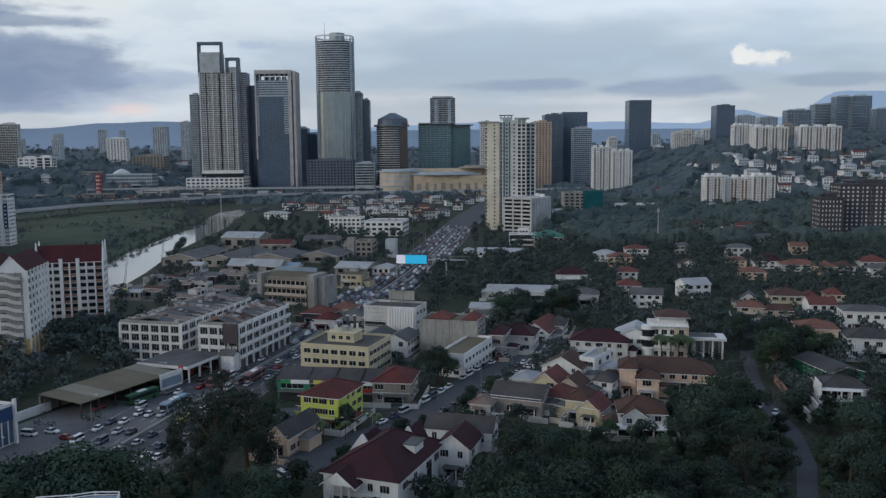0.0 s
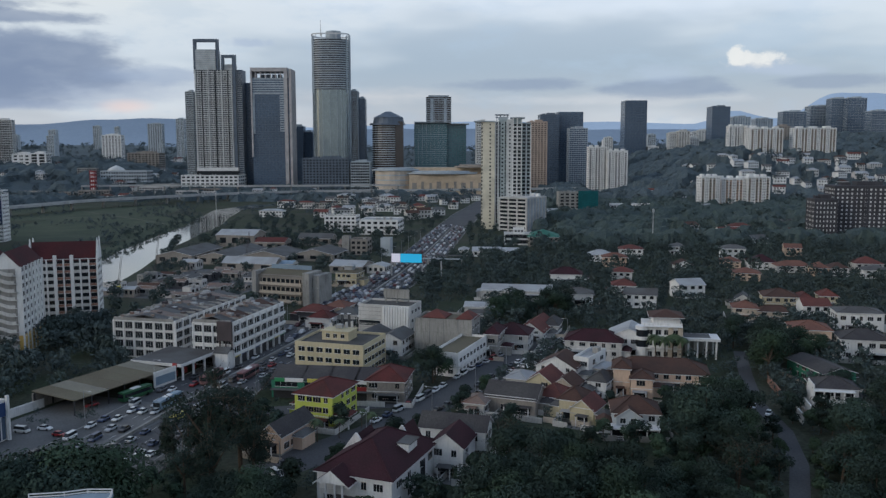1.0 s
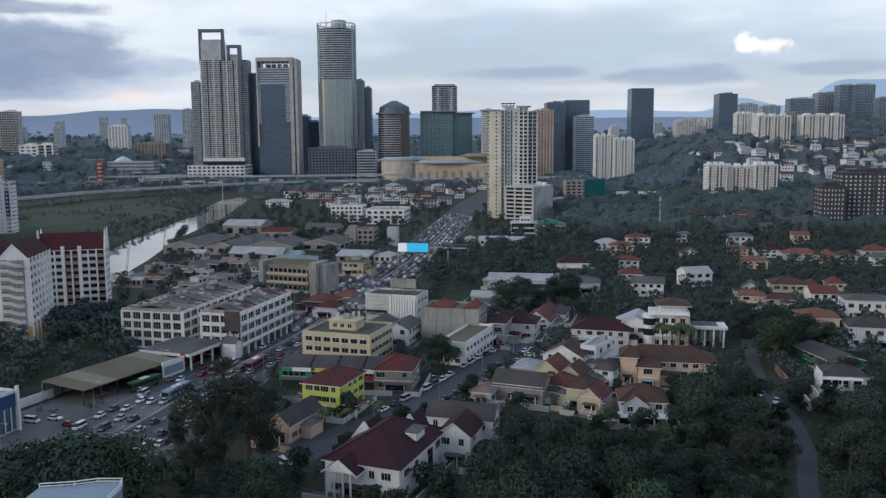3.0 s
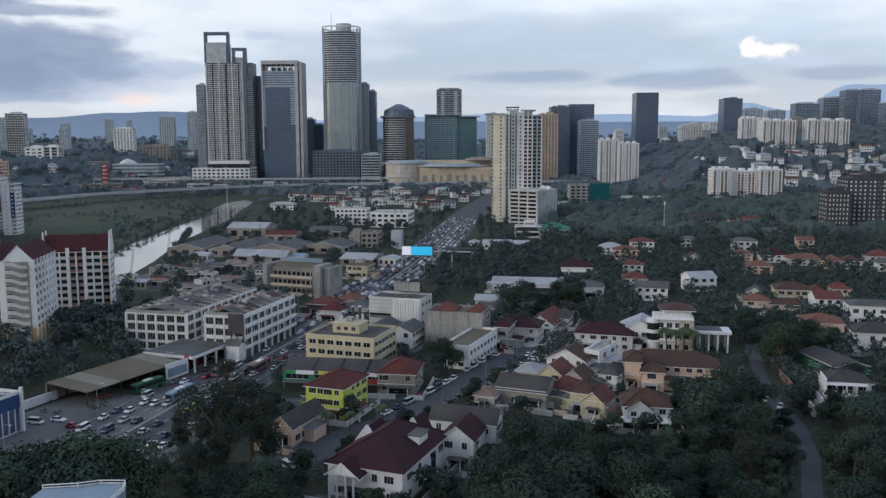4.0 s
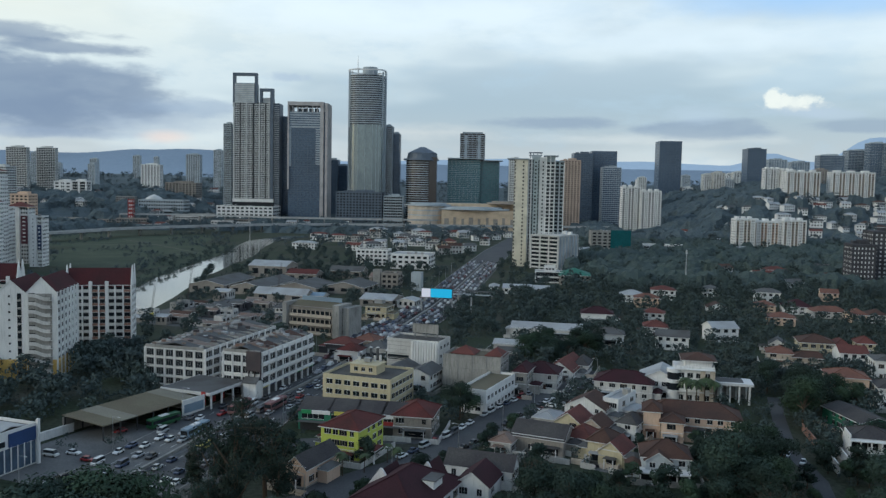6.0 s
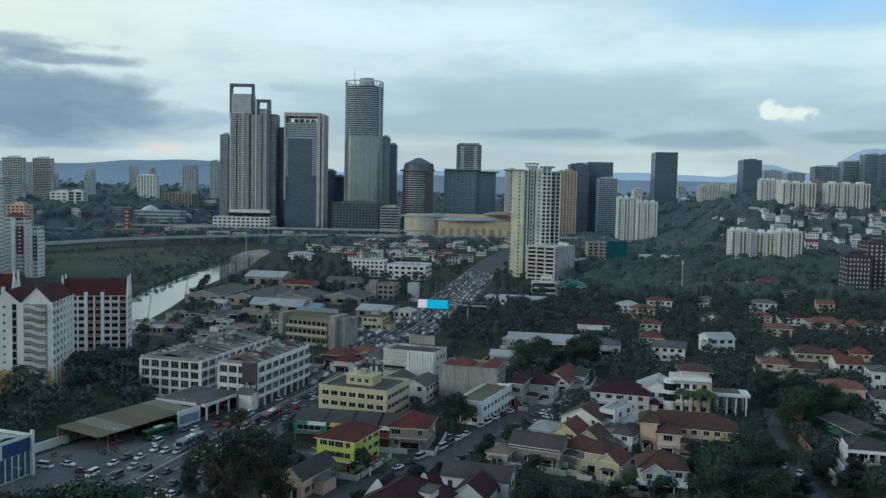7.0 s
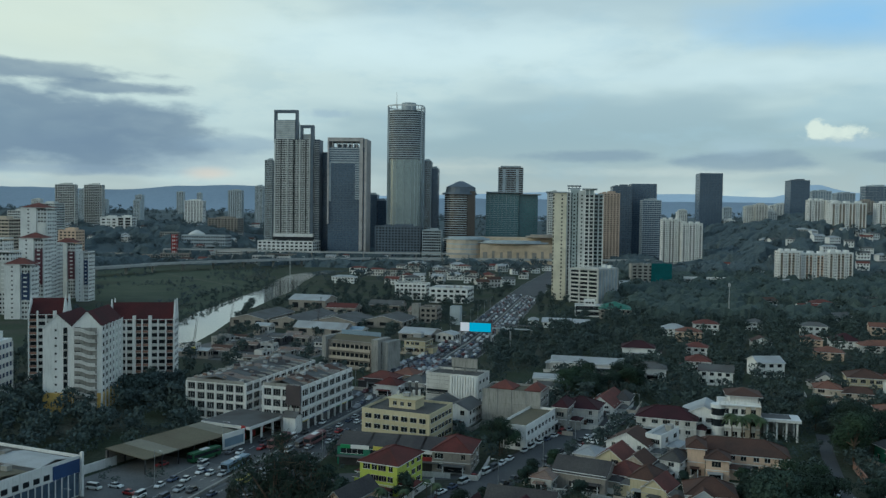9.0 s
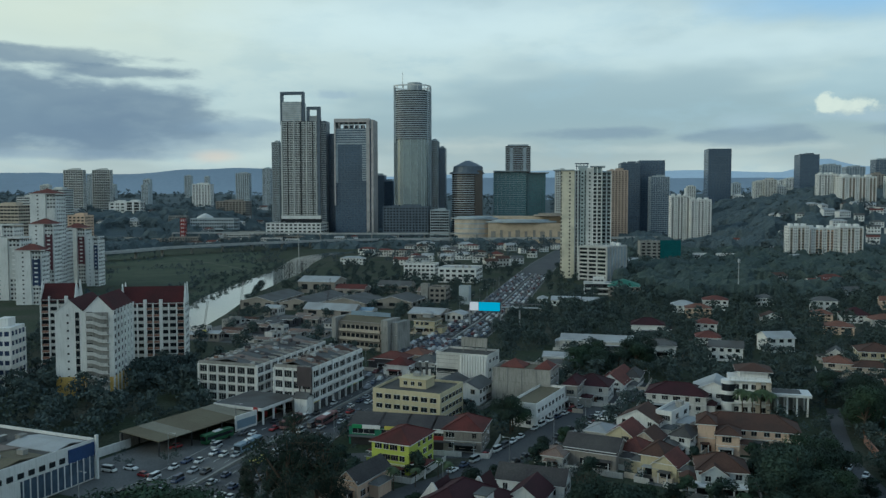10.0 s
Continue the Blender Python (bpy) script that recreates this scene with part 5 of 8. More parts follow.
def arched_slab(x, y, yaw, w, d, h, floors, cols, label):
    """Apartment slab: white piers, recessed balconies with parapets, steep red roof between pointed end walls."""
    t = thing("apartment_block", x, y, yaw, label, "apartment block", "red-roofed apartments", 0)
    footprint(x, y, w, d, yaw)
    st = h / floors
    bm = bmesh.new()
    addbox(bm, 0, 0.6, -3, w - 0.4, d - 1.2, h + 3)
    part("wall", bm, OFFWHITE, t)
    bay = w / cols
    # dark sheet hung before the set-back wall as the balcony's shade
    bm = bmesh.new()
    addbox(bm, 0, 0, 0, bay * 0.8, 0.12, st * 0.66)
    opening = meshed("opening", bm, GLASS)
    bm = bmesh.new()
    addbox(bm, 0, 0, 0, bay * 0.86, 0.16, 1.0)
    addbox(bm, 0, -0.03, 1.0, bay * 0.86, 0.24, 0.1)
    rail = meshed("balcony_wall", bm, OFFWHITE)
    bm = bmesh.new()
    addbox(bm, 0, 0, 0, bay * 0.86, 0.16, 0.95)
    rail2 = meshed("balcony_wall", bm, BROWNPARAPET)
    for r in range(floors):
        for c in range(cols):
            px = -w / 2 + bay * (c + 0.5)
            piece("opening", opening, t, px, -d / 2 + 0.06, r * st + 1.0)
            piece("balcony_wall", rail2 if c in (0, 3, 4, 7) else rail, t, px, -d / 2 - 0.55, r * st)
    for c in range(cols + 1):
        bm = bmesh.new()
        wide = 1.3 if c in (3, 5) else 0.55
        addbox(bm, -w / 2 + bay * c, -d / 2 - 0.25, -3, wide, 1.0, h + 3 + (1.6 if c in (1, 3, 5) else 0))
        part("pier", bm, WHITE, t)
    for r in range(floors + 1):
        bm = bmesh.new()
        addbox(bm, 0, -d / 2 - 0.2, r * st - 0.15, w, 0.9, 0.2)
        part("floor_edge", bm, OFFWHITE, t)
    bm = bmesh.new()
    gable_roof(bm, w - 1.2, d, h, 6.6, 0.5, axis="x")
    part("roof", bm, (ROOFREDDARK, ROOFREDDARK), t)
    for s in (-1, 1):
        bm = bmesh.new()
        loft(bm, [[(s * w / 2 - 0.2, -d / 2 - 0.6, -3), (s * w / 2 + 0.2, -d / 2 - 0.6, -3), (s * w / 2 + 0.2, d / 2, -3), (s * w / 2 - 0.2, d / 2, -3)],
                  [(s * w / 2 - 0.2, -d / 2 - 0.6, h + 1), (s * w / 2 + 0.2, -d / 2 - 0.6, h + 1), (s * w / 2 + 0.2, d / 2, h + 1), (s * w / 2 - 0.2, d / 2, h + 1)]])
        for yy in (-d / 4, d / 4):
            vs = [bm.verts.new((s * w / 2 + o, yy + p, q)) for o in (-0.2, 0.2) for p, q in ((-d / 4 - 0.3, h + 1), (d / 4, h + 1), (0, h + 8.2))]
            bm.faces.new(vs[:3])
            bm.faces.new(vs[3:][::-1])
            for i in range(3):
                bm.faces.new((vs[i], vs[(i + 1) % 3], vs[3 + (i + 1) % 3], vs[3 + i]))
        bmesh.ops.recalc_face_normals(bm, faces=bm.faces[:])
        part("end_wall", bm, WHITE, t)
    windows_on(t, "R", w + 0.4, d, 0, floors, st, 3, 1.6, 1.5, 0.9)
    return t


arched_slab(-154.2, 347, 14, 25.5, 12, 28, 10, 8, "white apartment block with arched balconies and a red roof")
arched_slab(-199, 352, 14, 14, 12, 28.5, 10, 4, "beige apartment wing with arched balconies and a red roof")


def stair_block(x, y, yaw, w, d, h, peak, stairs, label):
    """Gabled end block with a curving open stair or small windows."""
    t = thing("apartment_block", x, y, yaw, label, "apartment block", "red-roofed apartments", 0)
    footprint(x, y, w, d, yaw)
    bm = bmesh.new()
    addbox(bm, 0, 0, -3, w, d, h + 3)
    part("wall", bm, WHITE, t)
    bm = bmesh.new()
    addbox(bm, 0, 0, -2, w + 0.12, d + 0.12, 9.2)
    part("ochre_base", bm, OCHRE, t, "ochre painted base")
    for end in (-1, 1):
        bm = bmesh.new()
        gable_wall(bm, w, h, peak - 0.3, d / 2, ends=(end,))
        part("gable", bm, WHITE, t)
    bm = bmesh.new()
    gable_roof(bm, w, d, h, peak, 0.25)
    part("roof", bm, (ROOFREDDARK, WHITE), t)
    n = 11
    st = h / n
    if stairs:
        bm = bmesh.new()
        addbox(bm, -w * 0.05, -d / 2 - 0.02, 0.3, w * 0.8, 0.1, h - 1)
        part("stairwell", bm, CONCRETE, t)
        for r in range(n):
            # dark pane on the wall as the shade within the open stair
            bm = bmesh.new()
            addbox(bm, -w * 0.33, -d / 2 - 0.1, r * st + 1.3, 1.9, 0.12, 1.1)
            part("stair_opening", bm, GLASS, t)
            bm = bmesh.new()
            secs = []
            for k in range(9):
                u = k / 8
                px = -w * 0.43 + u * w * 0.74
                pz = r * st + 1.0 - 1.3 * sstep((u - 0.2) / 0.6)
                secs.append([(px, -d / 2 - 1.15, pz), (px, -d / 2 - 0.95, pz), (px, -d / 2 - 0.95, pz + 1.25), (px, -d / 2 - 1.15, pz + 1.25)])
            loft(bm, secs)
            bmesh.ops.recalc_face_normals(bm, faces=bm.faces[:])
            part("stair_parapet", bm, OFFWHITE, t)
            bm = bmesh.new()
            addbox(bm, w * 0.27, -d / 2 - 0.55, r * st - 0.3, 2.2, 1.1, 0.18)
            part("landing", bm, OFFWHITE, t)
    else:
        windows_on(t, "F", w, d, 0, n, st, 1, 0.7, 0.7, 1.3, cx=-0.6, bars=0)
        bm = bmesh.new()
        addbox(bm, w * 0.27, -d / 2 - 0.03, 0.5, 1.5, 0.12, h - 1)
        part("vent_shaft", bm, BROWNGREY, t)
        windows_on(t, "F", w, d, 0, n, st, 1, 1.3, 2.2, 0.5, cx=w * 0.27, cy=-0.08, bars=0)
    windows_on(t, "R", w, d, 0, n, st, 6, 1.7, 1.5, 0.9)
    for c in range(7):
        bm = bmesh.new()
        addbox(bm, w / 2 + 0.2, -d / 2 + d * c / 6, 0, 0.5, 0.5, h)
        part("pier", bm, WHITE, t)
    return t


stair_block(-163.9, 303.3, 10, 10.3, 26, 31, 4.6, False, "white gabled apartment block with small windows and ochre base")
stair_block(-153.3, 304.2, 10, 9.9, 26, 31.6, 5.2, True, "white gabled apartment block with curving open stairs")

# ---------- blue and white apartment cluster ----------


def point_block(x, y, w, d, yaw, h, panel, label, roof=True):
    t = thing("apartment_block", x, y, yaw, label, "apartment block", "white point blocks", 0)
    footprint(x, y, w, d, yaw)
    floors = max(6, int(h / 3.0))
    st = h / floors
    bm = bmesh.new()
    addbox(bm, -w * 0.2, 0, -2, w * 0.6, d, h + 2)
    part("wall", bm, WHITE, t)
    bm = bmesh.new()
    addbox(bm, w * 0.3, 0.6, -2, w * 0.4, d - 1.2, h * 0.97 + 2)
    part("window_bay", bm, WHITE, t)
    bm = bmesh.new()
    addbox(bm, w * 0.3, -d / 2 + 0.45, h * 0.35, w * 0.3, 0.5, h * 0.5)
    part("colour_panel", bm, panel, t)
    bm = bmesh.new()
    window_field(bm, "F", w * 0.4, d - 1.2, 0, floors, st, 3, 0.5, st * 0.45, 0.35, cx=w * 0.3, cy=0.6)
    window_field(bm, "F", w * 0.6, d, 0, floors, st, 1, 0.12, st * 0.3, cx=-w * 0.2)
    window_field(bm, "R", w, d - 1.2, 0, floors, st, 5, 0.4, st * 0.45, cy=0.6)
    tagged(part("window_field", bm, GLASS, t), kind="stuff")
    bm = bmesh.new()
    addbox(bm, 0, 0, 0, w * 0.12, 0.9, 1.0)
    me = meshed("balcony", bm, WHITE)
    for r in range(floors):
        piece("balcony", me, t, w * 0.3, -d / 2 + 0.1, r * st)
    if roof:
        bm = bmesh.new()
        hip_roof(bm, w, d, h + 0.3, 4.0, 0.5)
        part("roof", bm, (ROOFRED, SLABWHITE), t)
    else:
        flat_top(t, w, d, h, WHITE, DECK)
    return t


for px, py, pw, pd, ph, panel, rf in ((-331, 549.5, 17.3, 14, 37, BLUEPANEL, True), (-355.8, 609, 17.7, 16, 53, MAROONPANEL, True), (-377, 650, 20.2, 20, 76, WHITE, True),
                                      (-375.4, 692.5, 17.5, 16, 47, MAROONPANEL, True), (-349.2, 671.3, 9.7, 16, 40, BLUEPANEL, False), (-375.7, 668, 10.7, 16, 47, TOWERLIGHT, False),
                                      (-362.4, 575, 21.7, 20, 44, TOWERLIGHT, False), (-390, 612, 20, 18, 52, BLUEPANEL, False)):
    point_block(px, py, pw, pd, 8, ph, panel, "white apartment block with coloured panels and a red roof" if rf else "white apartment block with a flat roof", rf)
rb = tower(-196, 305, 10, 12, 8, 22, "white round-fronted apartment block with blue bands", "band", WHITE, BLUEPANEL, 3.2, 4, 4, 0.5)

# ---------- shop rows ----------


def shop_row(x, y, w, d, yaw, h, storeys, bays, label, roof, front_cols, wall, arches=False):
    """A row of shophouses: end wall towards the viewer, the shop fronts along the right side, low pitched sheet roofs bay by bay."""
    t = thing("shop_row", x, y, yaw, label, "shophouses", "shop rows", 0)
    footprint(x, y, w, d, yaw)
    st = h / storeys
    bm = bmesh.new()
    addbox(bm, 0, 0, -1, w, d, h + 1)
    part("wall", bm, wall, t)
    bm = bmesh.new()
    for s in (-1, 1):
        addbox(bm, s * (w / 2 - 0.12), 0, h, 0.3, d, 0.55)
        addbox(bm, 0, s * (d / 2 - 0.12), h, w - 0.6, 0.3, 0.55)
    part("parapet", bm, wall, t)
    bay = d / bays
    for b in range(bays):
        yy = -d / 2 + bay * (b + 0.5)
        bm = bmesh.new()
        gable_roof(bm, w - 0.8, bay - 0.2, h + 0.2, 2.1, 0.0, axis="y", cy=yy)
        part("roof_sheet", bm, (roof[b % len(roof)],) * 2, t)
        bm = bmesh.new()
        addbox(bm, 0, yy - bay / 2, h, w - 0.7, 0.3, 1.15)
        part("fire_wall", bm, CONCRETE, t)
        for _ in range(3):
            bm = bmesh.new()
            ux = RNG.uniform(-0.42, 0.42) * w
            addbox(bm, ux, yy + RNG.uniform(-0.3, 0.3) * bay, h + 0.3 + 2.0 * (1 - abs(ux) / (w / 2)) * 0.9, RNG.uniform(0.8, 1.8), RNG.uniform(0.7, 1.4), RNG.uniform(0.5, 1.2))
            part("roof_unit", bm, RNG.choice((METAL, ROOFPALE, ROOFRUST, SIGNDARK)), t)
        bm = bmesh.new()
        addbox(bm, w / 2 + 0.25, yy - bay / 2, 0, 0.7, 0.45, h + 0.6)
        part("party_pier", bm, WHITE, t)
        if b % 2:
            bm = bmesh.new()
            addbox(bm, w * RNG.uniform(-0.2, 0.2), yy, h + 1.0, 2.0, 1.6, 1.1)
            part("roof_light", bm, ROOFPALE, t)
        bm = bmesh.new()
        addbox(bm, w / 2 + 0.5, yy, st * 0.86, 0.18, bay * 0.8, 0.9)
        part("shop_sign", bm, RNG.choice((SIGNRED, SIGNGREEN, SIGNYELLOW, SIGNBLUE, SLABWHITE, SIGNDARK)), t, "coloured shop sign board")
        bm = bmesh.new()
        addbox(bm, w / 2 + 0.02, yy, 0.1, 0.12, bay * 0.82, st * 0.75)
        part("shop_shutter", bm, DARKMETAL if b % 3 else ROOFGREY, t)
        for r in range(1, storeys):
            bm = bmesh.new()
            addbox(bm, w / 2 + 0.3, yy, r * st - 0.15, 0.9, bay * 0.94, 0.85)
            part("balcony_front", bm, WHITE if r % 2 else wall, t)
    windows_on(t, "R", w, d, st, storeys - 1, st, bays * 2, 2.1, 2.3, 0.5, margin=0.2)
    windows_on(t, "F", w, d, 0, storeys, st, front_cols, 2.7, 2.3, 0.5, bars=2, margin=0.2)
    for r in range(storeys + 1):
        bm = bmesh.new()
        addbox(bm, 0, -d / 2 - 0.15, min(h, r * st) - 0.1, w + 0.1, 0.4, 0.18)
        part("front_ledge", bm, WHITE, t)
    for c in range(front_cols + 1):
        bm = bmesh.new()
        addbox(bm, -w / 2 + w * c / front_cols, -d / 2 - 0.15, 0, 0.35, 0.34, h)
        part("front_pier", bm, WHITE, t)
    return t


shop_row(-96.1, 314.6, 23.7, 54, -13.6, 13.0, 4, 11, "weathered white four-storey shop row with rusty roofs", (ROOFGREY, ROOFRUST, ROOFGREY, ROOFDARK), 6, OFFWHITE)
row2 = shop_row(-70.5, 296.5, 14.5, 40, -14.7, 14.6, 4, 8, "white four-storey shop row with coloured signs along the road", (ROOFGREY, ROOFRUST, ROOFBROWN, ROOFGREY), 4, WHITE)
bm = bmesh.new()
addbox(bm, 5.2, -21.3, 9.0, 5.4, 0.6, 6.6)
for k in (-1, 0, 1):
    addbox(bm, 5.2 + k * 2.2, -20.7, 6.5, 0.25, 0.5, 9.2)
part("billboard", bm, SIGNDARK, row2, "weathered dark billboard")
bm = bmesh.new()
addbox(bm, 5.4, -22.4, -0.5, 4.6, 4.0, 6.5)
ax_ = part("annex", bm, WHITE, row2)
bm = bmesh.new()
gable_roof(bm, 4.6, 4.0, 6.0, 1.4, 0.4, axis="x", cx=5.4, cy=-22.4)
part("annex_roof", bm, (ROOFGREY, ROOFGREY), ax_)

# ---------- office with slanted end walls ----------
off = thing("office_building", -70, 399, -22, "brown-grey office block with ribbon windows and blank end walls", "office building", z=0)
footprint(-70, 399, 32, 18, -22)
bm = bmesh.new()
addbox(bm, -1, 0, -1, 26, 16, 14.6)
part("wall", bm, BROWNGREY, off)
for k, z0 in enumerate((2.2, 6.2, 10.2)):
    bm = bmesh.new()
    addbox(bm, -1, -8.05, z0, 22, 0.2, 1.7)
    part("ribbon_glass", bm, GLASS, off)
    bm = bmesh.new()
    addbox(bm, -1, -8.6, z0 - 1.3, 23, 1.2, 1.2)
    part("sunshade", bm, BEIGE, off)
    for c in range(9):
        bm = bmesh.new()
        addbox(bm, -11.2 + 2.55 * c, -8.2, z0, 0.35, 0.3, 1.7)
        part("mullion", bm, BEIGE, off)
bm = bmesh.new()
gable_roof(bm, 27, 16, 13.4, 2.0, 0.4, axis="x", cx=-1)
part("roof", bm, (ROOFOLIVE, BROWNGREY), off)
for x, w, y, d, h in ((-14.4, 2.2, -1, 19, 15.2), (13.6, 3.4, -4, 12, 15.5), (17.2, 3.2, -1, 12, 14.2)):
    bm = bmesh.new()
    addbox(bm, x, y, -1, w, d, h + 1)
    part("end_tower", bm, CONCRETE, off)
for r in range(4):
    bm = bmesh.new()
    addbox(bm, 15.5, -6.4, r * 3.4 + 1.6, 1.3, 0.4, 1.8)
    part("stair_window", bm, GLASS, off)
bm = bmesh.new()
addbox(bm, 0, 0, 15.5, 22, 0.4, 2.0)
addbox(bm, -8, 0.5, 14, 0.3, 0.3, 2)
addbox(bm, 8, 0.5, 14, 0.3, 0.3, 2)
part("roof_sign", bm, ROOFBLUE, off, "pale blue roof sign seen from behind")

# ---------- near commercial buildings ----------
cb = block(-32.2, 274.1, 23.9, 19.6, -18, 9.6, 3, "cream three-storey building with a stained roof terrace", CREAM, DECK, 7, 6, fill=2.2, wh=1.5, tanks=False)
bm = bmesh.new()
addbox(bm, -1, 1, 9.6, 9.5, 7, 3.0)
addbox(bm, -1, 1, 12.6, 10.3, 7.8, 0.3)
part("penthouse", bm, CREAM, cb)
windows_on(cb, "F", 9.5, 7, 9.6, 1, 3, 3, 1.3, 1.3, 1.0, cx=-1, cy=1)
for px, py, ph in ((-5, 3, 4.6), (2.2, 4, 5.4), (0.4, 3.6, 5.2), (-9, 7, 2.5)):
    bm = bmesh.new()
    addbox(bm, px, py, 9.6, 0.7, 0.7, ph)
    part("chimney", bm, OFFWHITE, cb)
bm = bmesh.new()
addbox(bm, -1, 1.2, 13.2, 2.2, 1.8, 1.2)
part("water_tank", bm, METAL, cb)

wc = block(-18.4, 317.7, 20.8, 12.8, -18, 13.3, 4, "white commercial building with streaked fluted front", OFFWHITE, DECK, 0, 3, tanks=False)
for k in range(10):
    bm = bmesh.new()
    addbox(bm, 0.2 + k * 1.05, -7.2, 0, 0.6, 0.6, 13.8)
    part("flute", bm, WHITE, wc)
bm = bmesh.new()
addbox(bm, 5.0, -6.6, 0, 11.0, 0.6, 13.6)
part("fluted_front", bm, WHITE, wc)
bm = bmesh.new()
addbox(bm, -5.8, -6.44, 6.2, 8.6, 0.2, 1.8)
part("ribbon_window", bm, GLASS, wc)
bm = bmesh.new()
for k in range(9):
    addbox(bm, -5.8, -6.5, 1.0 + k * 1.5 + (3 if k > 3 else 0) * 0.0, 9.0, 0.1, 0.12)
part("panel_joint", bm, CONCRETE, wc)
bm = bmesh.new()
addbox(bm, 1.5, 3.0, 15.2, 10.5, 0.4, 3.4)
for k in (-1, 0, 1):
    addbox(bm, 1.5 + 4.6 * k, 3.6, 13.3, 0.25, 0.8, 5)
addbox(bm, 1.5, 2.76, 18.5, 10.9, 0.2, 0.3)
part("roof_billboard", bm, CONCRETE, wc, "grey back of a roof billboard")
for hx, hy, hw in ((-24, 300, 9), (-15, 296, 9)):
    house(hx, hy, hw, 14, -18, 6.2, "gable", WHITE, ROOFGREY, 2.0, "white shop annex with a grey gable roof", 2)

kb = block(3.5, 298, 20.6, 13.4, -15.6, 11.9, 3, "stained blank concrete building with red tiled roofs", CONCRETE, ROOFOLIVE, 0, 3, tanks=False)
for hx, hw in ((-4.5, 8), (7, 6)):
    bm = bmesh.new()
    hip_roof(bm, hw, 8, 12.4, 2.4, 0.4, cx=hx, cy=1.5)
    part("roof_hip", bm, (ROOFRED, ROOFRED), kb)
bm = bmesh.new()
for k in range(5):
    addbox(bm, -10.3 + 5.15 * k, -6.75, 0, 0.35, 0.3, 12.8)
part("pier", bm, CONCRETE, kb)
wr = block(7.4, 276, 9, 28, -22, 7.0, 2, "white two-storey shop row with balconies and an olive roof", WHITE, ROOFOLIVE, 2, 8, fill=1.7, tanks=False)
for k in range(8):
    bm = bmesh.new()
    addbox(bm, 5.0, -12.2 + 3.5 * k, 3.3, 1.2, 2.8, 0.15)
    addbox(bm, 5.6, -12.2 + 3.5 * k, 3.4, 0.12, 2.8, 0.9)
    part("balcony", bm, WHITE, wr)

# corner shop row with coloured fronts
gs = thing("shop_row", -29, 246, -8, "low shop row with dark roofs and coloured fronts", "shophouses", "shop rows", 0)
footprint(-29, 246, 38, 17, -8)
spans = ((-14.5, 9.0, GREENWALL, ROOFDARK), (-6.0, 8.0, GREENWALL, ROOFDARK), (2.0, 8.0, BROWNGREY, ROOFDARK), (9.0, 6.0, OFFWHITE, ROOFDARK))
for x, w, m, r in spans:
    bm = bmesh.new()
    addbox(bm, x, 0, -0.5, w - 0.02, 16, 6.2)
    part("wall", bm, m, gs)
    bm = bmesh.new()
    gable_roof(bm, w, 16, 5.7, 2.2, 0.35, axis="x", cx=x)
    part("roof", bm, (r, r), gs)
    me = window_mesh(w * 0.75, 1.5, SLABWHITE, GLASS, 3)
    piece("window", me, gs, x, -8.0, 3.4)
    # closed dark sheet in place of the shade inside the shopfront
    bm = bmesh.new()
    addbox(bm, x, -8.1, 0.0, w * 0.85, 0.3, 2.4)
    part("shop_opening", bm, DARKMETAL, gs)
    bm = bmesh.new()
    addbox(bm, x, -9.0, 2.7, w * 0.95, 2.0, 0.15)
    part("awning", bm, ROOFGREY, gs)
for x, w, m in ((-12, 5.5, SLABWHITE), (-5.5, 5.0, SIGNYELLOW), (-16.4, 3.0, SIGNGREEN), (9, 5.4, SLABWHITE), (9, 5.0, SIGNRED)):
    bm = bmesh.new()
    addbox(bm, x, -8.35, 4.9 if m is not SIGNRED else 2.9, w, 0.25, 1.1)
    part("sign_board", bm, m, gs)
corner = house(-14.2, 242, 11, 14, -8, 6.0, "hip", BROWNGREY, ROOFRED2, 3.0, "corner shop with a red hipped roof and dark front", 2, cols=3)

# yellow-green house
yh = house(-30.2, 221.2, 11, 14.8, -19.6, 8.2, "hip", YELLOWGREEN, ROOFRED2, 2.6, "lime-green two-storey house with a maroon hipped roof", 3, cols=4)
for px, py, pw, pd in ((7.5, -4.5, 5.0, 5.0), (-7.5, 1.5, 5.0, 6.0)):
    bm = bmesh.new()
    hip_roof(bm, pw, pd, 3.6, 1.0, 0.35, cx=px, cy=py)
    part("lean_roof", bm, (ROOFRED2, SLABWHITE), yh)
    for sx in (-1, 1):
        bm = bmesh.new()
        addbox(bm, px + sx * (pw / 2 - 0.3), py - pd / 2 + 0.3, -0.5, 0.35, 0.35, 3.9)
        part("porch_post", bm, SLABWHITE, yh)
bm = bmesh.new()
addbox(bm, -7.5, 1.5, -0.5, 4.8, 5.6, 3.8)
part("annex", bm, YELLOWGREEN, yh)

# big white house with a maroon roof
bh = house(-12.6, 173.5, 16.6, 24.4, -21.2, 7.1, "hip", WHITE, ROOFMAROON, 5.0, "large white house with a steep maroon tiled roof", 2, cols=4)
for gx, gy, gw, gd, gz, gr in ((-3.2, -13.4, 7.4, 4.6, 6.5, 2.7), (-6.2, 5.0, 5, 7, 7.2, 3.4), (2.0, 10.5, 5, 6, 7.2, 4.2)):
    bm = bmesh.new()
    gable_roof(bm, gw, gd, gz, gr, 0.3, 0.35, cx=gx, cy=gy)
    part("cross_gable", bm, (ROOFMAROON, SLABWHITE), bh)
    bm = bmesh.new()
    gable_wall(bm, gw, gz, gr - 0.3, gd / 2 + 0.2, cx=gx, cy=gy, ends=(-1,))
    part("pediment", bm, WHITE, bh)
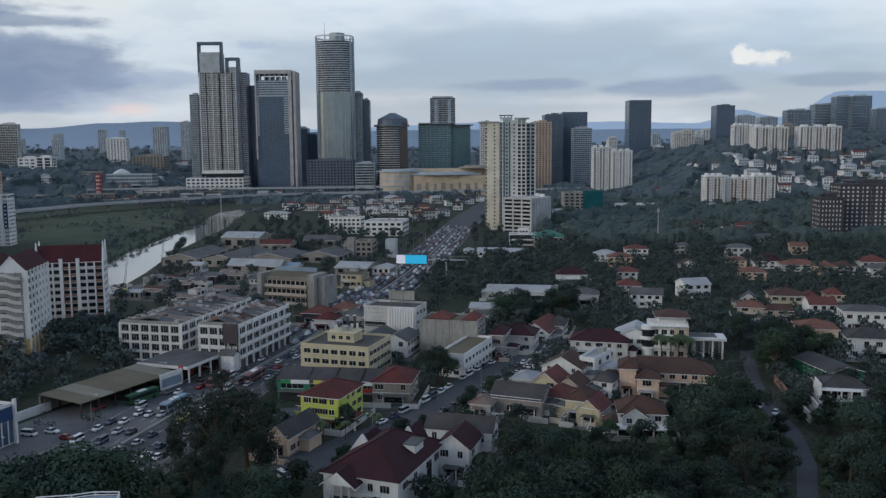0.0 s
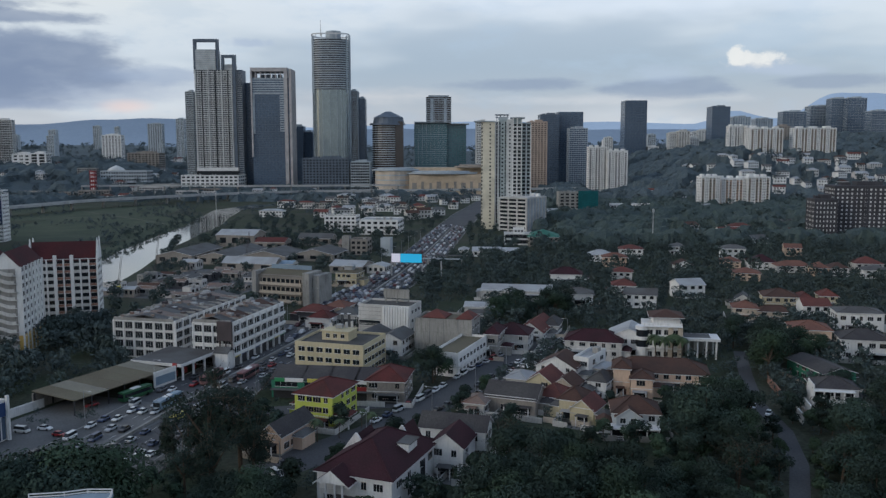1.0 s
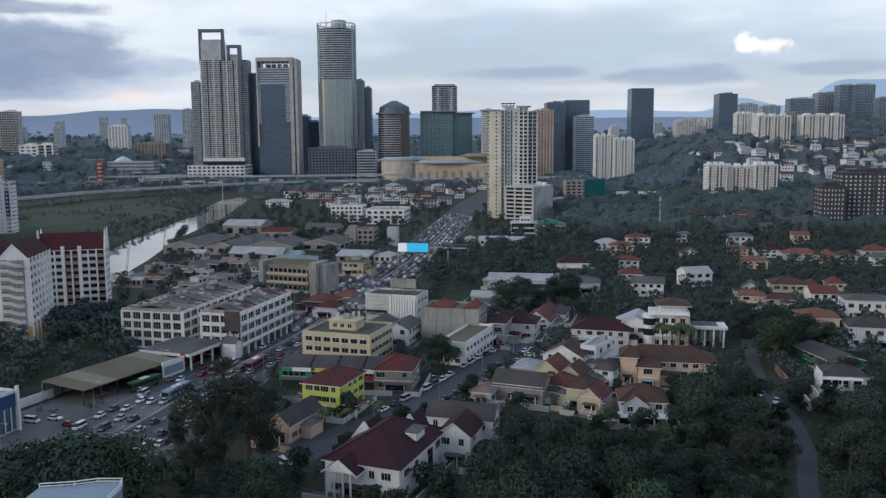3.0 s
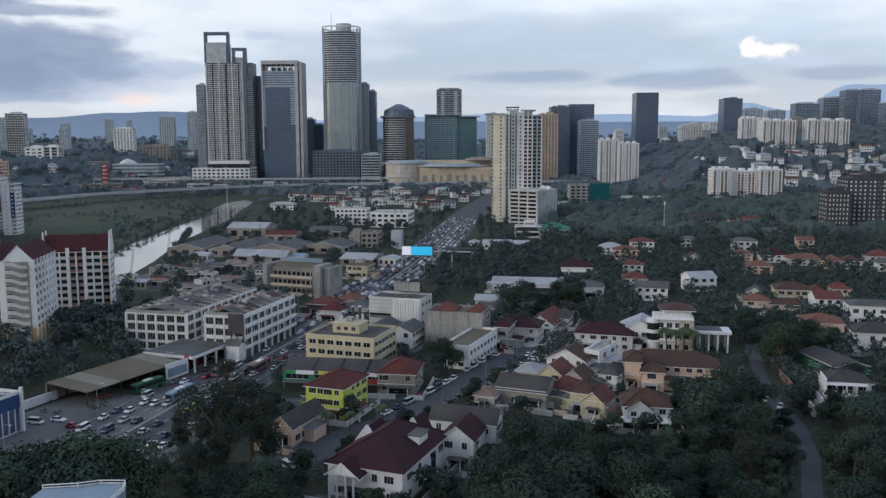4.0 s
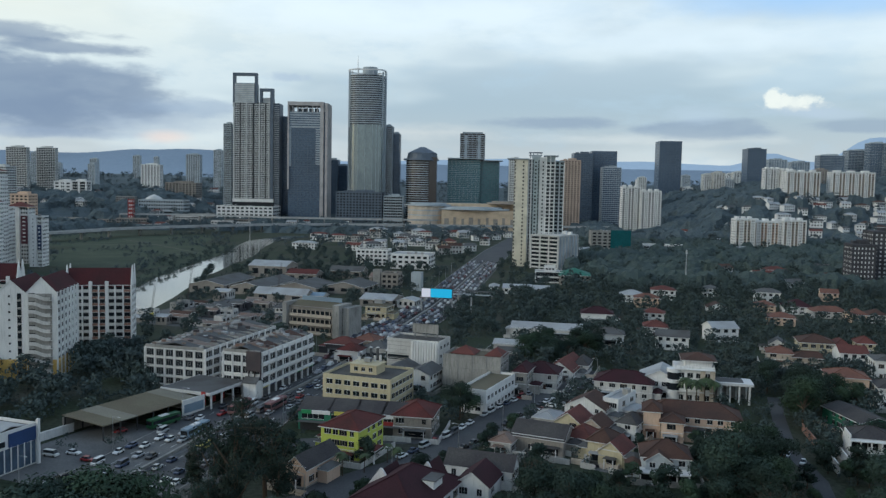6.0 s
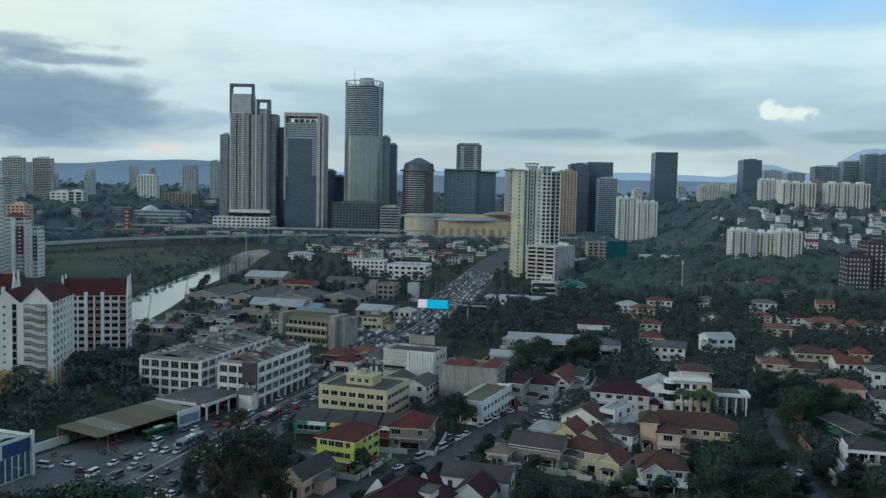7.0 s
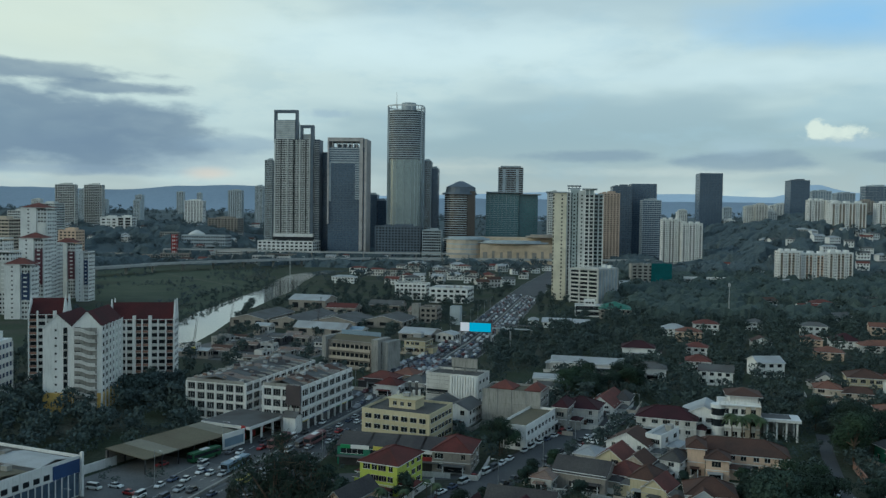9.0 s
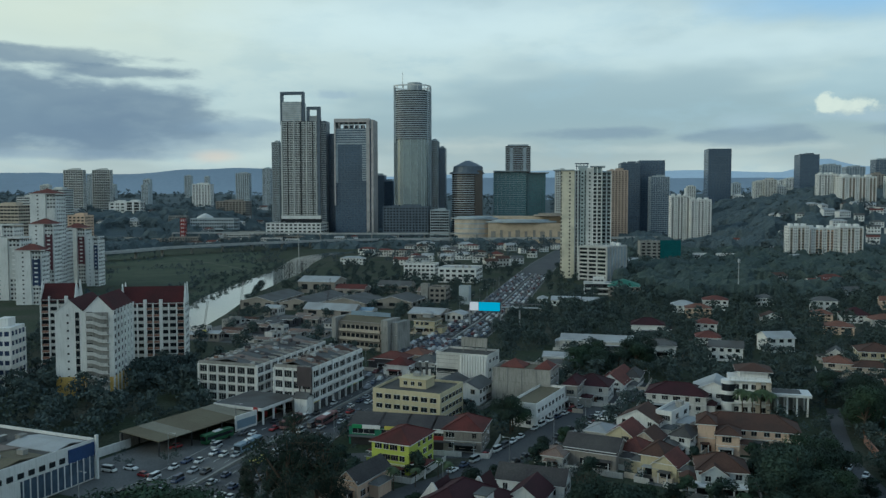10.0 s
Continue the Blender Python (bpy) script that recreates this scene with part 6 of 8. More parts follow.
for gx, gy, gw, gz, gr in ((-6.2, 1.4, 5.8, 7.0, 3.9), (2.0, 7.4, 5.8, 7.0, 4.7)):
    for sd in (-1, 1):
        bm = bmesh.new()
        a, b = Vector((gx + sd * gw / 2, gy, gz)), Vector((gx, gy, gz + gr))
        v = b - a
        bmesh.ops.create_cube(bm, size=1, matrix=Matrix.Translation((a + b) / 2) @ v.to_track_quat("X", "Z").to_matrix().to_4x4() @ Matrix.Diagonal((v.length, 0.45, 0.4, 1)))
        part("gable_coping", bm, SLABWHITE, bh)
for sx in (-6.3, -4.6, -2.6, -0.9):
    bm = bmesh.new()
    bmesh.ops.create_cone(bm, cap_ends=True, segments=12, radius1=0.26, radius2=0.22, depth=6.8, matrix=Matrix.Translation((sx, -15.4, 3.0)))
    part("portico_column", bm, SLABWHITE, bh)
bm = bmesh.new()
addbox(bm, 5.4, 2.5, 7.6, 2.6, 4.6, 2.8)
dorm = part("dormer", bm, WHITE, bh)
bm = bmesh.new()
addbox(bm, 5.6, 2.5, 10.4, 3.2, 5.2, 0.2)
part("dormer_roof", bm, ROOFGREY, dorm)
bm = bmesh.new()
addbox(bm, 8.36, 4.0, 0.8, 0.16, 2.4, 5.2)
part("stair_window", bm, GLASS, bh)

# ---------- filling station canopy, depot shed ----------
fs_ = thing("filling_station", -86, 270, -19.5, "grey flat canopy of a filling station on white posts", "filling station", z=0)
footprint(-86, 270, 20, 20, -19.5)
bm = bmesh.new()
addbox(bm, 0, 0, 4.6, 19.3, 20, 0.9)
cap_ = part("canopy", bm, ROOFPALE2, fs_)
bm = bmesh.new()
addbox(bm, 0, 0, 5.5, 18.6, 19.3, 0.08)
part("canopy_top", bm, ROOFGREY, cap_)
for x in (-8.6, 9.0):
    for y in (-8.5, -3, 3, 8.5):
        bm = bmesh.new()
        addbox(bm, x, y, -0.3, 0.5, 0.5, 4.9)
        part("post", bm, SLABWHITE, fs_)
bm = bmesh.new()
addbox(bm, 7.2, -10.1, 4.2, 1.6, 0.2, 1.6)
part("sign", bm, SIGNRED, fs_, "small red sign panel")
bm = bmesh.new()
addbox(bm, -6.0, 2.0, -0.3, 6.0, 14, 3.4)
part("kiosk", bm, OFFWHITE, fs_)
for y in (-5, 0, 5):
    bm = bmesh.new()
    addbox(bm, 3.5, y, 0, 0.8, 1.4, 1.7)
    part("pump", bm, SIGNRED, fs_)

ds = thing("depot_shed", -98.5, 243, -25, "long open bus depot with an olive sheet roof", "shed", z=0)
footprint(-98.5, 243, 18, 38, -25)
for k in range(6):
    bm = bmesh.new()
    y0 = -18.5 + 37 * (k + 0.5) / 6
    loft(bm, [[(-8.2, y0 - 3.05, 5.1), (-8.2, y0 + 3.05, 5.1), (-8.2, y0 + 3.05, 5.3), (-8.2, y0 - 3.05, 5.3)],
              [(8.2, y0 - 3.05, 4.3), (8.2, y0 + 3.05, 4.3), (8.2, y0 + 3.05, 4.5), (8.2, y0 - 3.05, 4.5)]])
    bmesh.ops.recalc_face_normals(bm, faces=bm.faces[:])
    part("roof_sheet", bm, ROOFOLIVE if k % 4 != 1 else ROOFOLIVE2, ds)
for k in range(7):
    for x in (-7.6, 7.6):
        bm = bmesh.new()
        addbox(bm, x, -18 + 6 * k, -0.3, 0.3, 0.3, 4.9)
        part("post", bm, DARKMETAL, ds)
bm = bmesh.new()
addbox(bm, -7.9, 0, 0, 0.25, 37, 4.6)
addbox(bm, 0, 18.2, 0, 15.6, 0.25, 4.2)
part("back_wall", bm, BROWNGREY, ds)
bm = bmesh.new()
addbox(bm, 8.6, 15.5, 0.3, 0.4, 9.5, 4.8)
pan = part("end_panel", bm, WHITE, ds, "white end panel with pale blue field")
bm = bmesh.new()
addbox(bm, 8.85, 15.5, 1.0, 0.14, 8.2, 2.6)
part("panel_field", bm, ROOFBLUE, pan)

# ---------- blue and white building with glazed front ----------
bb = block(-129.7, 195.9, 35.8, 30.6, -18, 9.6, 3, "white and blue office building with a dark glazed front", WHITE, DECK, 0, 0, tanks=True)
bm = bmesh.new()
addbox(bm, 18.0, 3.5, 0.5, 0.3, 22, 5.6)
part("glazed_front", bm, GLASSBLUE, bb)
for k in range(12):
    bm = bmesh.new()
    addbox(bm, 18.2, -7 + 2.0 * k, 0.3, 0.25, 0.25, 6.2)
    part("mullion", bm, SLABWHITE, bb)
bm = bmesh.new()
addbox(bm, 18.05, 11, 6.3, 0.5, 9, 3.4)
part("blue_fascia", bm, SIGNBLUE, bb)
for k in range(9):
    bm = bmesh.new()
    addbox(bm, 18.0, -13.4 + 3.0 * k, 6.9, 0.3, 1.6, 1.3)
    part("clerestory", bm, GLASS, bb)
bm = bmesh.new()
addbox(bm, 18.6, 15.0, -0.3, 0.7, 0.7, 11.8)
part("corner_pylon", bm, WHITE, bb)
for rx, ry, rw, rd, m in ((-2, -4, 14, 14, ROOFRUST), (10, -6, 12, 14, ROOFOLIVE), (8, 9, 16, 10, ROOFPALE)):
    bm = bmesh.new()
    gable_roof(bm, rw, rd, 9.9, 0.9, 0.2, axis="x", cx=rx, cy=ry)
    part("roof_sheet", bm, (m, m), bb)

# ---------- lit screen on a gantry over the highway ----------
led = thing("screen_gantry", -18.0, 478, -10, "lit advertising screen on a steel gantry over the highway", "billboard", z=0)
bm = bmesh.new()
addbox(bm, 0, 0.4, 7.6, 18.2, 0.8, 5.8)
case = part("screen_case", bm, DARKMETAL, led)
bm = bmesh.new()
addbox(bm, 2.6, -0.08, 8.0, 12.4, 0.1, 5.0)
part("screen", bm, SCREEN, case, "glowing blue screen face")
bm = bmesh.new()
addbox(bm, -6.3, -0.08, 8.0, 5.2, 0.1, 5.0)
part("screen", bm, SCREENWHITE, case, "glowing pale screen face")
for x in (-9, 9, 20):
    bm = bmesh.new()
    addbox(bm, x, 0.6, -0.5, 0.8, 0.8, 9.5)
    part("post", bm, METAL, led)
fb = thing("footbridge", -8, 512, -10, "steel footbridge across the highway", "footbridge", z=0)
for z0, h in ((5.6, 0.5), (7.9, 0.2)):
    bm = bmesh.new()
    addbox(bm, 2, 0, z0, 44, 2.8, h)
    part("deck" if h > 0.3 else "roof", bm, TOWERGREY if h > 0.3 else ROOFGREY, fb)
for k in range(23):
    bm = bmesh.new()
    addbox(bm, -20 + 2 * k, -1.35, 6.1, 0.12, 0.1, 1.8)
    part("rail_post", bm, METAL, fb)
for x in (-19, 2, 23):
    bm = bmesh.new()
    addbox(bm, x, 0, -0.5, 1.2, 1.4, 6.2)
    part("pier", bm, CONCRETE, fb)

# ---------- sheds, yard and warehouses by the river ----------
for sx, sy, sw, sd, syaw, sh, m, lab in (
        (-107.5, 550, 29, 34, -12, 5, ROOFGREY, "grey warehouse with a shallow sheet roof"), (-136, 556, 24, 54, -12, 5, ROOFGREY, "long grey warehouse with a sheet roof"),
        (-165, 558, 24, 50, -8, 5.5, ROOFGREY, "warehouse with a rounded grey roof"), (-78, 558, 27, 30, -12, 4.8, ROOFGREY, "grey warehouse with a pale roof edge"),
        (-150, 640, 30, 24, -10, 9, ROOFPALE, "warehouse with a white roof"), (-118, 600, 22, 14, -10, 7.5, ROOFRED2, "shed with a dark red roof"),
        (-112, 505, 34, 12, -14, 5, ROOFPALE, "low shed with a white roof"), (-150, 510, 10, 8, -14, 5, ROOFPALE, "small white store with a pale roof"),
        (-51.5, 498, 20, 20, -15, 4.6, ROOFPALE, "pale open shed beside the car park"), (-35, 494, 11, 12, -15, 4.4, ROOFPALE, "white tent roof beside the highway"),
        (-92, 505, 12, 9, -14, 4.5, ROOFBLUE, "pale blue metal site shed"), (-92, 640, 26, 14, -10, 6, ROOFGREY, "low grey shed with a sheet roof"), (-60, 610, 22, 14, -10, 5, ROOFRUST, "low shed with a rusty roof")):
    house(sx, sy, sw, sd, syaw, sh, "gable", OFFWHITE if sw < 16 else BROWNGREY, m, min(3.2, sw * 0.12), lab, 1, "y" if sd > sw else "x", cols=3, single=False, group="warehouses", category="warehouse")
house(-47.7, 451, 11.8, 12, -15, 6.6, "hip", CREAM, ROOFOLIVE, 1.4, "small cream pavilion-roofed house", 2, cols=4)
bm = bmesh.new()
hip_roof(bm, 5, 5, 10.4, 1.2, 0.6)
addbox(bm, 0, 0, 8, 4.6, 4.6, 2.2)
pv = tagged(new("roof_pavilion", meshed("roof_pavilion", bm, ROOFPALE, SLABWHITE)), "small pavilion with a pale roof on a house", "pavilion")
pv.matrix_basis = pose(-47.7, 451, -0.1, 0, 0, -15)
yard = random.Random(21)
for k in range(40):
    u, v = yard.uniform(-36, 36), yard.uniform(-46, 42)
    cx, cy = -132 + u * 0.97 + v * 0.24, 455 - u * 0.24 + v * 0.97
    if inside_any(cx, cy, 1.5):
        continue
    w, d, h = yard.uniform(4, 15), yard.uniform(3, 7), yard.uniform(2.0, 4.6)
    house(round(cx, 1), round(cy, 1), w, d, yard.choice((-14, -10, 74)), h, yard.choice(("gable", "flat", "gable")), yard.choice((BROWNGREY, OFFWHITE, CONCRETE, BRICKRED)),
          yard.choice((ROOFRUST, ROOFGREY, ROOFPALE, ROOFRUST, ROOFBROWN)), 0.9, yard.choice(("rusty workshop shed in the scrap yard", "patched sheet-roofed shed in the scrap yard")), 1,
          "x" if w > d else "y", single=False, group="yard sheds", category="shed", cols=2)
for cx, cy, ch in ((-160, 470, 26), (-120, 520, 22), (-166, 432, 18)):
    t = thing("crane_boom", cx, cy, 20, "thin steel piling boom in the yard", "crane", z=0)
    bm = bmesh.new()
    for s in (-0.35, 0.35):
        m = Matrix.Translation((s + ch * 0.07, 0, ch / 2)) @ Matrix.Rotation(0.14, 4, "Y")
        bmesh.ops.create_cone(bm, cap_ends=True, segments=5, radius1=0.14, radius2=0.1, depth=ch, matrix=m)
    part("boom", bm, SIGNDARK, t)
    bm = bmesh.new()
    addbox(bm, 0, 0, 0, 3, 4, 2.4)
    part("cab", bm, SIGNYELLOW, t)
# red-roofed stalls between the shop rows and the car park
for hx, hy, hw, hd, rf, wl in ((-52, 352, 13, 10, ROOFRED, BRICKRED), (-43, 362, 10, 10, ROOFORANGE, BEIGE), (-47, 338, 9, 8, ROOFRED2, WHITE), (-37, 345, 10, 8, ROOFGREY, OFFWHITE)):
    house(hx, hy, hw, hd, -16, 4.6, "hip", wl, rf, 2.4, "low eatery with a red roof beside the car park", 1, cols=3)
# entrance posts
for k in range(5):
    t = thing("gate_post", -41 + 3.2 * k, 322 + 5 * (k % 2), -16, "tall pale concrete gate post", "post", "gate posts", 0)
    bm = bmesh.new()
    addbox(bm, 0, 0, -0.3, 0.8, 0.8, 7 + (k % 3))
    part("shaft", bm, PAVING, t)
    bm = bmesh.new()
    addbox(bm, 0, 0, 6.7 + (k % 3), 1.1, 1.1, 0.3)
    part("cap", bm, SLABWHITE, t)

# ---------- walls, ruin and roof near the viewer ----------
for ax, ay, bx, by, h, m in ((102.2, 254, 99.0, 233.4, 2.2, BROWNPARAPET), (99.0, 233.4, 95.8, 213.5, 2.8, WHITE), (104, 236, 99.6, 213.4, 2.8, WHITE), (66, 255, 60, 236, 1.8, OFFWHITE), (-117, 219, -111.5, 232, 2.4, WHITE)):
    ln, a = math.hypot(bx - ax, by - ay), math.atan2(by - ay, bx - ax)
    bm = bmesh.new()
    addbox(bm, 0, 0, -0.5, ln, 0.25, h + 0.5)
    addbox(bm, 0, 0, h, ln, 0.4, 0.12)
    w = tagged(new("garden_wall", meshed("garden_wall", bm, m)), "rendered garden wall beside the road", "wall")
    w.matrix_basis = pose((ax + bx) / 2, (ay + by) / 2, 0, 0, 0, math.degrees(a))
ru = house(110.6, 229.6, 11.5, 9.5, -12, 6.3, label='white columned villa with balconies and a dark roof', wall=WHITE, tiles=ROOFDARK, rise=2.3)
for z0 in (3.0, 6.0):
    bm = bmesh.new()
    addbox(bm, -1.0, -5.9, z0, 11.0, 2.4, 0.25)
    part("balcony_slab", bm, WHITE, ru)
for k in range(5):
    bm = bmesh.new()
    addbox(bm, -6.2 + 2.6 * k, -6.9, -0.4, 0.36, 0.36, 6.6)
    part("column", bm, WHITE, ru)
for k in range(4):
    bm = bmesh.new()
    addbox(bm, -4.9 + 2.6 * k, -4.82, 3.4, 1.5, 0.14, 2.2)
    part("balcony_door", bm, GLASS, ru)
    bm = bmesh.new()
    addbox(bm, -4.9 + 2.6 * k, -6.95, 3.95, 2.3, 0.1, 0.12)
    part("balcony_rail", bm, SLABWHITE, ru)
bm = bmesh.new()
addbox(bm, -6.2, -3.0, -0.4, 0.3, 7.5, 8.2)
part("stair_wall", bm, WHITE, ru)

rt = thing("rooftop", -50, 109.5, -4, "blue-grey flat rooftop with a white pipe railing", "building", z=0)
footprint(-50, 108, 18, 12, -12)
bm = bmesh.new()
addprism(bm, [(-6, -7), (5.4, -7), (5.4, 0.6), (4.6, 3.0), (1.2, 2.8), (-1.5, 1.6), (-6, 0.6)], -1, 24.4)
part("wall", bm, ROOFBLUE, rt)
bm = bmesh.new()
addprism(bm, [(-6.1, -7.1), (5.5, -7.1), (5.5, 0.7), (4.7, 3.1), (1.2, 2.9), (-1.5, 1.7), (-6.1, 0.7)], 24.4, 24.8)
part("roof_deck", bm, ROOFBLUE, rt)
rail_pts = [(-6, 0.6), (-1.5, 1.6), (1.2, 2.8), (4.6, 3.0), (5.4, 0.6), (5.4, -3)]
for (ax, ay), (bx, by) in zip(rail_pts, rail_pts[1:]):
    for z0 in (25.0, 25.4):
        bm = bmesh.new()
        v = Vector((bx - ax, by - ay, 0))
        m = Matrix.Translation(((ax + bx) / 2, (ay + by) / 2, z0)) @ v.to_track_quat("Z", "Y").to_matrix().to_4x4()
        bmesh.ops.create_cone(bm, cap_ends=True, segments=8, radius1=0.09, radius2=0.09, depth=v.length, matrix=m)
        part("pipe", bm, SLABWHITE, rt)
    bm = bmesh.new()
    addbox(bm, ax, ay, 24.7, 0.12, 0.12, 0.75)
    part("pipe_post", bm, SLABWHITE, rt)


def villa():
    """Three-storey white villa: rounded balconies stacked at one corner, roof terrace with a tiled pavilion, flat wing on columns."""
    t = thing("villa", 78, 291, -10, "white three-storey villa with rounded balconies and roof terrace", "villa", "houses", 0)
    footprint(78, 291, 16, 15, -10)
    bm = bmesh.new()
    addbox(bm, 0.5, 0, -0.5, 13, 13, 12.0)
    part("wall", bm, WHITE, t)
    bm = bmesh.new()
    addbox(bm, 2.0, 1, 11.5, 9, 9, 2.6)
    part("top_storey", bm, WHITE, t)
    bm = bmesh.new()
    hip_roof(bm, 10.5, 10.5, 14.2, 2.0, 0.8, cx=2.0, cy=1)
    part("roof", bm, (ROOFBROWN, SLABWHITE), t)
    ring = [(-6.2 + 2.4 * math.cos(i * math.pi / 8), -5.2 + 2.4 * math.sin(i * math.pi / 8)) for i in range(16)]
    for r in range(3):
        bm = bmesh.new()
        addprism(bm, ring, 3.6 * r + 2.9, 3.6 * r + 4.1)
        part("balcony", bm, WHITE, t, "rounded white balcony")
        # drum below each balcony, dark on upper floors to paint its shade
        bm = bmesh.new()
        addprism(bm, [(x * 0.97, y * 0.97) for x, y in ring], 3.6 * r, 3.6 * r + 2.9)
        part("balcony_shade", bm, GLASS if r else WHITE, t)
    for z0 in (3.7, 7.4, 11.3):
        bm = bmesh.new()
        addbox(bm, 0.5, -7.0, z0, 13.4, 1.4, 0.3)
        part("ledge", bm, SLABWHITE, t)
    windows_on(t, "F", 13, 13, 0, 3, 3.8, 4, 1.8, 1.7, 0.9, cx=0.5)
    windows_on(t, "R", 13, 13, 0, 3, 3.8, 3, 1.5, 1.5, 0.9, cx=0.5)
    bm = bmesh.new()
    for x in (3.2, 6.4):
        addbox(bm, x, -6.8, -0.4, 1.6, 0.5, 11.6)
    part("fin_wall", bm, BEIGE, t)
    for x, y, ln in ((0.5, -6.4, 13), (7.0, 0, 13)):
        bm = bmesh.new()
        addbox(bm, x, y, 11.5, ln if y else 0.2, 0.2 if y else ln, 1.0)
        part("parapet", bm, WHITE, t)
    bm = bmesh.new()
    addbox(bm, 13.5, -1, 6.4, 13, 9, 0.9)
    part("canopy_slab", bm, SLABWHITE, t)
    bm = bmesh.new()
    addbox(bm, 12.5, -0.5, 7.3, 9, 6.5, 0.12)
    part("canopy_deck", bm, ROOFGREY, t)
    for x in (9.5, 12.5, 15.5, 18.8):
        for y in (-4.6, 2.6):
            bm = bmesh.new()
            addbox(bm, x, y, -0.4, 0.6, 0.6, 6.8)
            part("column", bm, WHITE, t)
    bm = bmesh.new()
    addbox(bm, 13, 4.4, -0.4, 12, 0.3, 6.4)
    part("back_wall", bm, CONCRETE, t)


villa()
# ---------- high-rises on the far side of the valley ----------
tower(-339.8, 1545.0, 24.2, 30, 0.0, 191.1, "dark blue glass office tower beside the framed residential tower", style="glass", glass=GLASSBLUE, crown=False)
tower(-447.8, 1552.0, 13.2, 24, 0.0, 175.7, "slim grey residential tower behind the framed tower", style="band", wall=TOWERGREY)
tower(-272.7, 1665.0, 23.0, 30, 0.0, 117.1, "dark low office tower between the skyscrapers", style="glass", glass=GLASSBLUE)
tower(-253.7, 1675.0, 18.7, 30, 0.0, 106.3, "dark office block beside the round tower", style="glass", glass=GLASSBLUE)
tower(-151.1, 1535.0, 17.0, 30, 0.0, 175.2, "grey office tower with vertical fins beside the round tower", style="band", wall=TOWERGREY, glass=GLASSBROWN, slab=0.25)
tower(-138.2, 1552.0, 14.2, 34, 0.0, 163.2, "narrow blue-grey office tower", style="glass", glass=GLASSBLUE)
tower(-191.1, 1460.0, 78.7, 40, 0.0, 57.0, "dark podium block below the round tower", style="punched", wall=TOWERDARK, cols_f=14, storey=4.5)
tower(-131.2, 1447.0, 31.5, 34, 0.0, 51.0, "low grey podium building with white bands", style="band", wall=TOWERGREY, storey=4.5)
tower(-13.1, 1580.0, 60.0, 40, 0.0, 120.1, "teal glass office block with a projecting roof", style="glass", glass=GLASSTEAL, wall=TOWERGREY, crown=False)
tower(34.5, 1583.0, 35.3, 36, -0.0, 117.8, "teal glass office block, lower wing", style="glass", glass=GLASSTEAL, wall=TOWERDARK, crown=False)
tower(77.8, 1512.0, 19.9, 24, -0.0, 120.5, "pale grey office tower behind the apartment tower", style="punched", wall=TOWERLIGHT, cols_f=6, storey=4)
tower(170.4, 1465.0, 32.7, 30, -0.0, 118.3, "tan and brown hotel tower", style="punched", wall=HOTEL, cols_f=6, glass=GLASSBROWN)
tower(205.9, 1580.0, 35.1, 40, -0.0, 134.9, "blue-grey office tower with a sloped crown", style="glass", glass=GLASSBLUE, wall=TOWERDARK)
tower(247.1, 1600.0, 46.0, 40, -0.0, 141.6, "tall blue-grey glass office tower", style="glass", glass=GLASSBLUE, wall=TOWERDARK, crown=False)
tower(248.9, 1515.0, 31.8, 30, -0.0, 108.5, "blue banded office block", style="band", glass=GLASSBLUE, wall=TOWERGREY)
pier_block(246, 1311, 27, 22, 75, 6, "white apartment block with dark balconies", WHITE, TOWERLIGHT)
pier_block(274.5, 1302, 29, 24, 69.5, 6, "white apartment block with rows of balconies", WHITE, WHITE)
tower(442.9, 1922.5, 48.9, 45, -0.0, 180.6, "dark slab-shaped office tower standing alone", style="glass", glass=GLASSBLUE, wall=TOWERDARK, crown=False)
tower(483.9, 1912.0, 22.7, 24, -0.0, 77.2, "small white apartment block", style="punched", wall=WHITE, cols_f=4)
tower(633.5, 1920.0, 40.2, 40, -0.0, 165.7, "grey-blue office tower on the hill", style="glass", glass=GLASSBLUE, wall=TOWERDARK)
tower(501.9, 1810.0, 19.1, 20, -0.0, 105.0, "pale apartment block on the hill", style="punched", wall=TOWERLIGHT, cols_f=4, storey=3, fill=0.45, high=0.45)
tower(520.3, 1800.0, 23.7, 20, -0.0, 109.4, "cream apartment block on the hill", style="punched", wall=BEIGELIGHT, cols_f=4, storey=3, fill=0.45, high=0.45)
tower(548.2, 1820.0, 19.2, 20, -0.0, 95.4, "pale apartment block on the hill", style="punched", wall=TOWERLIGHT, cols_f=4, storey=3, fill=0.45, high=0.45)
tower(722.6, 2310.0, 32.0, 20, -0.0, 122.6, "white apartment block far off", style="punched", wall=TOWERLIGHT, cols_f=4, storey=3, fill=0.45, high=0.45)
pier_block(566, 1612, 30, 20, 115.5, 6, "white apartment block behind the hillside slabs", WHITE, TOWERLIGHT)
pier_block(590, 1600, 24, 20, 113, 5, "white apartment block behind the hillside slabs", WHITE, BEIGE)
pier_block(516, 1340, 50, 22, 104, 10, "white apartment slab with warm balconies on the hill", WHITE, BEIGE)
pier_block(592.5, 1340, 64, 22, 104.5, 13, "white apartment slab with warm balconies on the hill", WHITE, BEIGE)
tower(674.5, 1660.0, 23.0, 20, -0.0, 115.9, "brown-grey apartment block behind the slabs", style="punched", wall=BROWNGREY, cols_f=4, storey=3, fill=0.45, high=0.45)
tower(751.1, 2115.0, 44.5, 30, -0.0, 150.6, "grey office cluster with rounded roofs", style="punched", glass=GLASSBLUE, wall=TOWERGREY, cols_f=7)
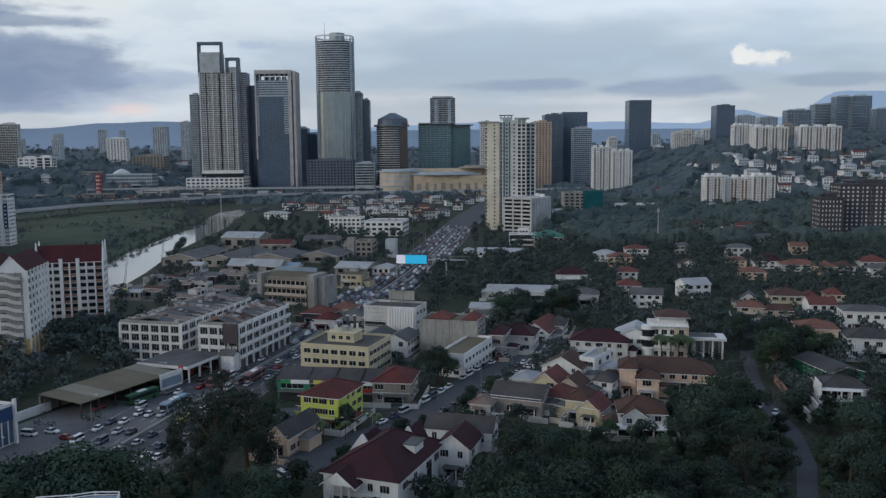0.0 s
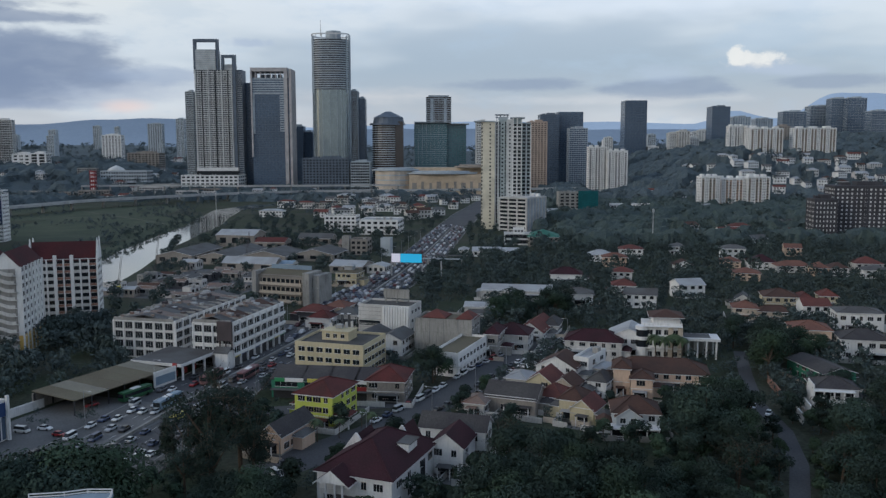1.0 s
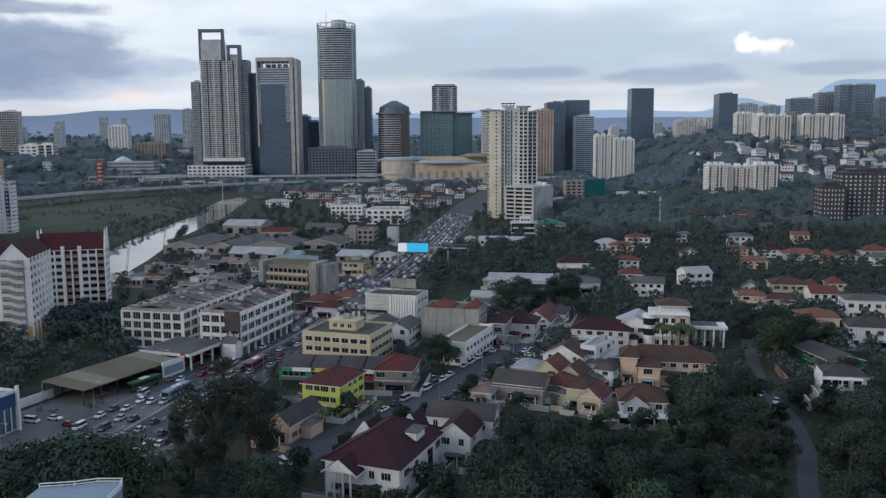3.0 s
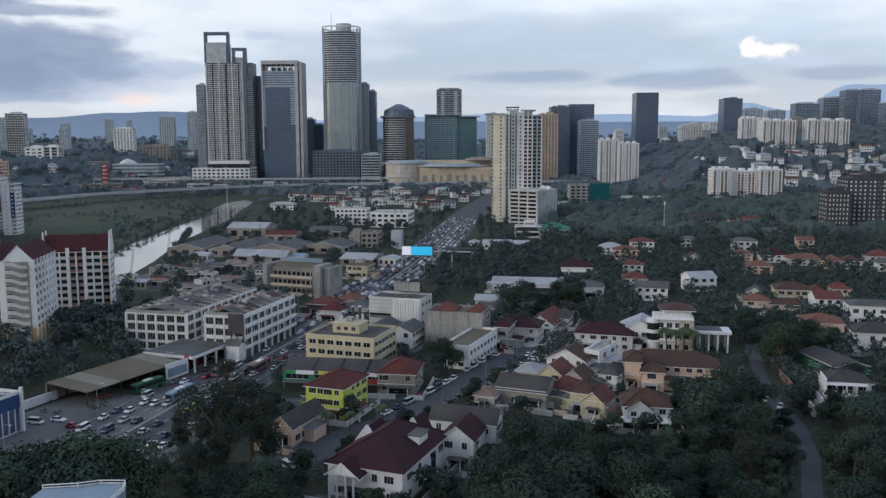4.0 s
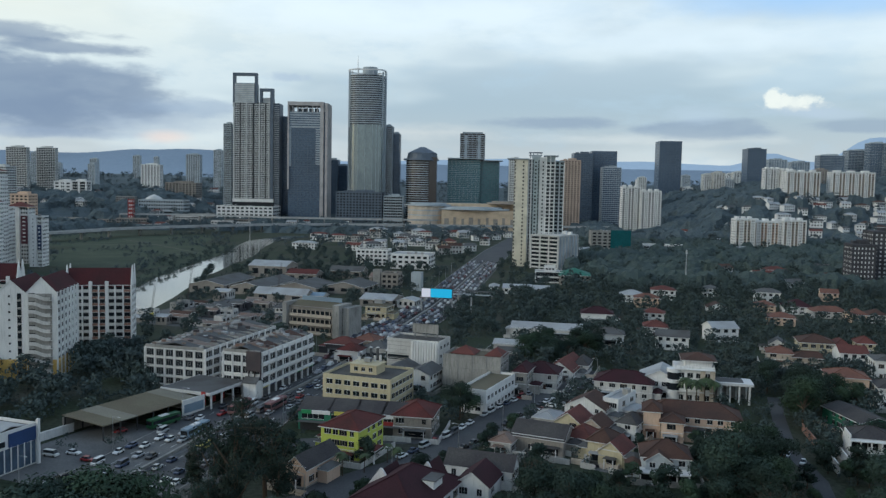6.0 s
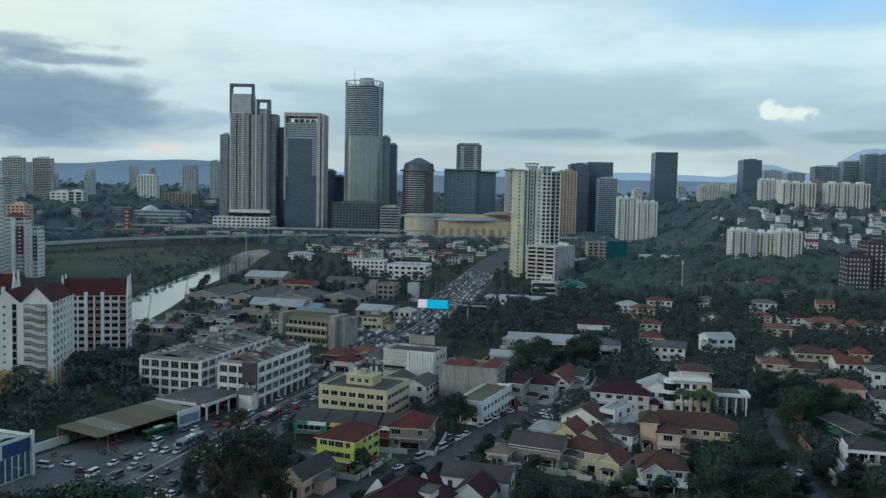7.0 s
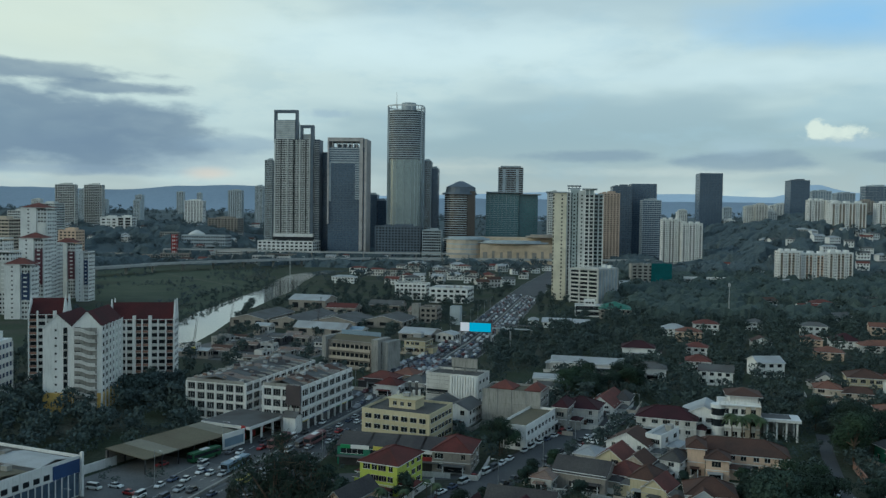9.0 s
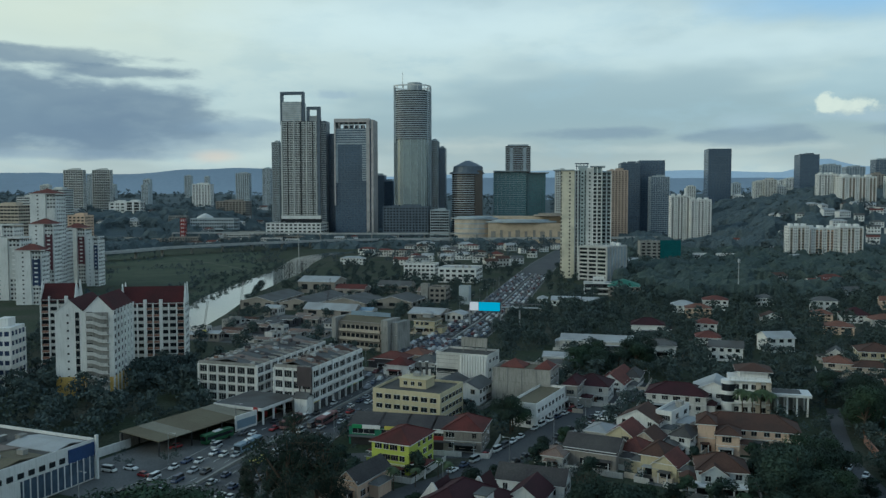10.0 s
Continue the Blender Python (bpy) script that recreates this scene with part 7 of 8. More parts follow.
tower(826.5, 2165.0, 44.0, 30, -0.0, 147.8, "cluster of grey apartment blocks", style="punched", glass=GLASSBLUE, wall=TOWERGREY, cols_f=7)
tower(798.4, 1915.0, 52.8, 30, -0.0, 154.6, "dark glass office block on the hill", style="glass", glass=GLASSBLUE, wall=TOWERGREY, cols_f=7)
tower(880.0, 1965.0, 50.2, 30, -0.0, 169.1, "grey and white office tower", style="band", glass=GLASSBLUE, wall=TOWERGREY, cols_f=7)
tower(899.2, 1915.0, 36.4, 30, -0.0, 183.6, "tall grey office tower", style="glass", glass=GLASSBLUE, wall=TOWERGREY, cols_f=7)
tower(928.1, 1895.0, 40.9, 30, -0.0, 183.4, "tall grey office tower with white frame", style="glass", glass=GLASSBLUE, wall=TOWERGREY, cols_f=7)
tower(940.1, 1815.0, 39.3, 30, -0.0, 151.4, "blue-grey glass office block far off", style="glass", glass=GLASSBLUE, wall=TOWERGREY, cols_f=7)
tower(1008.8, 1815.0, 71.5, 30, -0.0, 129.7, "low grey office block far off", style="punched", glass=GLASSBLUE, wall=TOWERGREY, cols_f=7)
tower(-901.7, 1656.0, 40.9, 12, 0.0, 129.8, "grey residential tower with long balconies", style="band", wall=TOWERLIGHT, storey=3.4)
tower(-867.9, 1706.0, 38.2, 12, 0.0, 131.3, "grey residential tower with long balconies", style="band", wall=TOWERLIGHT, storey=3.4)
tower(-792.8, 1315.0, 26.9, 30, 0.0, 74.1, "stepped white office building with window bands", style="band", wall=TOWERLIGHT, storey=4, slab=0.5)
tower(-773.6, 1325.0, 27.0, 30, 0.0, 80.5, "stepped white office building with window bands", style="band", wall=TOWERLIGHT, storey=4, slab=0.5)
tower(-753.2, 1335.0, 29.0, 30, 0.0, 87.0, "stepped white office building with window bands", style="band", wall=TOWERLIGHT, storey=4, slab=0.5)
tower(-638.3, 1015.0, 38.6, 30, 0.0, 63.1, "beige office building with banded windows", style="band", wall=BEIGE, storey=4, slab=0.5)
tower(-760.4, 1560.0, 32.5, 20, 0.0, 64.7, "white low office building", style="punched", wall=WHITE, cols_f=3, storey=5)
tower(-724.9, 1550.0, 28.9, 20, 0.0, 65.8, "white low office building with a dark glass front", style="punched", wall=WHITE, cols_f=2, storey=5, fill=0.7, high=0.8)
tower(-767.4, 2011.0, 45.4, 22, 0.0, 106.5, "white chequered apartment block", style="punched", wall=WHITE, cols_f=6)
tower(-590.4, 1720.0, 62.3, 40, 0.0, 65.8, "brown flat office building", style="punched", wall=BROWNGREY, cols_f=9, storey=4)
tower(-625.3, 1162.0, 25.2, 24, 0.0, 47.3, "pink and white low building", style="punched", wall=PEACH, cols_f=4, storey=4)
tower(-863.8, 2612.0, 43.1, 24, 0.0, 151.2, "grey apartment tower far off", style="punched", wall=TOWERGREY, cols_f=6)
tower(-725.9, 2412.0, 22.3, 24, 0.0, 158.7, "grey apartment tower far off", style="punched", wall=TOWERGREY, cols_f=5)
tower(-1364.0, 2609.0, 20.6, 20, 0.0, 148.8, "pale apartment block in the hazy distance", style="punched", wall=TOWERGREY, cols_f=4, storey=4, faces="F")
tower(-1532.0, 2906.0, 27.8, 20, 0.0, 127.4, "pale apartment block in the hazy distance", style="punched", wall=TOWERGREY, cols_f=4, storey=4, faces="F")
tower(1064.5, 3390.0, 21.9, 20, -0.0, 144.0, "pale apartment block in the hazy distance", style="punched", wall=WHITE, cols_f=4, storey=4, faces="F")
tower(833.5, 2605.0, 22.5, 20, -0.0, 112.5, "pale apartment block in the hazy distance", style="punched", wall=WHITE, cols_f=4, storey=4, faces="F")
tower(-1755.2, 3435.0, 21.9, 20, 0.0, 173.6, "pale apartment block in the hazy distance", style="punched", wall=WHITE, cols_f=4, storey=4, faces="F")
tower(900.3, 2976.0, 21.8, 20, -0.0, 131.6, "pale apartment block in the hazy distance", style="punched", wall=TOWERLIGHT, cols_f=4, storey=4, faces="F")
tower(-1520.5, 3019.0, 23.3, 20, 0.0, 120.0, "pale apartment block in the hazy distance", style="punched", wall=WHITE, cols_f=4, storey=4, faces="F")
tower(-1171.3, 2583.0, 21.7, 20, 0.0, 115.1, "pale apartment block in the hazy distance", style="punched", wall=TOWERGREY, cols_f=4, storey=4, faces="F")
tower(734.5, 3208.0, 21.0, 20, -0.0, 141.8, "pale apartment block in the hazy distance", style="punched", wall=TOWERLIGHT, cols_f=4, storey=4, faces="F")
tower(-1015.3, 2644.0, 16.8, 20, 0.0, 114.1, "pale apartment block in the hazy distance", style="punched", wall=TOWERLIGHT, cols_f=4, storey=4, faces="F")
tower(926.3, 3318.0, 15.7, 20, -0.0, 108.4, "pale apartment block in the hazy distance", style="punched", wall=TOWERGREY, cols_f=4, storey=4, faces="F")
tower(-1301.1, 3258.0, 27.1, 20, 0.0, 162.6, "pale apartment block in the hazy distance", style="punched", wall=TOWERGREY, cols_f=4, storey=4, faces="F")
tower(-1459.6, 2874.0, 14.1, 20, 0.0, 156.8, "pale apartment block in the hazy distance", style="punched", wall=TOWERLIGHT, cols_f=4, storey=4, faces="F")
tower(-778.7, 2617.0, 18.7, 20, 0.0, 110.4, "pale apartment block in the hazy distance", style="punched", wall=TOWERLIGHT, cols_f=4, storey=4, faces="F")
tower(-1223.2, 3255.0, 15.9, 20, 0.0, 158.8, "pale apartment block in the hazy distance", style="punched", wall=TOWERGREY, cols_f=4, storey=4, faces="F")
tower(-1652.2, 2832.0, 24.1, 20, 0.0, 118.6, "pale apartment block in the hazy distance", style="punched", wall=TOWERLIGHT, cols_f=4, storey=4, faces="F")
tower(-1241.1, 2751.0, 23.3, 20, 0.0, 135.7, "pale apartment block in the hazy distance", style="punched", wall=TOWERGREY, cols_f=4, storey=4, faces="F")
tower(701.5, 2789.0, 25.7, 20, -0.0, 119.7, "pale apartment block in the hazy distance", style="punched", wall=TOWERGREY, cols_f=4, storey=4, faces="F")
tower(618.6, 3132.0, 22.0, 20, -0.0, 106.8, "pale apartment block in the hazy distance", style="punched", wall=WHITE, cols_f=4, storey=4, faces="F")
tower(867.6, 2936.0, 29.8, 20, -0.0, 125.2, "pale apartment block in the hazy distance", style="punched", wall=WHITE, cols_f=4, storey=4, faces="F")
tower(-1498.2, 3028.0, 19.7, 20, 0.0, 124.0, "pale apartment block in the hazy distance", style="punched", wall=TOWERGREY, cols_f=4, storey=4, faces="F")
tower(789.4, 2882.0, 21.9, 20, -0.0, 126.2, "pale apartment block in the hazy distance", style="punched", wall=TOWERGREY, cols_f=4, storey=4, faces="F")
tower(-1538.4, 2650.0, 22.8, 20, 0.0, 116.6, "pale apartment block in the hazy distance", style="punched", wall=TOWERLIGHT, cols_f=4, storey=4, faces="F")
tower(927.2, 3331.0, 19.8, 20, -0.0, 110.0, "pale apartment block in the hazy distance", style="punched", wall=TOWERLIGHT, cols_f=4, storey=4, faces="F")
tower(529.3, 2637.0, 24.5, 20, -0.0, 107.8, "pale apartment block in the hazy distance", style="punched", wall=TOWERLIGHT, cols_f=4, storey=4, faces="F")
tower(-1698.3, 3179.0, 25.4, 20, 0.0, 131.1, "pale apartment block in the hazy distance", style="punched", wall=TOWERGREY, cols_f=4, storey=4, faces="F")

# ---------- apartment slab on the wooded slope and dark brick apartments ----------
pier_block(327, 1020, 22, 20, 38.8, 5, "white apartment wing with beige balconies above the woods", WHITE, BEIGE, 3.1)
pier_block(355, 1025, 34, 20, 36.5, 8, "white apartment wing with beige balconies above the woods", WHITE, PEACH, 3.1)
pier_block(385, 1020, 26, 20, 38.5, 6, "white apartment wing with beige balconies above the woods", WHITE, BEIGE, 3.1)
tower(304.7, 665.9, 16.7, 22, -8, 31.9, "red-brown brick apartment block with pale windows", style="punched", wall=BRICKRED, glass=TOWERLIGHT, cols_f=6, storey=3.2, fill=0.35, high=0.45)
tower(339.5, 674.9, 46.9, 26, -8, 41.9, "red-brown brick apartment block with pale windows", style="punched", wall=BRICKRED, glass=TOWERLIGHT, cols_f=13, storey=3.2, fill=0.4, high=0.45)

# ---------- mid-distance blocks ----------
for bx, by, bw, bh in ((203, 950, 17, 10.5), (233, 955, 25, 10), (320, 1150, 34, 10)):
    block(bx, by, bw, 14, -6, bh, 3, "white terraced block with dark windows among trees" if bw < 30 else "grey low block above the woods", WHITE if bw < 30 else TOWERGREY, ROOFPALE, cols_f=max(4, int(bw / 3)), cols_s=3, single=False, tanks=False)
tower(-541.4, 1330, 7, 8, 0, 39.9, "red and white sign tower beyond the viaduct", style="punched", wall=SIGNRED, glass=SLABWHITE, cols_f=2, cols_s=2, storey=6, crown=False, name="sign_tower", category="sign")
hall = block(-543.2, 1480, 80, 34, 0, 18, 3, "long grey hall with a shallow dome beyond the viaduct", TOWERGREY, ROOFGREY, cols_f=18, cols_s=5, single=False, tanks=False)
bm = bmesh.new()
for k in range(5):
    bmesh.ops.create_cone(bm, cap_ends=True, segments=20, radius1=15 * math.cos(k * 0.3), radius2=15 * math.cos((k + 1) * 0.3), depth=1.9, matrix=Matrix.Translation((-18, 0, 19 + 1.9 * k)))
part("dome", bm, TOWERLIGHT, hall)
flyover = thing("viaduct", -440, 1040, 0, "upper curved slip road on piers", "viaduct", z=0)
SLIP = [(-560, 1330), (-470, 1350), (-380, 1345), (-300, 1320), (-190, 1330), (-60, 1345)]
STRIPS.append((SLIP, 8.0))
slip_rows = along(SLIP, 14.0, 0.0)
part("deck", swept(slip_rows, -5.0, 5.0, 15.0, 16.4), VIADUCT, flyover)
for o in (-5.0, 4.6):
    part("parapet", swept(slip_rows, o, o + 0.4, 16.404, 17.5), VIADUCT, flyover)
for x, y, a in slip_rows[::3]:
    bm = bmesh.new()
    addbox(bm, x + 440, y - 1040, -1, 2.2, 2.2, 16.1, radians(a))
    part("pier", bm, CONCRETE, flyover)
valley = random.Random(91)
for k in range(22):
    bx, by = valley.uniform(-640, -300), valley.uniform(1240, 1480)
    if bx > -460 and by > 1400 or inside_any(bx, by, 8) or on_strip(bx, by, 10):
        continue
    bw = valley.uniform(18, 50)
    block(round(bx, 1), round(by, 1), round(bw, 1), 16, valley.choice((-12, 0, 8)), valley.uniform(6, 14), 3, "low grey building beyond the highway viaduct", valley.choice((TOWERGREY, BROWNGREY, OFFWHITE, CONCRETE)),
          valley.choice((ROOFGREY, ROOFDARK, ROOFPALE)), cols_f=int(bw / 4), cols_s=3, single=False, tanks=False, ledges=False)
block(-84.9, 746.2, 28.3, 16, -8, 14.0, storeys=4, label='white four-storey office block with ribbon windows', wall=WHITE, cols_f=7, cols_s=4, fill=2.4, single=False)
block(-48.7, 730.9, 33.2, 30, -8, 12.1, storeys=3, label='white warehouse office with a pale flat roof', wall=WHITE, cols_f=6, cols_s=4, single=False, deck=ROOFPALE)
house(-23.1, 947.3, 14.5, 14, -8, 9.5, label='orange house with a red tiled roof', wall=PEACH, tiles=ROOFRED, single=False)
block(-63.3, 580.2, 5.1, 6, -8, 12.2, storeys=3, label='grey concrete tower of a portal building', wall=CONCRETE, cols_f=0, cols_s=0, tanks=False)
block(-53.7, 583.6, 12.1, 14, -8, 10.2, storeys=3, label='dark glazed concrete office with open portal', wall=BROWNGREY, cols_f=3, cols_s=2, single=False)
block(-35.2, 573.4, 6.9, 8, -8, 11.6, storeys=3, label='blue-grey blank tower beside the road', wall=TOWERGREY, cols_f=0, cols_s=0, tanks=False)
house(-190.4, 1063.4, 21.3, 12, -8, 7.8, label='row of terraced houses with red roofs', wall=WHITE, tiles=ROOFRED, single=False, rise=2.0)
house(-164.1, 1040.7, 20.8, 12, -8, 7.6, label='row of terraced houses with red roofs', wall=OFFWHITE, tiles=ROOFRED, single=False, rise=2.0)
house(-136.8, 1028.3, 27.4, 12, -8, 8.2, label='row of terraced houses with brown roofs', wall=OFFWHITE, tiles=ROOFBROWN, single=False, rise=2.0)
house(-179.3, 912.7, 25.6, 12, -8, 6.7, label='pale low shop building', wall=WHITE, tiles=ROOFPALE, single=False, rise=2.0)
house(-128.1, 1182.4, 23.6, 12, -8, 9.5, label='white flat low building', wall=WHITE, tiles=ROOFPALE, single=False, rise=2.0)
house(-85.6, 1023.3, 19.1, 12, -8, 6.8, label='low houses with brown roofs', wall=OFFWHITE, tiles=ROOFBROWN, single=False, rise=2.0)
house(-61.9, 993.1, 18.6, 12, -8, 6.6, label='row of low white houses', wall=WHITE, tiles=ROOFPALE, single=False, rise=2.0)
house(-87.1, 1203.6, 24.1, 12, -8, 8.0, label='low house with a grey roof', wall=OFFWHITE, tiles=ROOFGREY, single=False, rise=2.0)
house(-61.7, 1150.1, 19.9, 12, -8, 7.7, label='low white house with a red roof', wall=WHITE, tiles=ROOFRED, single=False, rise=2.0)
house(-42.6, 948.0, 12.7, 12, -8, 6.3, label='low house with a grey roof', wall=WHITE, tiles=ROOFGREY, single=False, rise=2.0)
house(-9.7, 913.2, 9.1, 12, -8, 7.3, label='low house with a grey roof', wall=WHITE, tiles=ROOFGREY, single=False, rise=2.0)
block(61.5, 643.7, 21.4, 16, -5, 7.8, storeys=2, label='white colonial-style hall with tall windows', wall=WHITE, cols_f=6, cols_s=4, fill=3.2, wh=3.0, tanks=False, deck=ROOFPALE)
block(62.0, 643.7, 8.6, 8, -5, 11.7, storeys=4, label='white clock turret of the hall', wall=WHITE, cols_f=3, cols_s=2, tanks=False, deck=ROOFPALE)
house(79.9, 636.3, 23.1, 26, -5, 7.2, label='open hall under a green sheet roof', wall=BROWNGREY, tiles=ROOFGREEN, rise=4.5, single=False, category='hall')
house(33.4, 572.6, 19.1, 14, -5, 3.9, label='long white shed with a pale roof', wall=WHITE, tiles=ROOFPALE, storeys=1, single=False, roof='gable', axis='x', rise=2.2, category='shed')
house(50.4, 570.7, 12.2, 12, -5, 3.8, label='white shed with a pale roof', wall=WHITE, tiles=ROOFPALE, storeys=1, single=False, roof='gable', axis='x', rise=2.0, category='shed')
house(17.6, 571.5, 6.1, 10, -5, 4.6, label='white hut beside the road', wall=WHITE, tiles=ROOFPALE, storeys=1, single=False, rise=1.5, category='shed')
house(38.6, 406.6, 33.5, 12, -10, 4.4, label='long pale school block with a grey roof', wall=OFFWHITE, tiles=ROOFPALE, storeys=1, roof='gable', axis='x', rise=2.4, cols=14, category='school block')
house(17.2, 366.1, 9.9, 8, -12, 4.0, label='low shed with a pale sheet roof', wall=OFFWHITE, tiles=ROOFPALE, storeys=1, roof='gable', axis='x', rise=1.6, category='shed')
house(17.8, 349.2, 9.4, 8, -12, 3.8, label='low shed with a grey sheet roof', wall=OFFWHITE, tiles=ROOFGREY, storeys=1, roof='gable', axis='x', rise=1.6, category='shed')
house(69.8, 454.1, 16.7, 13, -8, 5.2, label='white bungalow with a maroon roof', wall=WHITE, tiles=ROOFMAROON, rise=3.2, storeys=1)
house(65.7, 389.7, 13.6, 10, -8, 5.3, label='low house with a grey roof among trees', wall=WHITE, tiles=ROOFGREY, storeys=1)
house(93.1, 417.1, 11.2, 12, -10, 4.8, label='white house with a brick-red roof among trees', wall=WHITE, tiles=ROOFRED, storeys=2)
house(105.5, 544.5, 14.6, 12, -10, 4.4, label='white house with a pale roof among trees', wall=WHITE, tiles=ROOFPALE, storeys=2, single=False)

# ---------- villas on the wooded side ----------
house(147.3, 501.3, 11.1, 12, -10, 3.7, label='white-gabled villa among trees', roof='gable', wall=WHITE, tiles=ROOFBROWN, rise=2.5, single=False)
house(180.2, 514.3, 11.0, 12, -10, 3.8, label='villa with an orange tiled roof', roof='hip', wall=PEACH, tiles=ROOFORANGE, rise=2.5, single=False)
house(196.5, 507.1, 15.6, 14, -8, 4.4, label='wide villa with a maroon roof', roof='hip', wall=WHITE, tiles=ROOFMAROON, rise=4.0, single=False)
house(209.8, 493.6, 20.5, 12, -5, 3.7, label='long villa with an orange roof', roof='hip', wall=OFFWHITE, tiles=ROOFORANGE, rise=2.8, single=False)
house(219.5, 479.6, 9.0, 12, -10, 4.5, label='villa with an orange tiled roof', roof='hip', wall=PEACH, tiles=ROOFORANGE, rise=2.8, single=False)
house(229.7, 479.2, 10.6, 12, -10, 4.5, label='villa with a brown roof', roof='hip', wall=OFFWHITE, tiles=ROOFBROWN, rise=2.8, single=False)
house(253.1, 492.5, 15.5, 14, -10, 5.3, label='wide villa with a red roof', roof='hip', wall=OFFWHITE, tiles=ROOFRED, rise=3.5, single=False)
house(171.2, 462.8, 14.3, 12, -15, 4.1, label='villa with a low orange roof', roof='hip', wall=PEACH, tiles=ROOFORANGE, rise=2.5, single=False)
house(246.8, 469.8, 14.5, 12, -10, 4.5, label='white villa with a grey roof', roof='hip', wall=WHITE, tiles=ROOFGREY, rise=2.5, single=False)
house(155.0, 377.2, 14.6, 14, -12, 6.2, label='two-storey cream villa with a brown roof', roof='hip', wall=CREAM, tiles=ROOFBROWN, rise=3.0, single=True)
house(166.7, 378.5, 7.1, 12, -12, 4.6, label='villa wing with a red-brown roof', roof='hip', wall=OFFWHITE, tiles=ROOFRED, rise=2.5, single=True)
house(179.3, 382.5, 7.5, 10, -12, 5.2, label='small cream villa with a red roof', roof='hip', wall=CREAM, tiles=ROOFRED, rise=2.6, single=True)
house(141.1, 383.8, 7.2, 10, -20, 3.7, label='small villa with a grey roof', roof='gable', wall=OFFWHITE, tiles=ROOFGREY, rise=2.4, single=True)
house(131.2, 354.5, 10.0, 10, -15, 5.1, label='villa with a faded orange roof', roof='hip', wall=BEIGE, tiles=ROOFORANGE, rise=2.4, single=True)
house(141.8, 349.6, 13.4, 8, -12, 4.3, label='low brown-roofed wing of a villa', roof='hip', wall=BEIGE, tiles=ROOFBROWN, rise=2.0, single=True)
house(133.2, 296.4, 13.1, 12, -14, 8.5, label='two-storey peach villa with an orange roof', roof='hip', wall=PEACH, tiles=ROOFORANGE, rise=2.4, single=True)
house(167.7, 330.9, 17.1, 12, -12, 7.7, label='white modern villa with a grey roof', roof='hip', wall=WHITE, tiles=ROOFGREY, rise=1.6, single=True)
house(147.3, 286.4, 15.4, 12, -14, 7.1, label='white villa with a dark roof', roof='hip', wall=WHITE, tiles=ROOFDARK, rise=2.8, single=True)
house(119.0, 255.5, 10.5, 20, 8, 5.4, label='long green-walled hall with a dark sheet roof', roof='gable', wall=GREENWALL, tiles=ROOFDARK, rise=1.5, single=True, category='hall')

# ---------- near houses ----------
house(68.1, 251.9, 27.5, 12, -12, 5.1, label='wide two-storey peach house with a brown tiled roof', wall=PEACH, tiles=ROOFBROWN, rise=3.4)
house(54.8, 245.4, 4.8, 9, -12, 7.9, label='projecting peach bay with a brown tiled roof', wall=PEACH, tiles=ROOFBROWN, rise=2.0)
house(59.7, 240.9, 6.2, 8, -12, 5.9, label='lower peach wing with a flat terrace', wall=PEACH, tiles=ROOFBROWN, rise=1.8)
vh = house(50.6, 210.6, 11.6, 10, -8, 5.7, label='pale grey two-storey house with a brown roof and columned veranda', wall=PALEGREY, tiles=ROOFBROWN, rise=3.2)
bm = bmesh.new()
gable_roof(bm, 6.4, 3.0, 5.5, 2.2, 0.35, cx=-2.0, cy=-5.2)
part("front_gable", bm, (ROOFBROWN, SLABWHITE), vh)
bm = bmesh.new()
gable_wall(bm, 6.0, 5.5, 1.9, 1.5, cx=-2.0, cy=-5.2, ends=(-1,))
addbox(bm, -2.0, -5.8, 3.1, 6.0, 1.4, 2.4)
part("gable_room", bm, PALEGREY, vh)
for wx in (-3.4, -0.8):
    piece("window", window_mesh(1.3, 1.3, SLABWHITE, GLASS, 1), vh, wx, -6.5, 3.7)
bm = bmesh.new()
addbox(bm, -0.5, -6.9, 2.7, 12.4, 3.6, 0.35)
part("veranda_slab", bm, SLABWHITE, vh)
# dark strip along the wall paints the shade under the slab
bm = bmesh.new()
addbox(bm, -0.5, -5.1, 0.1, 11.6, 0.2, 2.6)
part("veranda_shade", bm, GLASS, vh)
for k in range(5):
    bm = bmesh.new()
    addbox(bm, -6.3 + 2.9 * k, -8.4, -0.4, 0.28, 0.28, 3.1)
    part("veranda_column", bm, SLABWHITE, vh)
for z0 in (0.35, 0.8):
    bm = bmesh.new()
    addbox(bm, -0.5, -8.4, z0, 11.6, 0.12, 0.1)
    part("veranda_rail", bm, SLABWHITE, vh)
house(68.8, 296.4, 14.7, 15, -16, 6.5, label='white gabled hall with a grey sheet roof', wall=WHITE, tiles=ROOFPALE, roof='gable', axis='y', rise=3.4)
house(55.4, 292.0, 19.6, 12, -16, 5.6, label='long house with a maroon roof', wall=OFFWHITE, tiles=ROOFMAROON, rise=3.2)
house(48.8, 265.0, 5.1, 14.8, -32, 6.4, label='white cube-shaped house with square windows', wall=WHITE, tiles=ROOFPALE, roof='flat', cols=2)
house(38.8, 260.7, 12.7, 11, -25, 4.9, label='white-gabled house with a brown roof', wall=WHITE, tiles=ROOFBROWN, roof='gable', rise=3.4)
house(31.8, 244.5, 8.3, 11, -25, 4.6, label='cream-gabled house with a red tiled roof', wall=CREAM, tiles=ROOFRED, roof='gable', rise=3.0)
house(21.6, 228.8, 14.5, 11, -22, 4.8, label='low house with a dark grey roof', wall=BROWNGREY, tiles=ROOFDARK, roof='gable', axis='x', rise=3.0, storeys=1)
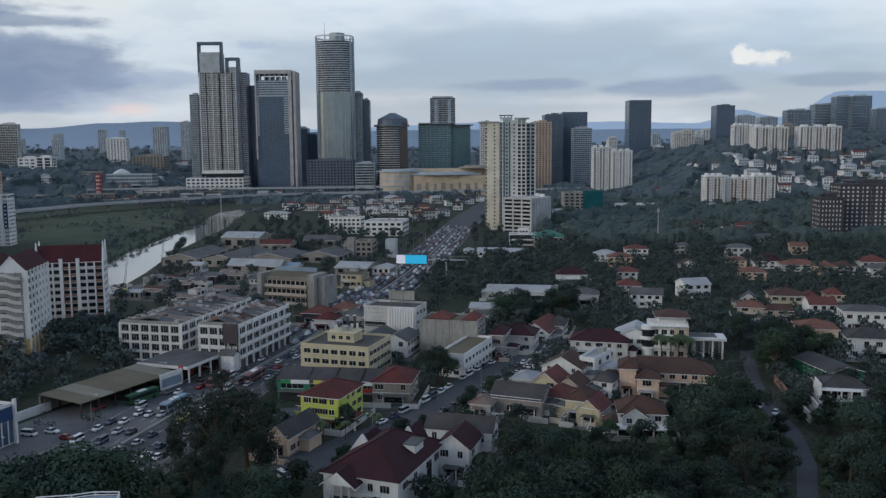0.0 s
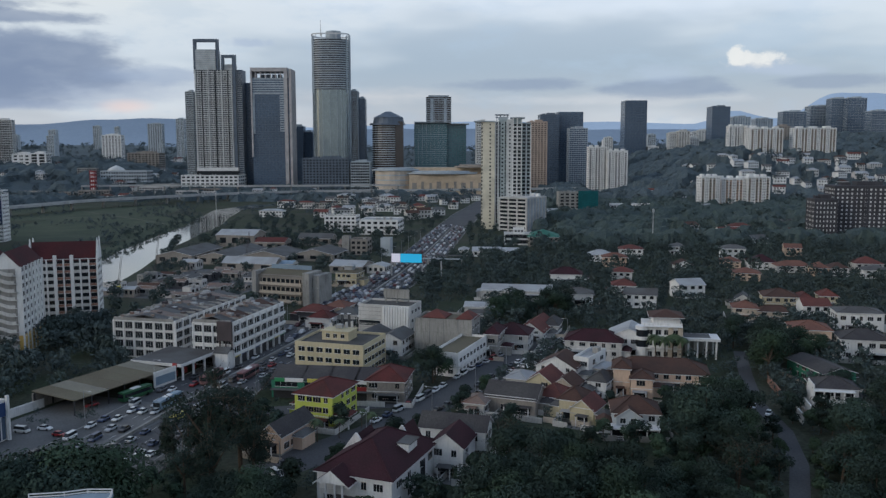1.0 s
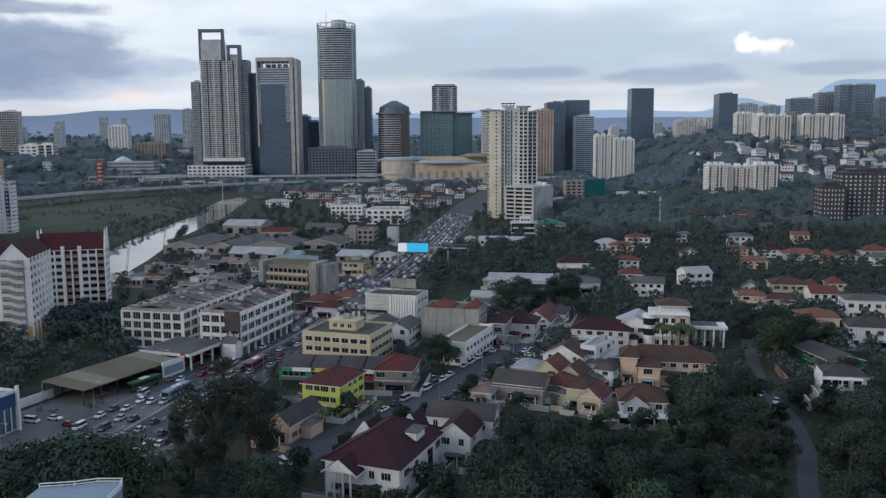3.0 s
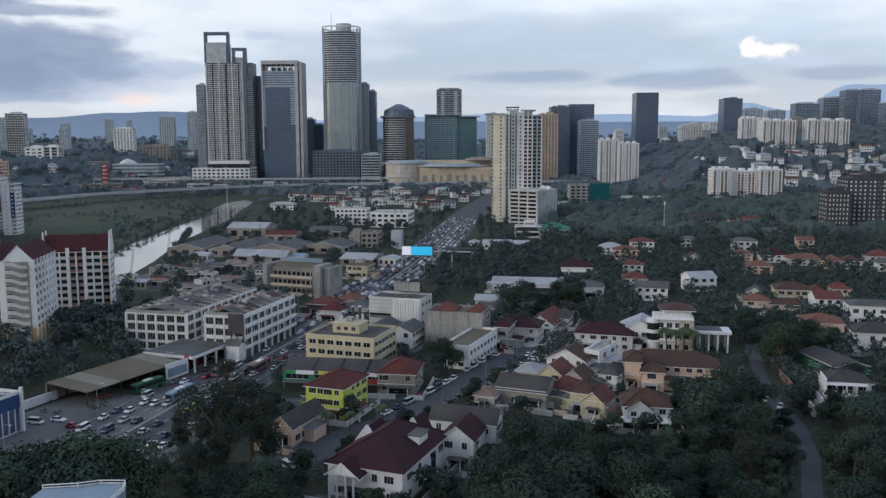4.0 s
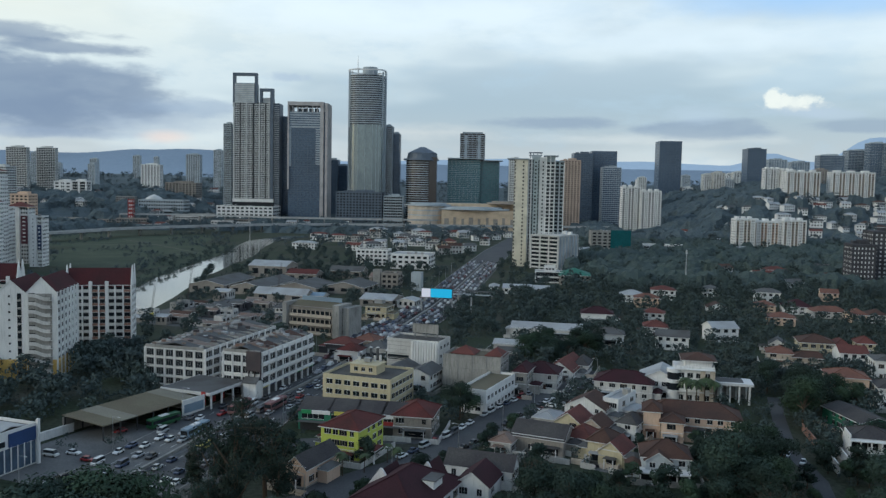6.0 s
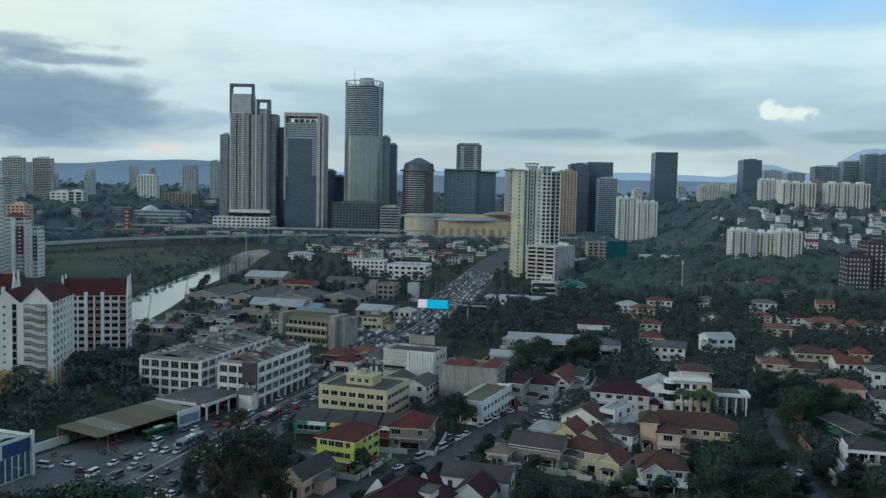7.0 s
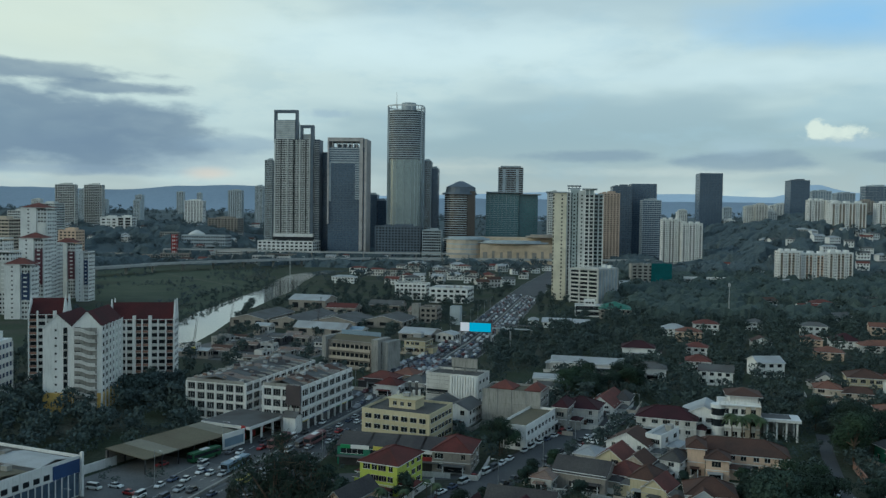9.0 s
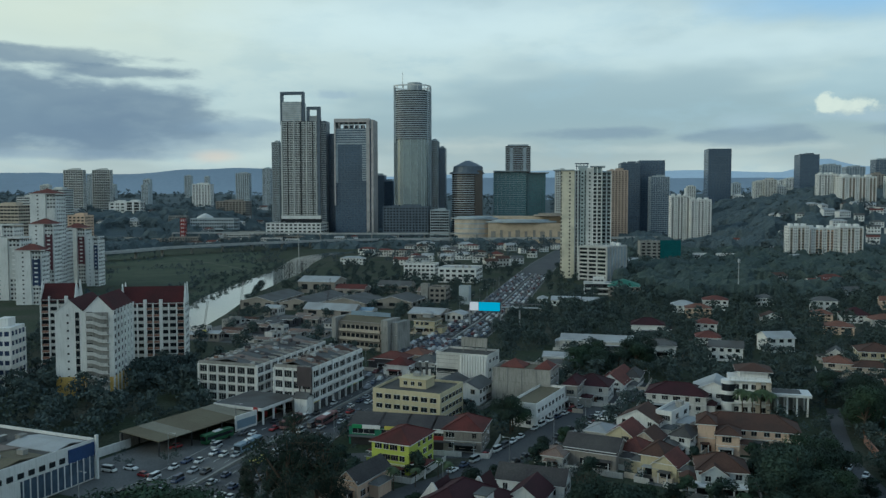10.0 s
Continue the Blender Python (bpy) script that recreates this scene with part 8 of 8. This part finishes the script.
house(37.3, 222.6, 6.4, 9, -25, 5.3, label='cream house with a brown roof and rounded bay', wall=CREAM, tiles=ROOFBROWN, rise=2.6, storeys=1)
house(39.9, 218.6, 6.5, 9, -30, 4.3, label='cream-gabled house with a red roof', wall=CREAM, tiles=ROOFRED, roof='gable', rise=2.6, storeys=1)
house(32.8, 230.5, 7.2, 9, -28, 3.9, label='house with a red-brown tiled roof', wall=BEIGE, tiles=ROOFRED, rise=2.6, storeys=1)
house(20.1, 293.0, 4.7, 12, -16, 8.1, label='grey two-storey house with a maroon roof', wall=CONCRETE, tiles=ROOFMAROON, rise=2.2)
house(27.3, 302.8, 13.2, 12, -16, 5.8, label='house with a wide maroon roof', wall=OFFWHITE, tiles=ROOFMAROON, rise=3.2)
house(38.5, 323.5, 10.1, 22, -20, 3.5, label='white row with an orange-red tiled roof', wall=WHITE, tiles=ROOFRED, roof='gable', rise=3.4)
house(45.5, 328.5, 5.7, 12, -16, 3.6, label='grey house with a dark roof', wall=OFFWHITE, tiles=ROOFDARK, rise=2.5)
house(25.0, 249.6, 6.3, 9, -24, 3.8, label='small house with a pale sheet roof', wall=OFFWHITE, tiles=ROOFPALE, rise=1.4, storeys=1)
house(37.6, 238.9, 7.0, 9, -26, 4.7, label='house with a dark brown tiled roof', wall=BEIGE, tiles=ROOFBROWN, roof='gable', rise=2.6, storeys=1)
house(48.1, 242.0, 5.6, 9, -28, 4.9, label='narrow white house with a dark roof', wall=WHITE, tiles=ROOFDARK, rise=2.2, storeys=2)
house(11.0, 225.7, 5.5, 8, -20, 3.5, label='small shed with a pale sheet roof', wall=OFFWHITE, tiles=ROOFRUST, rise=1.4, storeys=1)
house(4.2, 193.7, 15.8, 7.5, -15.6, 7.5, label='white house with a long dark roof', wall=WHITE, tiles=ROOFDARK, roof='gable', axis='x', rise=2.6, storeys=2)
house(3.2, 184.4, 7.8, 10, -18, 7.1, label='white-gabled house with a maroon roof', wall=WHITE, tiles=ROOFMAROON, roof='gable', rise=2.8)
house(-37.1, 200.7, 5.7, 15, -22, 5.0, label='pink-grey bungalow with a dark roof', wall=PEACH, tiles=ROOFDARK, roof='gable', rise=2.6, storeys=1)

# ---------- vehicles ----------
CARS = [make_car("family car with dark windows on asphalt"), make_car("compact hatchback with dark windows on asphalt", 3.8, 1.65, 1.5), make_car("van with dark windows on asphalt", 4.7, 1.8, 1.95, True)]
traffic = random.Random(8)
spots = []
for off in (-13.2, -10.0, -6.6, -3.2, 3.2, 6.6, 10.0, 13.2):
    for x, y, a in along(ROAD_MAIN, 7.0, off):
        if not 165 < y < 800:
            continue
        if traffic.random() < (0.46 if y < 330 else (0.5 if y < 430 else 0.72)):
            spots.append((x + traffic.uniform(-0.3, 0.3), y + traffic.uniform(-1, 1), a + (180 if off > 0 else 0)))
for off in (-4.9, 4.6):
    for x, y, a in along(ROAD_SIDE, 5.4, off):
        if 215 < y < 320 and traffic.random() < 0.8:
            spots.append((x, y, a + traffic.choice((0, 180))))
for x, y, a in along(ROAD_SIDE, 3.0, 8.6):
    if 240 < y < 288 and not inside_any(x, y, 2.0) and traffic.random() < 0.8:
        spots.append((x, y, a + 90))
for r in range(7):
    for c in range(7):
        if traffic.random() < 0.85:
            spots.append((-56 + c * 2.8 + r * 1.3, 390 + r * 5.6 - c * 0.7, -14))
for x, y, a in ((-98, 232, -30), (-88, 236, 60), (-84, 228, 80), (-96, 207, 70), (-102, 212, 75), (-107, 210, 75), (90, 222, -30), (88, 228, -28), (55, 249, -10), (58, 247, -15),
                (-45, 176, 10), (-44, 170, 12), (-36, 180, 40), (-36, 186, -30), (64, 250, 40), (40, 300, 20), (44, 304, 20), (47, 308, 20)):
    spots.append((x, y, a))
spots.sort(key=lambda q: q[1])
for x, y, a in spots[:150]:
    park(traffic.choice((CARS[0], CARS[0], CARS[1], CARS[1], CARS[2])), x, y, a, 0.9)
bm = bmesh.new()
for x, y, a in spots[150:]:
    ln, t = traffic.uniform(3.9, 4.8), radians(a)
    loft(bm, [[(x + (px * math.cos(t) - py * ln * math.sin(t)), y + (px * math.sin(t) + py * ln * math.cos(t)), 0.08 + pz) for px, pz in ((-0.85, 0.25), (0.85, 0.25), (0.85 * k, hz), (-0.85 * k, hz))]
              for py, hz, k in ((-0.5, 0.6, 0.9), (-0.42, 0.85, 0.95), (-0.22, 0.92, 0.92), (-0.08, 1.45, 0.78), (0.28, 1.45, 0.78), (0.44, 0.95, 0.92), (0.5, 0.65, 0.9))])
tagged(new("distant_traffic", meshed("distant_traffic", bm, FARPAINT)), "queue of distant cars filling the highway lanes", "cars", kind="stuff")
BUSES = [make_bus(BUSRED, "red and grey city bus"), make_bus(BUSGREEN, "green bus parked at the depot"), make_bus(ROOFBLUE, "pale blue city bus"), make_bus(SIGNYELLOW, "yellow minibus in traffic")]
park(BUSES[1], -88.5, 240, -25)
park(BUSES[0], -71, 258, -13)
park(BUSES[2], -76.5, 232, -14)
park(BUSES[0], -60.5, 262, 167)
park(BUSES[3], -70, 220, -14, 0.6)

# ---------- street lamps ----------


def make_lamp():
    t = new("street_lamp")
    bm = bmesh.new()
    bmesh.ops.create_cone(bm, cap_ends=True, segments=8, radius1=0.11, radius2=0.06, depth=9, matrix=Matrix.Translation((0, 0, 4.5)))
    part("pole", bm, METAL, t)
    bm = bmesh.new()
    addbox(bm, 0.9, 0, 8.95, 1.8, 0.07, 0.07)
    arm = part("arm", bm, METAL, t)
    bm = bmesh.new()
    addbox(bm, 1.9, 0, 8.85, 0.7, 0.25, 0.12)
    part("lamp_head", bm, SLABWHITE, arm)
    return tagged(t, "slim grey street lamp", "street lamp", "street lamps")


LAMP = make_lamp()
for off, turn in ((-16.6, 0), (16.6, 180)):
    for x, y, a in along(ROAD_MAIN, 34, off):
        if 170 < y < 700:
            park(LAMP, x, y, a + turn)
for x, y, a in along(ROAD_SIDE, 26, 7.2):
    park(LAMP, x, y, a + 180)

# ---------- more villas between the trees ----------
more = random.Random(52)
for _ in range(26):
    x, y = more.uniform(60, 330), more.uniform(335, 600)
    if x > y * 0.6 or inside_any(x, y, 9, 6) or on_strip(x, y, 6):
        continue
    wall_m, roof_m = more.choice(((WHITE, ROOFRED), (WHITE, ROOFGREY), (OFFWHITE, ROOFBROWN), (WHITE, ROOFPALE), (PEACH, ROOFORANGE), (WHITE, ROOFMAROON)))
    house(round(x, 1), round(y, 1), round(more.uniform(10, 17), 1), round(more.uniform(9, 12), 1), more.choice((-8, -14, -22, 10)), more.uniform(5.5, 7), more.choice(("hip", "gable")),
          wall_m, roof_m, 2.4, "villa half hidden among dark trees", 2, "x", single=False, group="villas in the woods")

# ---------- houses on the far slopes ----------
slope = random.Random(31)
far_kinds = ((WHITE, ROOFRED), (OFFWHITE, ROOFBROWN), (WHITE, ROOFGREY), (OFFWHITE, ROOFPALE), (WHITE, ROOFGREY), (WHITE, ROOFPALE))
for n, x0, x1, y0, y1 in ((56, 380, 820, 1120, 1330), (70, -1100, -180, 1400, 2500), (50, -150, 160, 860, 1250), (8, 130, 380, 880, 1250), (46, 430, 760, 1140, 1290), (18, -560, -250, 1180, 1500), (8, 180, 420, 560, 760)):
    for _ in range(n):
        x, y = slope.uniform(x0, x1), slope.uniform(y0, y1)
        if abs(x) > y * 0.7 or inside_any(x, y, 10) or on_strip(x, y, 8):
            continue
        wall_m, roof_m = slope.choice(far_kinds)
        w, d = slope.uniform(10, 20), slope.uniform(8, 12)
        house(round(x, 1), round(y, 1), round(w, 1), round(d, 1), slope.choice((-8, -14, 6, 20)), slope.uniform(6, 9), slope.choice(("hip", "gable")), wall_m, roof_m, 2.6,
              "distant house with a pitched roof on the slope", 2, "x", single=False, group="distant houses")

# ---------- trees ----------
NEAR = [make_tree("broad leafy rain tree with a dense dark crown", 100 + i, 4300, 0.25, 12.0, 6.2, m, low=0.3) for i, m in enumerate((LEAF, LEAFDARK, LEAFDARK, LEAFDARK))]
MID = [make_tree("leafy tree with a rounded dark green crown", 200 + i, 1500, 0.44, 9.5, 4.6, m, low=0.3) for i, m in enumerate((LEAFDARK, LEAF, LEAFDARK, LEAF, LEAFDARK))]
SPARSE = make_tree("thin half-bare tree with fine branches", 301, 700, 0.3, 10.0, 4.0, LEAFDARK, bare=True)
PALM = make_palm(5)
plant = random.Random(77)
ORCHARD = []     # trees that may be joined when they stand too far off to be told apart


def grow(protos, x, y, lo, hi, unit):
    s = plant.uniform(lo, hi)
    if protos is MID:
        ORCHARD.append((math.hypot(x, y), x, y, s))
    else:
        park(plant.choice(protos), x, y, plant.uniform(0, 360), s / unit)


def wood(protos, x0, x1, y0, y1, n, lo, hi, unit, gap, front=0.0, margin=1.5, road=1.5):
    """Scatter trees over a stretch of the plan, clear of buildings, roads and each other."""
    kept = []
    for _ in range(n * 8):
        if len(kept) >= n:
            break
        x, y = plant.uniform(x0, x1), plant.uniform(y0, y1)
        if abs(x) > y * 0.72 + 12 or inside_any(x, y, margin, front) or on_strip(x, y, road):
            continue
        if any((x - a) ** 2 + (y - b) ** 2 < gap * gap for a, b in kept):
            continue
        kept.append((x, y))
        grow(protos, x, y, lo, hi, unit)


def canopy(x0, x1, y0, y1, n, lo, hi, gap=4.5, wedge=None):
    """Big crowns that close over a stretch of ground; wedge keeps a line of sight along the lane free."""
    kept = []
    for _ in range(n * 12):
        x, y = plant.uniform(x0, x1), plant.uniform(y0, y1)
        if len(kept) >= n:
            break
        if inside_any(x, y, 2.0, 2.0) or on_strip(x, y, 3.0) or (wedge and wedge[0] < x / y < wedge[1]):
            continue
        if all((x - a) ** 2 + (y - b) ** 2 > gap * gap for a, b in kept):
            kept.append((x, y))
            grow(NEAR, x, y, lo, hi, 12.0)


LANE = (0.385, 0.445)
canopy(-84, -60, 136, 150, 12, 18, 21.5)
canopy(-62, -32, 136, 156, 14, 10, 13, 4.5, (-0.40, -0.31))
canopy(-28, 8, 136, 150, 16, 4, 6, 3.0)
canopy(8, 37, 136, 172, 20, 12, 15.5, 5.0)
canopy(37, 56, 136, 168, 9, 9, 11, 5.0, LANE)
canopy(62, 80, 184, 222, 12, 10, 14, 5.0, LANE)
canopy(66, 140, 138, 188, 20, 11, 15, 6.0, LANE)
canopy(112, 150, 200, 240, 8, 9, 12, 6.0)
canopy(20, 45, 335, 368, 8, 9, 12)
canopy(104, 130, 262, 305, 10, 10, 13)
canopy(46, 62, 335, 380, 6, 9, 12)
canopy(-2, 5, 250, 266, 4, 11, 13, 3.0)
for x, y, h in ((63, 192, 17), (69, 198, 15), (57, 187, 12.5), (103, 256, 16.5), (108, 268, 15), (86, 172, 12), (96, 186, 14), (101, 196, 13)):
    grow(NEAR, x, y, h * 0.97, h * 1.03, 12.0)
wood(MID, 44, 74, 130, 186, 44, 3, 5, 9.5, 2.5)
wood(MID, 78, 92, 140, 200, 26, 3.5, 5.5, 9.5, 2.5)
wood(MID, -210, -104, 225, 318, 80, 8, 11, 9.5, 4.0)
for x, y in ((58, 166), (64, 172), (70, 178), (14, 186), (18, 190), (-52, 214), (-58, 222), (-64, 236)):
    grow([SPARSE], x, y, 8, 11, 10.0)
for x, y in ((74, 280), (77, 279), (80, 281), (83, 280)):
    grow([PALM], x, y, 8.5, 10.5, 9.0)
for x, y in ((-30, 202), (-25, 205), (-20, 213), (-17, 209)):
    grow([PALM], x, y, 4.5, 6.0, 9.0)
FEATHER = make_tree("tall feathery tree with fine dark foliage", 411, 3800, 0.2, 14.0, 4.8, LEAFDARK, bare=True, low=0.3)
for x, y, h in ((-50, 178, 22), (-44, 181, 22), (-39.5, 174, 16), (-56, 183, 16), (-61, 187, 11), (-47, 169, 16), (-53, 169, 12), (-66, 199, 8)):
    grow([FEATHER], x, y, h * 0.95, h * 1.05, 14.0)
wood(MID, -150, -108, 295, 350, 26, 8, 11, 9.5, 4.0)
# hedge of trees along the river
for k in range(12):
    grow(MID, -183 - k * 1.9 + plant.uniform(-1, 1), 560 + k * 9, 6, 8, 9.5)
wood(MID, -70, 130, 130, 330, 190, 5, 8, 9.5, 4.5, 7.0)
wood(MID, -12, 60, 400, 560, 60, 7, 10, 9.5, 5.5, 6.0)
wood(MID, 95, 250, 200, 340, 130, 6, 10, 9.5, 5.0, 10.0)
wood(MID, 20, 330, 320, 470, 330, 6, 10.5, 9.5, 5.5, 12.0)
wood(MID, 30, 420, 470, 640, 350, 6.5, 12, 9.5, 7.0, 14.0)
wood(MID, -165, 0, 360, 700, 120, 6, 10, 9.5, 6.0, 4.0)
wood(MID, -330, -165, 240, 420, 90, 6, 10, 9.5, 6.0, 8.0)
wood(MID, -185, 60, 640, 900, 150, 6, 10, 9.5, 7.0, 2.0)


def clumps(name, label, places, cards, size, seed, material):
    """Trees too far off to count, as one mesh of leaf clumps."""
    rng = random.Random(seed)
    base = []
    for v in range(6):
        lobes = [(rng.uniform(-0.3, 0.3), rng.uniform(-0.3, 0.3), rng.uniform(0.35, 0.85), rng.uniform(0.18, 0.3)) for _ in range(8)] + [(0, 0, 0.3, 0.34)]
        vs, fs = leaf_cloud(rng, lobes, cards, size)
        base.append((np.array([tuple(p) for p in vs]), np.array(fs)))
    allv, allf, count = [], [], 0
    for x, y, s in places:
        vs, fs = rng.choice(base)
        a = rng.uniform(0, 6.28)
        c, q = math.cos(a), math.sin(a)
        p = vs * s
        allv.append(np.stack([x + p[:, 0] * c - p[:, 1] * q, y + p[:, 0] * q + p[:, 1] * c, terrain(x, y) + p[:, 2]], 1))
        allf.append(fs + count)
        count += len(vs)
    me = bpy.data.meshes.new(name)
    me.from_pydata(np.concatenate(allv).tolist(), [], np.concatenate(allf).tolist())
    me.materials.append(material)
    me.update()
    tagged(new(name, me), label, "woods", kind="stuff")


ORCHARD.sort()
for _, x, y, s in ORCHARD[:200]:
    park(plant.choice(MID), x, y, plant.uniform(0, 360), s / 9.5)
clumps("woods", "dark leafy trees between the houses", [(x, y, s) for _, x, y, s in ORCHARD[200:]], 230, 0.074, 9, WOODMIDHAZE)


def closed_wood(name, label, x0, x1, y0, y1, step, spacing, lo, hi, seed, keep, material):
    """The closed roof of a wood: crown beside crown, each a rough dome of its own height, as one mesh."""
    rng = np.random.default_rng(seed)
    nx, ny = int((x1 - x0) / step) + 1, int((y1 - y0) / step) + 1
    gx, gy = np.meshgrid(x0 + step * np.arange(nx), y0 + step * np.arange(ny))
    gx, gy = gx + rng.uniform(-0.4, 0.4, gx.shape) * step, gy + rng.uniform(-0.4, 0.4, gx.shape) * step
    cx, cy = int((x1 - x0) / spacing) + 4, int((y1 - y0) / spacing) + 4
    ox, oy = rng.uniform(0, 1, (cy, cx)), rng.uniform(0, 1, (cy, cx))
    tall, wide = rng.uniform(lo, hi, (cy, cx)), rng.uniform(0.6, 1.05, (cy, cx)) * spacing
    ci, cj = ((gx - x0) / spacing).astype(int) + 1, ((gy - y0) / spacing).astype(int) + 1
    z = np.full(gx.shape, lo * 0.35)
    for dj in (-1, 0, 1):
        for di in (-1, 0, 1):
            i, j = np.clip(ci + di, 0, cx - 1), np.clip(cj + dj, 0, cy - 1)
            px, py = x0 + (i - 1 + ox[j, i]) * spacing, y0 + (j - 1 + oy[j, i]) * spacing
            r2 = ((gx - px) ** 2 + (gy - py) ** 2) / wide[j, i] ** 2
            z = np.maximum(z, tall[j, i] * (0.15 + 0.85 * np.sqrt(np.clip(1 - r2, 0, 1))))
    z = z + rng.uniform(-0.09, 0.09, z.shape) * hi
    coarse = {}

    def free(x, y):
        key = (int(x // 10), int(y // 10))
        if key not in coarse:
            mx, my = key[0] * 10 + 5, key[1] * 10 + 5
            coarse[key] = keep(mx, my) and not inside_any(mx, my, 6, 8) and not on_strip(mx, my, 9)
        return coarse[key]

    vs = [[float(a), float(b), terrain(float(a), float(b)) + float(c)] for a, b, c in zip(gx.ravel(), gy.ravel(), z.ravel())]
    fs = []
    for j in range(ny - 1):
        for i in range(nx - 1):
            k = j * nx + i
            if free(vs[k][0], vs[k][1]):
                fs.append((k, k + 1, k + nx + 1, k + nx))
    shared = collections.Counter(k for q in fs for k in q)
    used = sorted(shared)
    for k in used:
        if shared[k] < 4:    # the rim of the wood comes down to the ground
            vs[k][2] = terrain(vs[k][0], vs[k][1]) - 0.3
    slot = {k: n for n, k in enumerate(used)}
    me = bpy.data.meshes.new(name)
    me.from_pydata([vs[k] for k in used], [], [tuple(slot[k] for k in q) for q in fs])
    me.materials.append(material)
    me.update()
    tagged(new(name, me), label, "woods", kind="stuff")


def far_woods(name, label, x0, x1, y0, y1, n, lo, hi, cards, seed, keep):
    rng = random.Random(seed)
    places = []
    for _ in range(n):
        x, y, s = rng.uniform(x0, x1), rng.uniform(y0, y1), rng.uniform(lo, hi)
        if keep(x, y) and not inside_any(x, y, 2.0, 0) and not on_strip(x, y, 5.0 if y > 640 else 1.2):
            places.append((x, y, s))
    clumps(name, label, places, cards, 0.085 if y1 < 1100 else 0.13, seed, WOODMIDHAZE if y1 < 1100 else WOODSHAZE)


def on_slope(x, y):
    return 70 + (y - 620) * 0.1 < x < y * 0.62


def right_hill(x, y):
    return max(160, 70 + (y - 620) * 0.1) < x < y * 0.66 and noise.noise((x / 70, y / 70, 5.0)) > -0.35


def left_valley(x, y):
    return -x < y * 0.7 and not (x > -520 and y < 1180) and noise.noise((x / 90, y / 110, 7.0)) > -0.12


closed_wood("woods", "dark closed woods on the slope beyond the villas", 60, 700, 600, 1080, 3.0, 12.0, 4, 15, 1, on_slope, WOODMIDHAZE)
closed_wood("woods", "dark wooded hillside with houses", 160, 1320, 1080, 2000, 6.0, 18.0, 5, 18, 2, right_hill, WOODSHAZE)
closed_wood("woods", "dark trees beyond the river", -1340, 60, 900, 1900, 6.5, 17.0, 4, 15, 3, left_valley, WOODSHAZE)
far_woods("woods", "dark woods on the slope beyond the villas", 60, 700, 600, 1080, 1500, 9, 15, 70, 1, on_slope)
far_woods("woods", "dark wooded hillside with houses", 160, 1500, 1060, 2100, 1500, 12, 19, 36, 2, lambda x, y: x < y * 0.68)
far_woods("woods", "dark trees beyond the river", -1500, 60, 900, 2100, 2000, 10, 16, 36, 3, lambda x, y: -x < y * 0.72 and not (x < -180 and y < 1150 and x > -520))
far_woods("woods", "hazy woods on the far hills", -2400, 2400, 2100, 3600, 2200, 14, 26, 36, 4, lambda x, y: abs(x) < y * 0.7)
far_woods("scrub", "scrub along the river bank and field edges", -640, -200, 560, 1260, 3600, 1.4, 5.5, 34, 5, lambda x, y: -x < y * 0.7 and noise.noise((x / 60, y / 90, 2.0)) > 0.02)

far_woods("undergrowth", "bushes and hedges between houses", -215, 150, 128, 345, 1500, 2.2, 4.2, 60, 6, lambda x, y: abs(x) < y * 0.62)
far_woods("undergrowth", "bushes and hedges among the villas", -60, 330, 345, 620, 1000, 3.0, 5.5, 50, 7, lambda x, y: abs(x) < y * 0.62)

bank = random.Random(63)
reeds = []
for k in range(150):
    y = 478 + k * 2.9
    shift = -192 - 33 * min(1.0, (y - 478) / 320) - 16 * sstep((y - 800) / 180)
    reeds.append((shift + 18.5 + bank.uniform(0, 8), y + bank.uniform(-3, 3), bank.uniform(1.0, 2.4)))
    reeds.append((shift - 18.0 - bank.uniform(0, 8), y + bank.uniform(-3, 3), bank.uniform(1.5, 4.5)))
    if k % 2:
        reeds.append((shift - 27 - bank.uniform(0, 26), y, bank.uniform(2.5, 6.5)))
clumps("bank_scrub", "ragged bushes along both river banks", reeds, 70, 0.1, 12, WOODMIDHAZE)
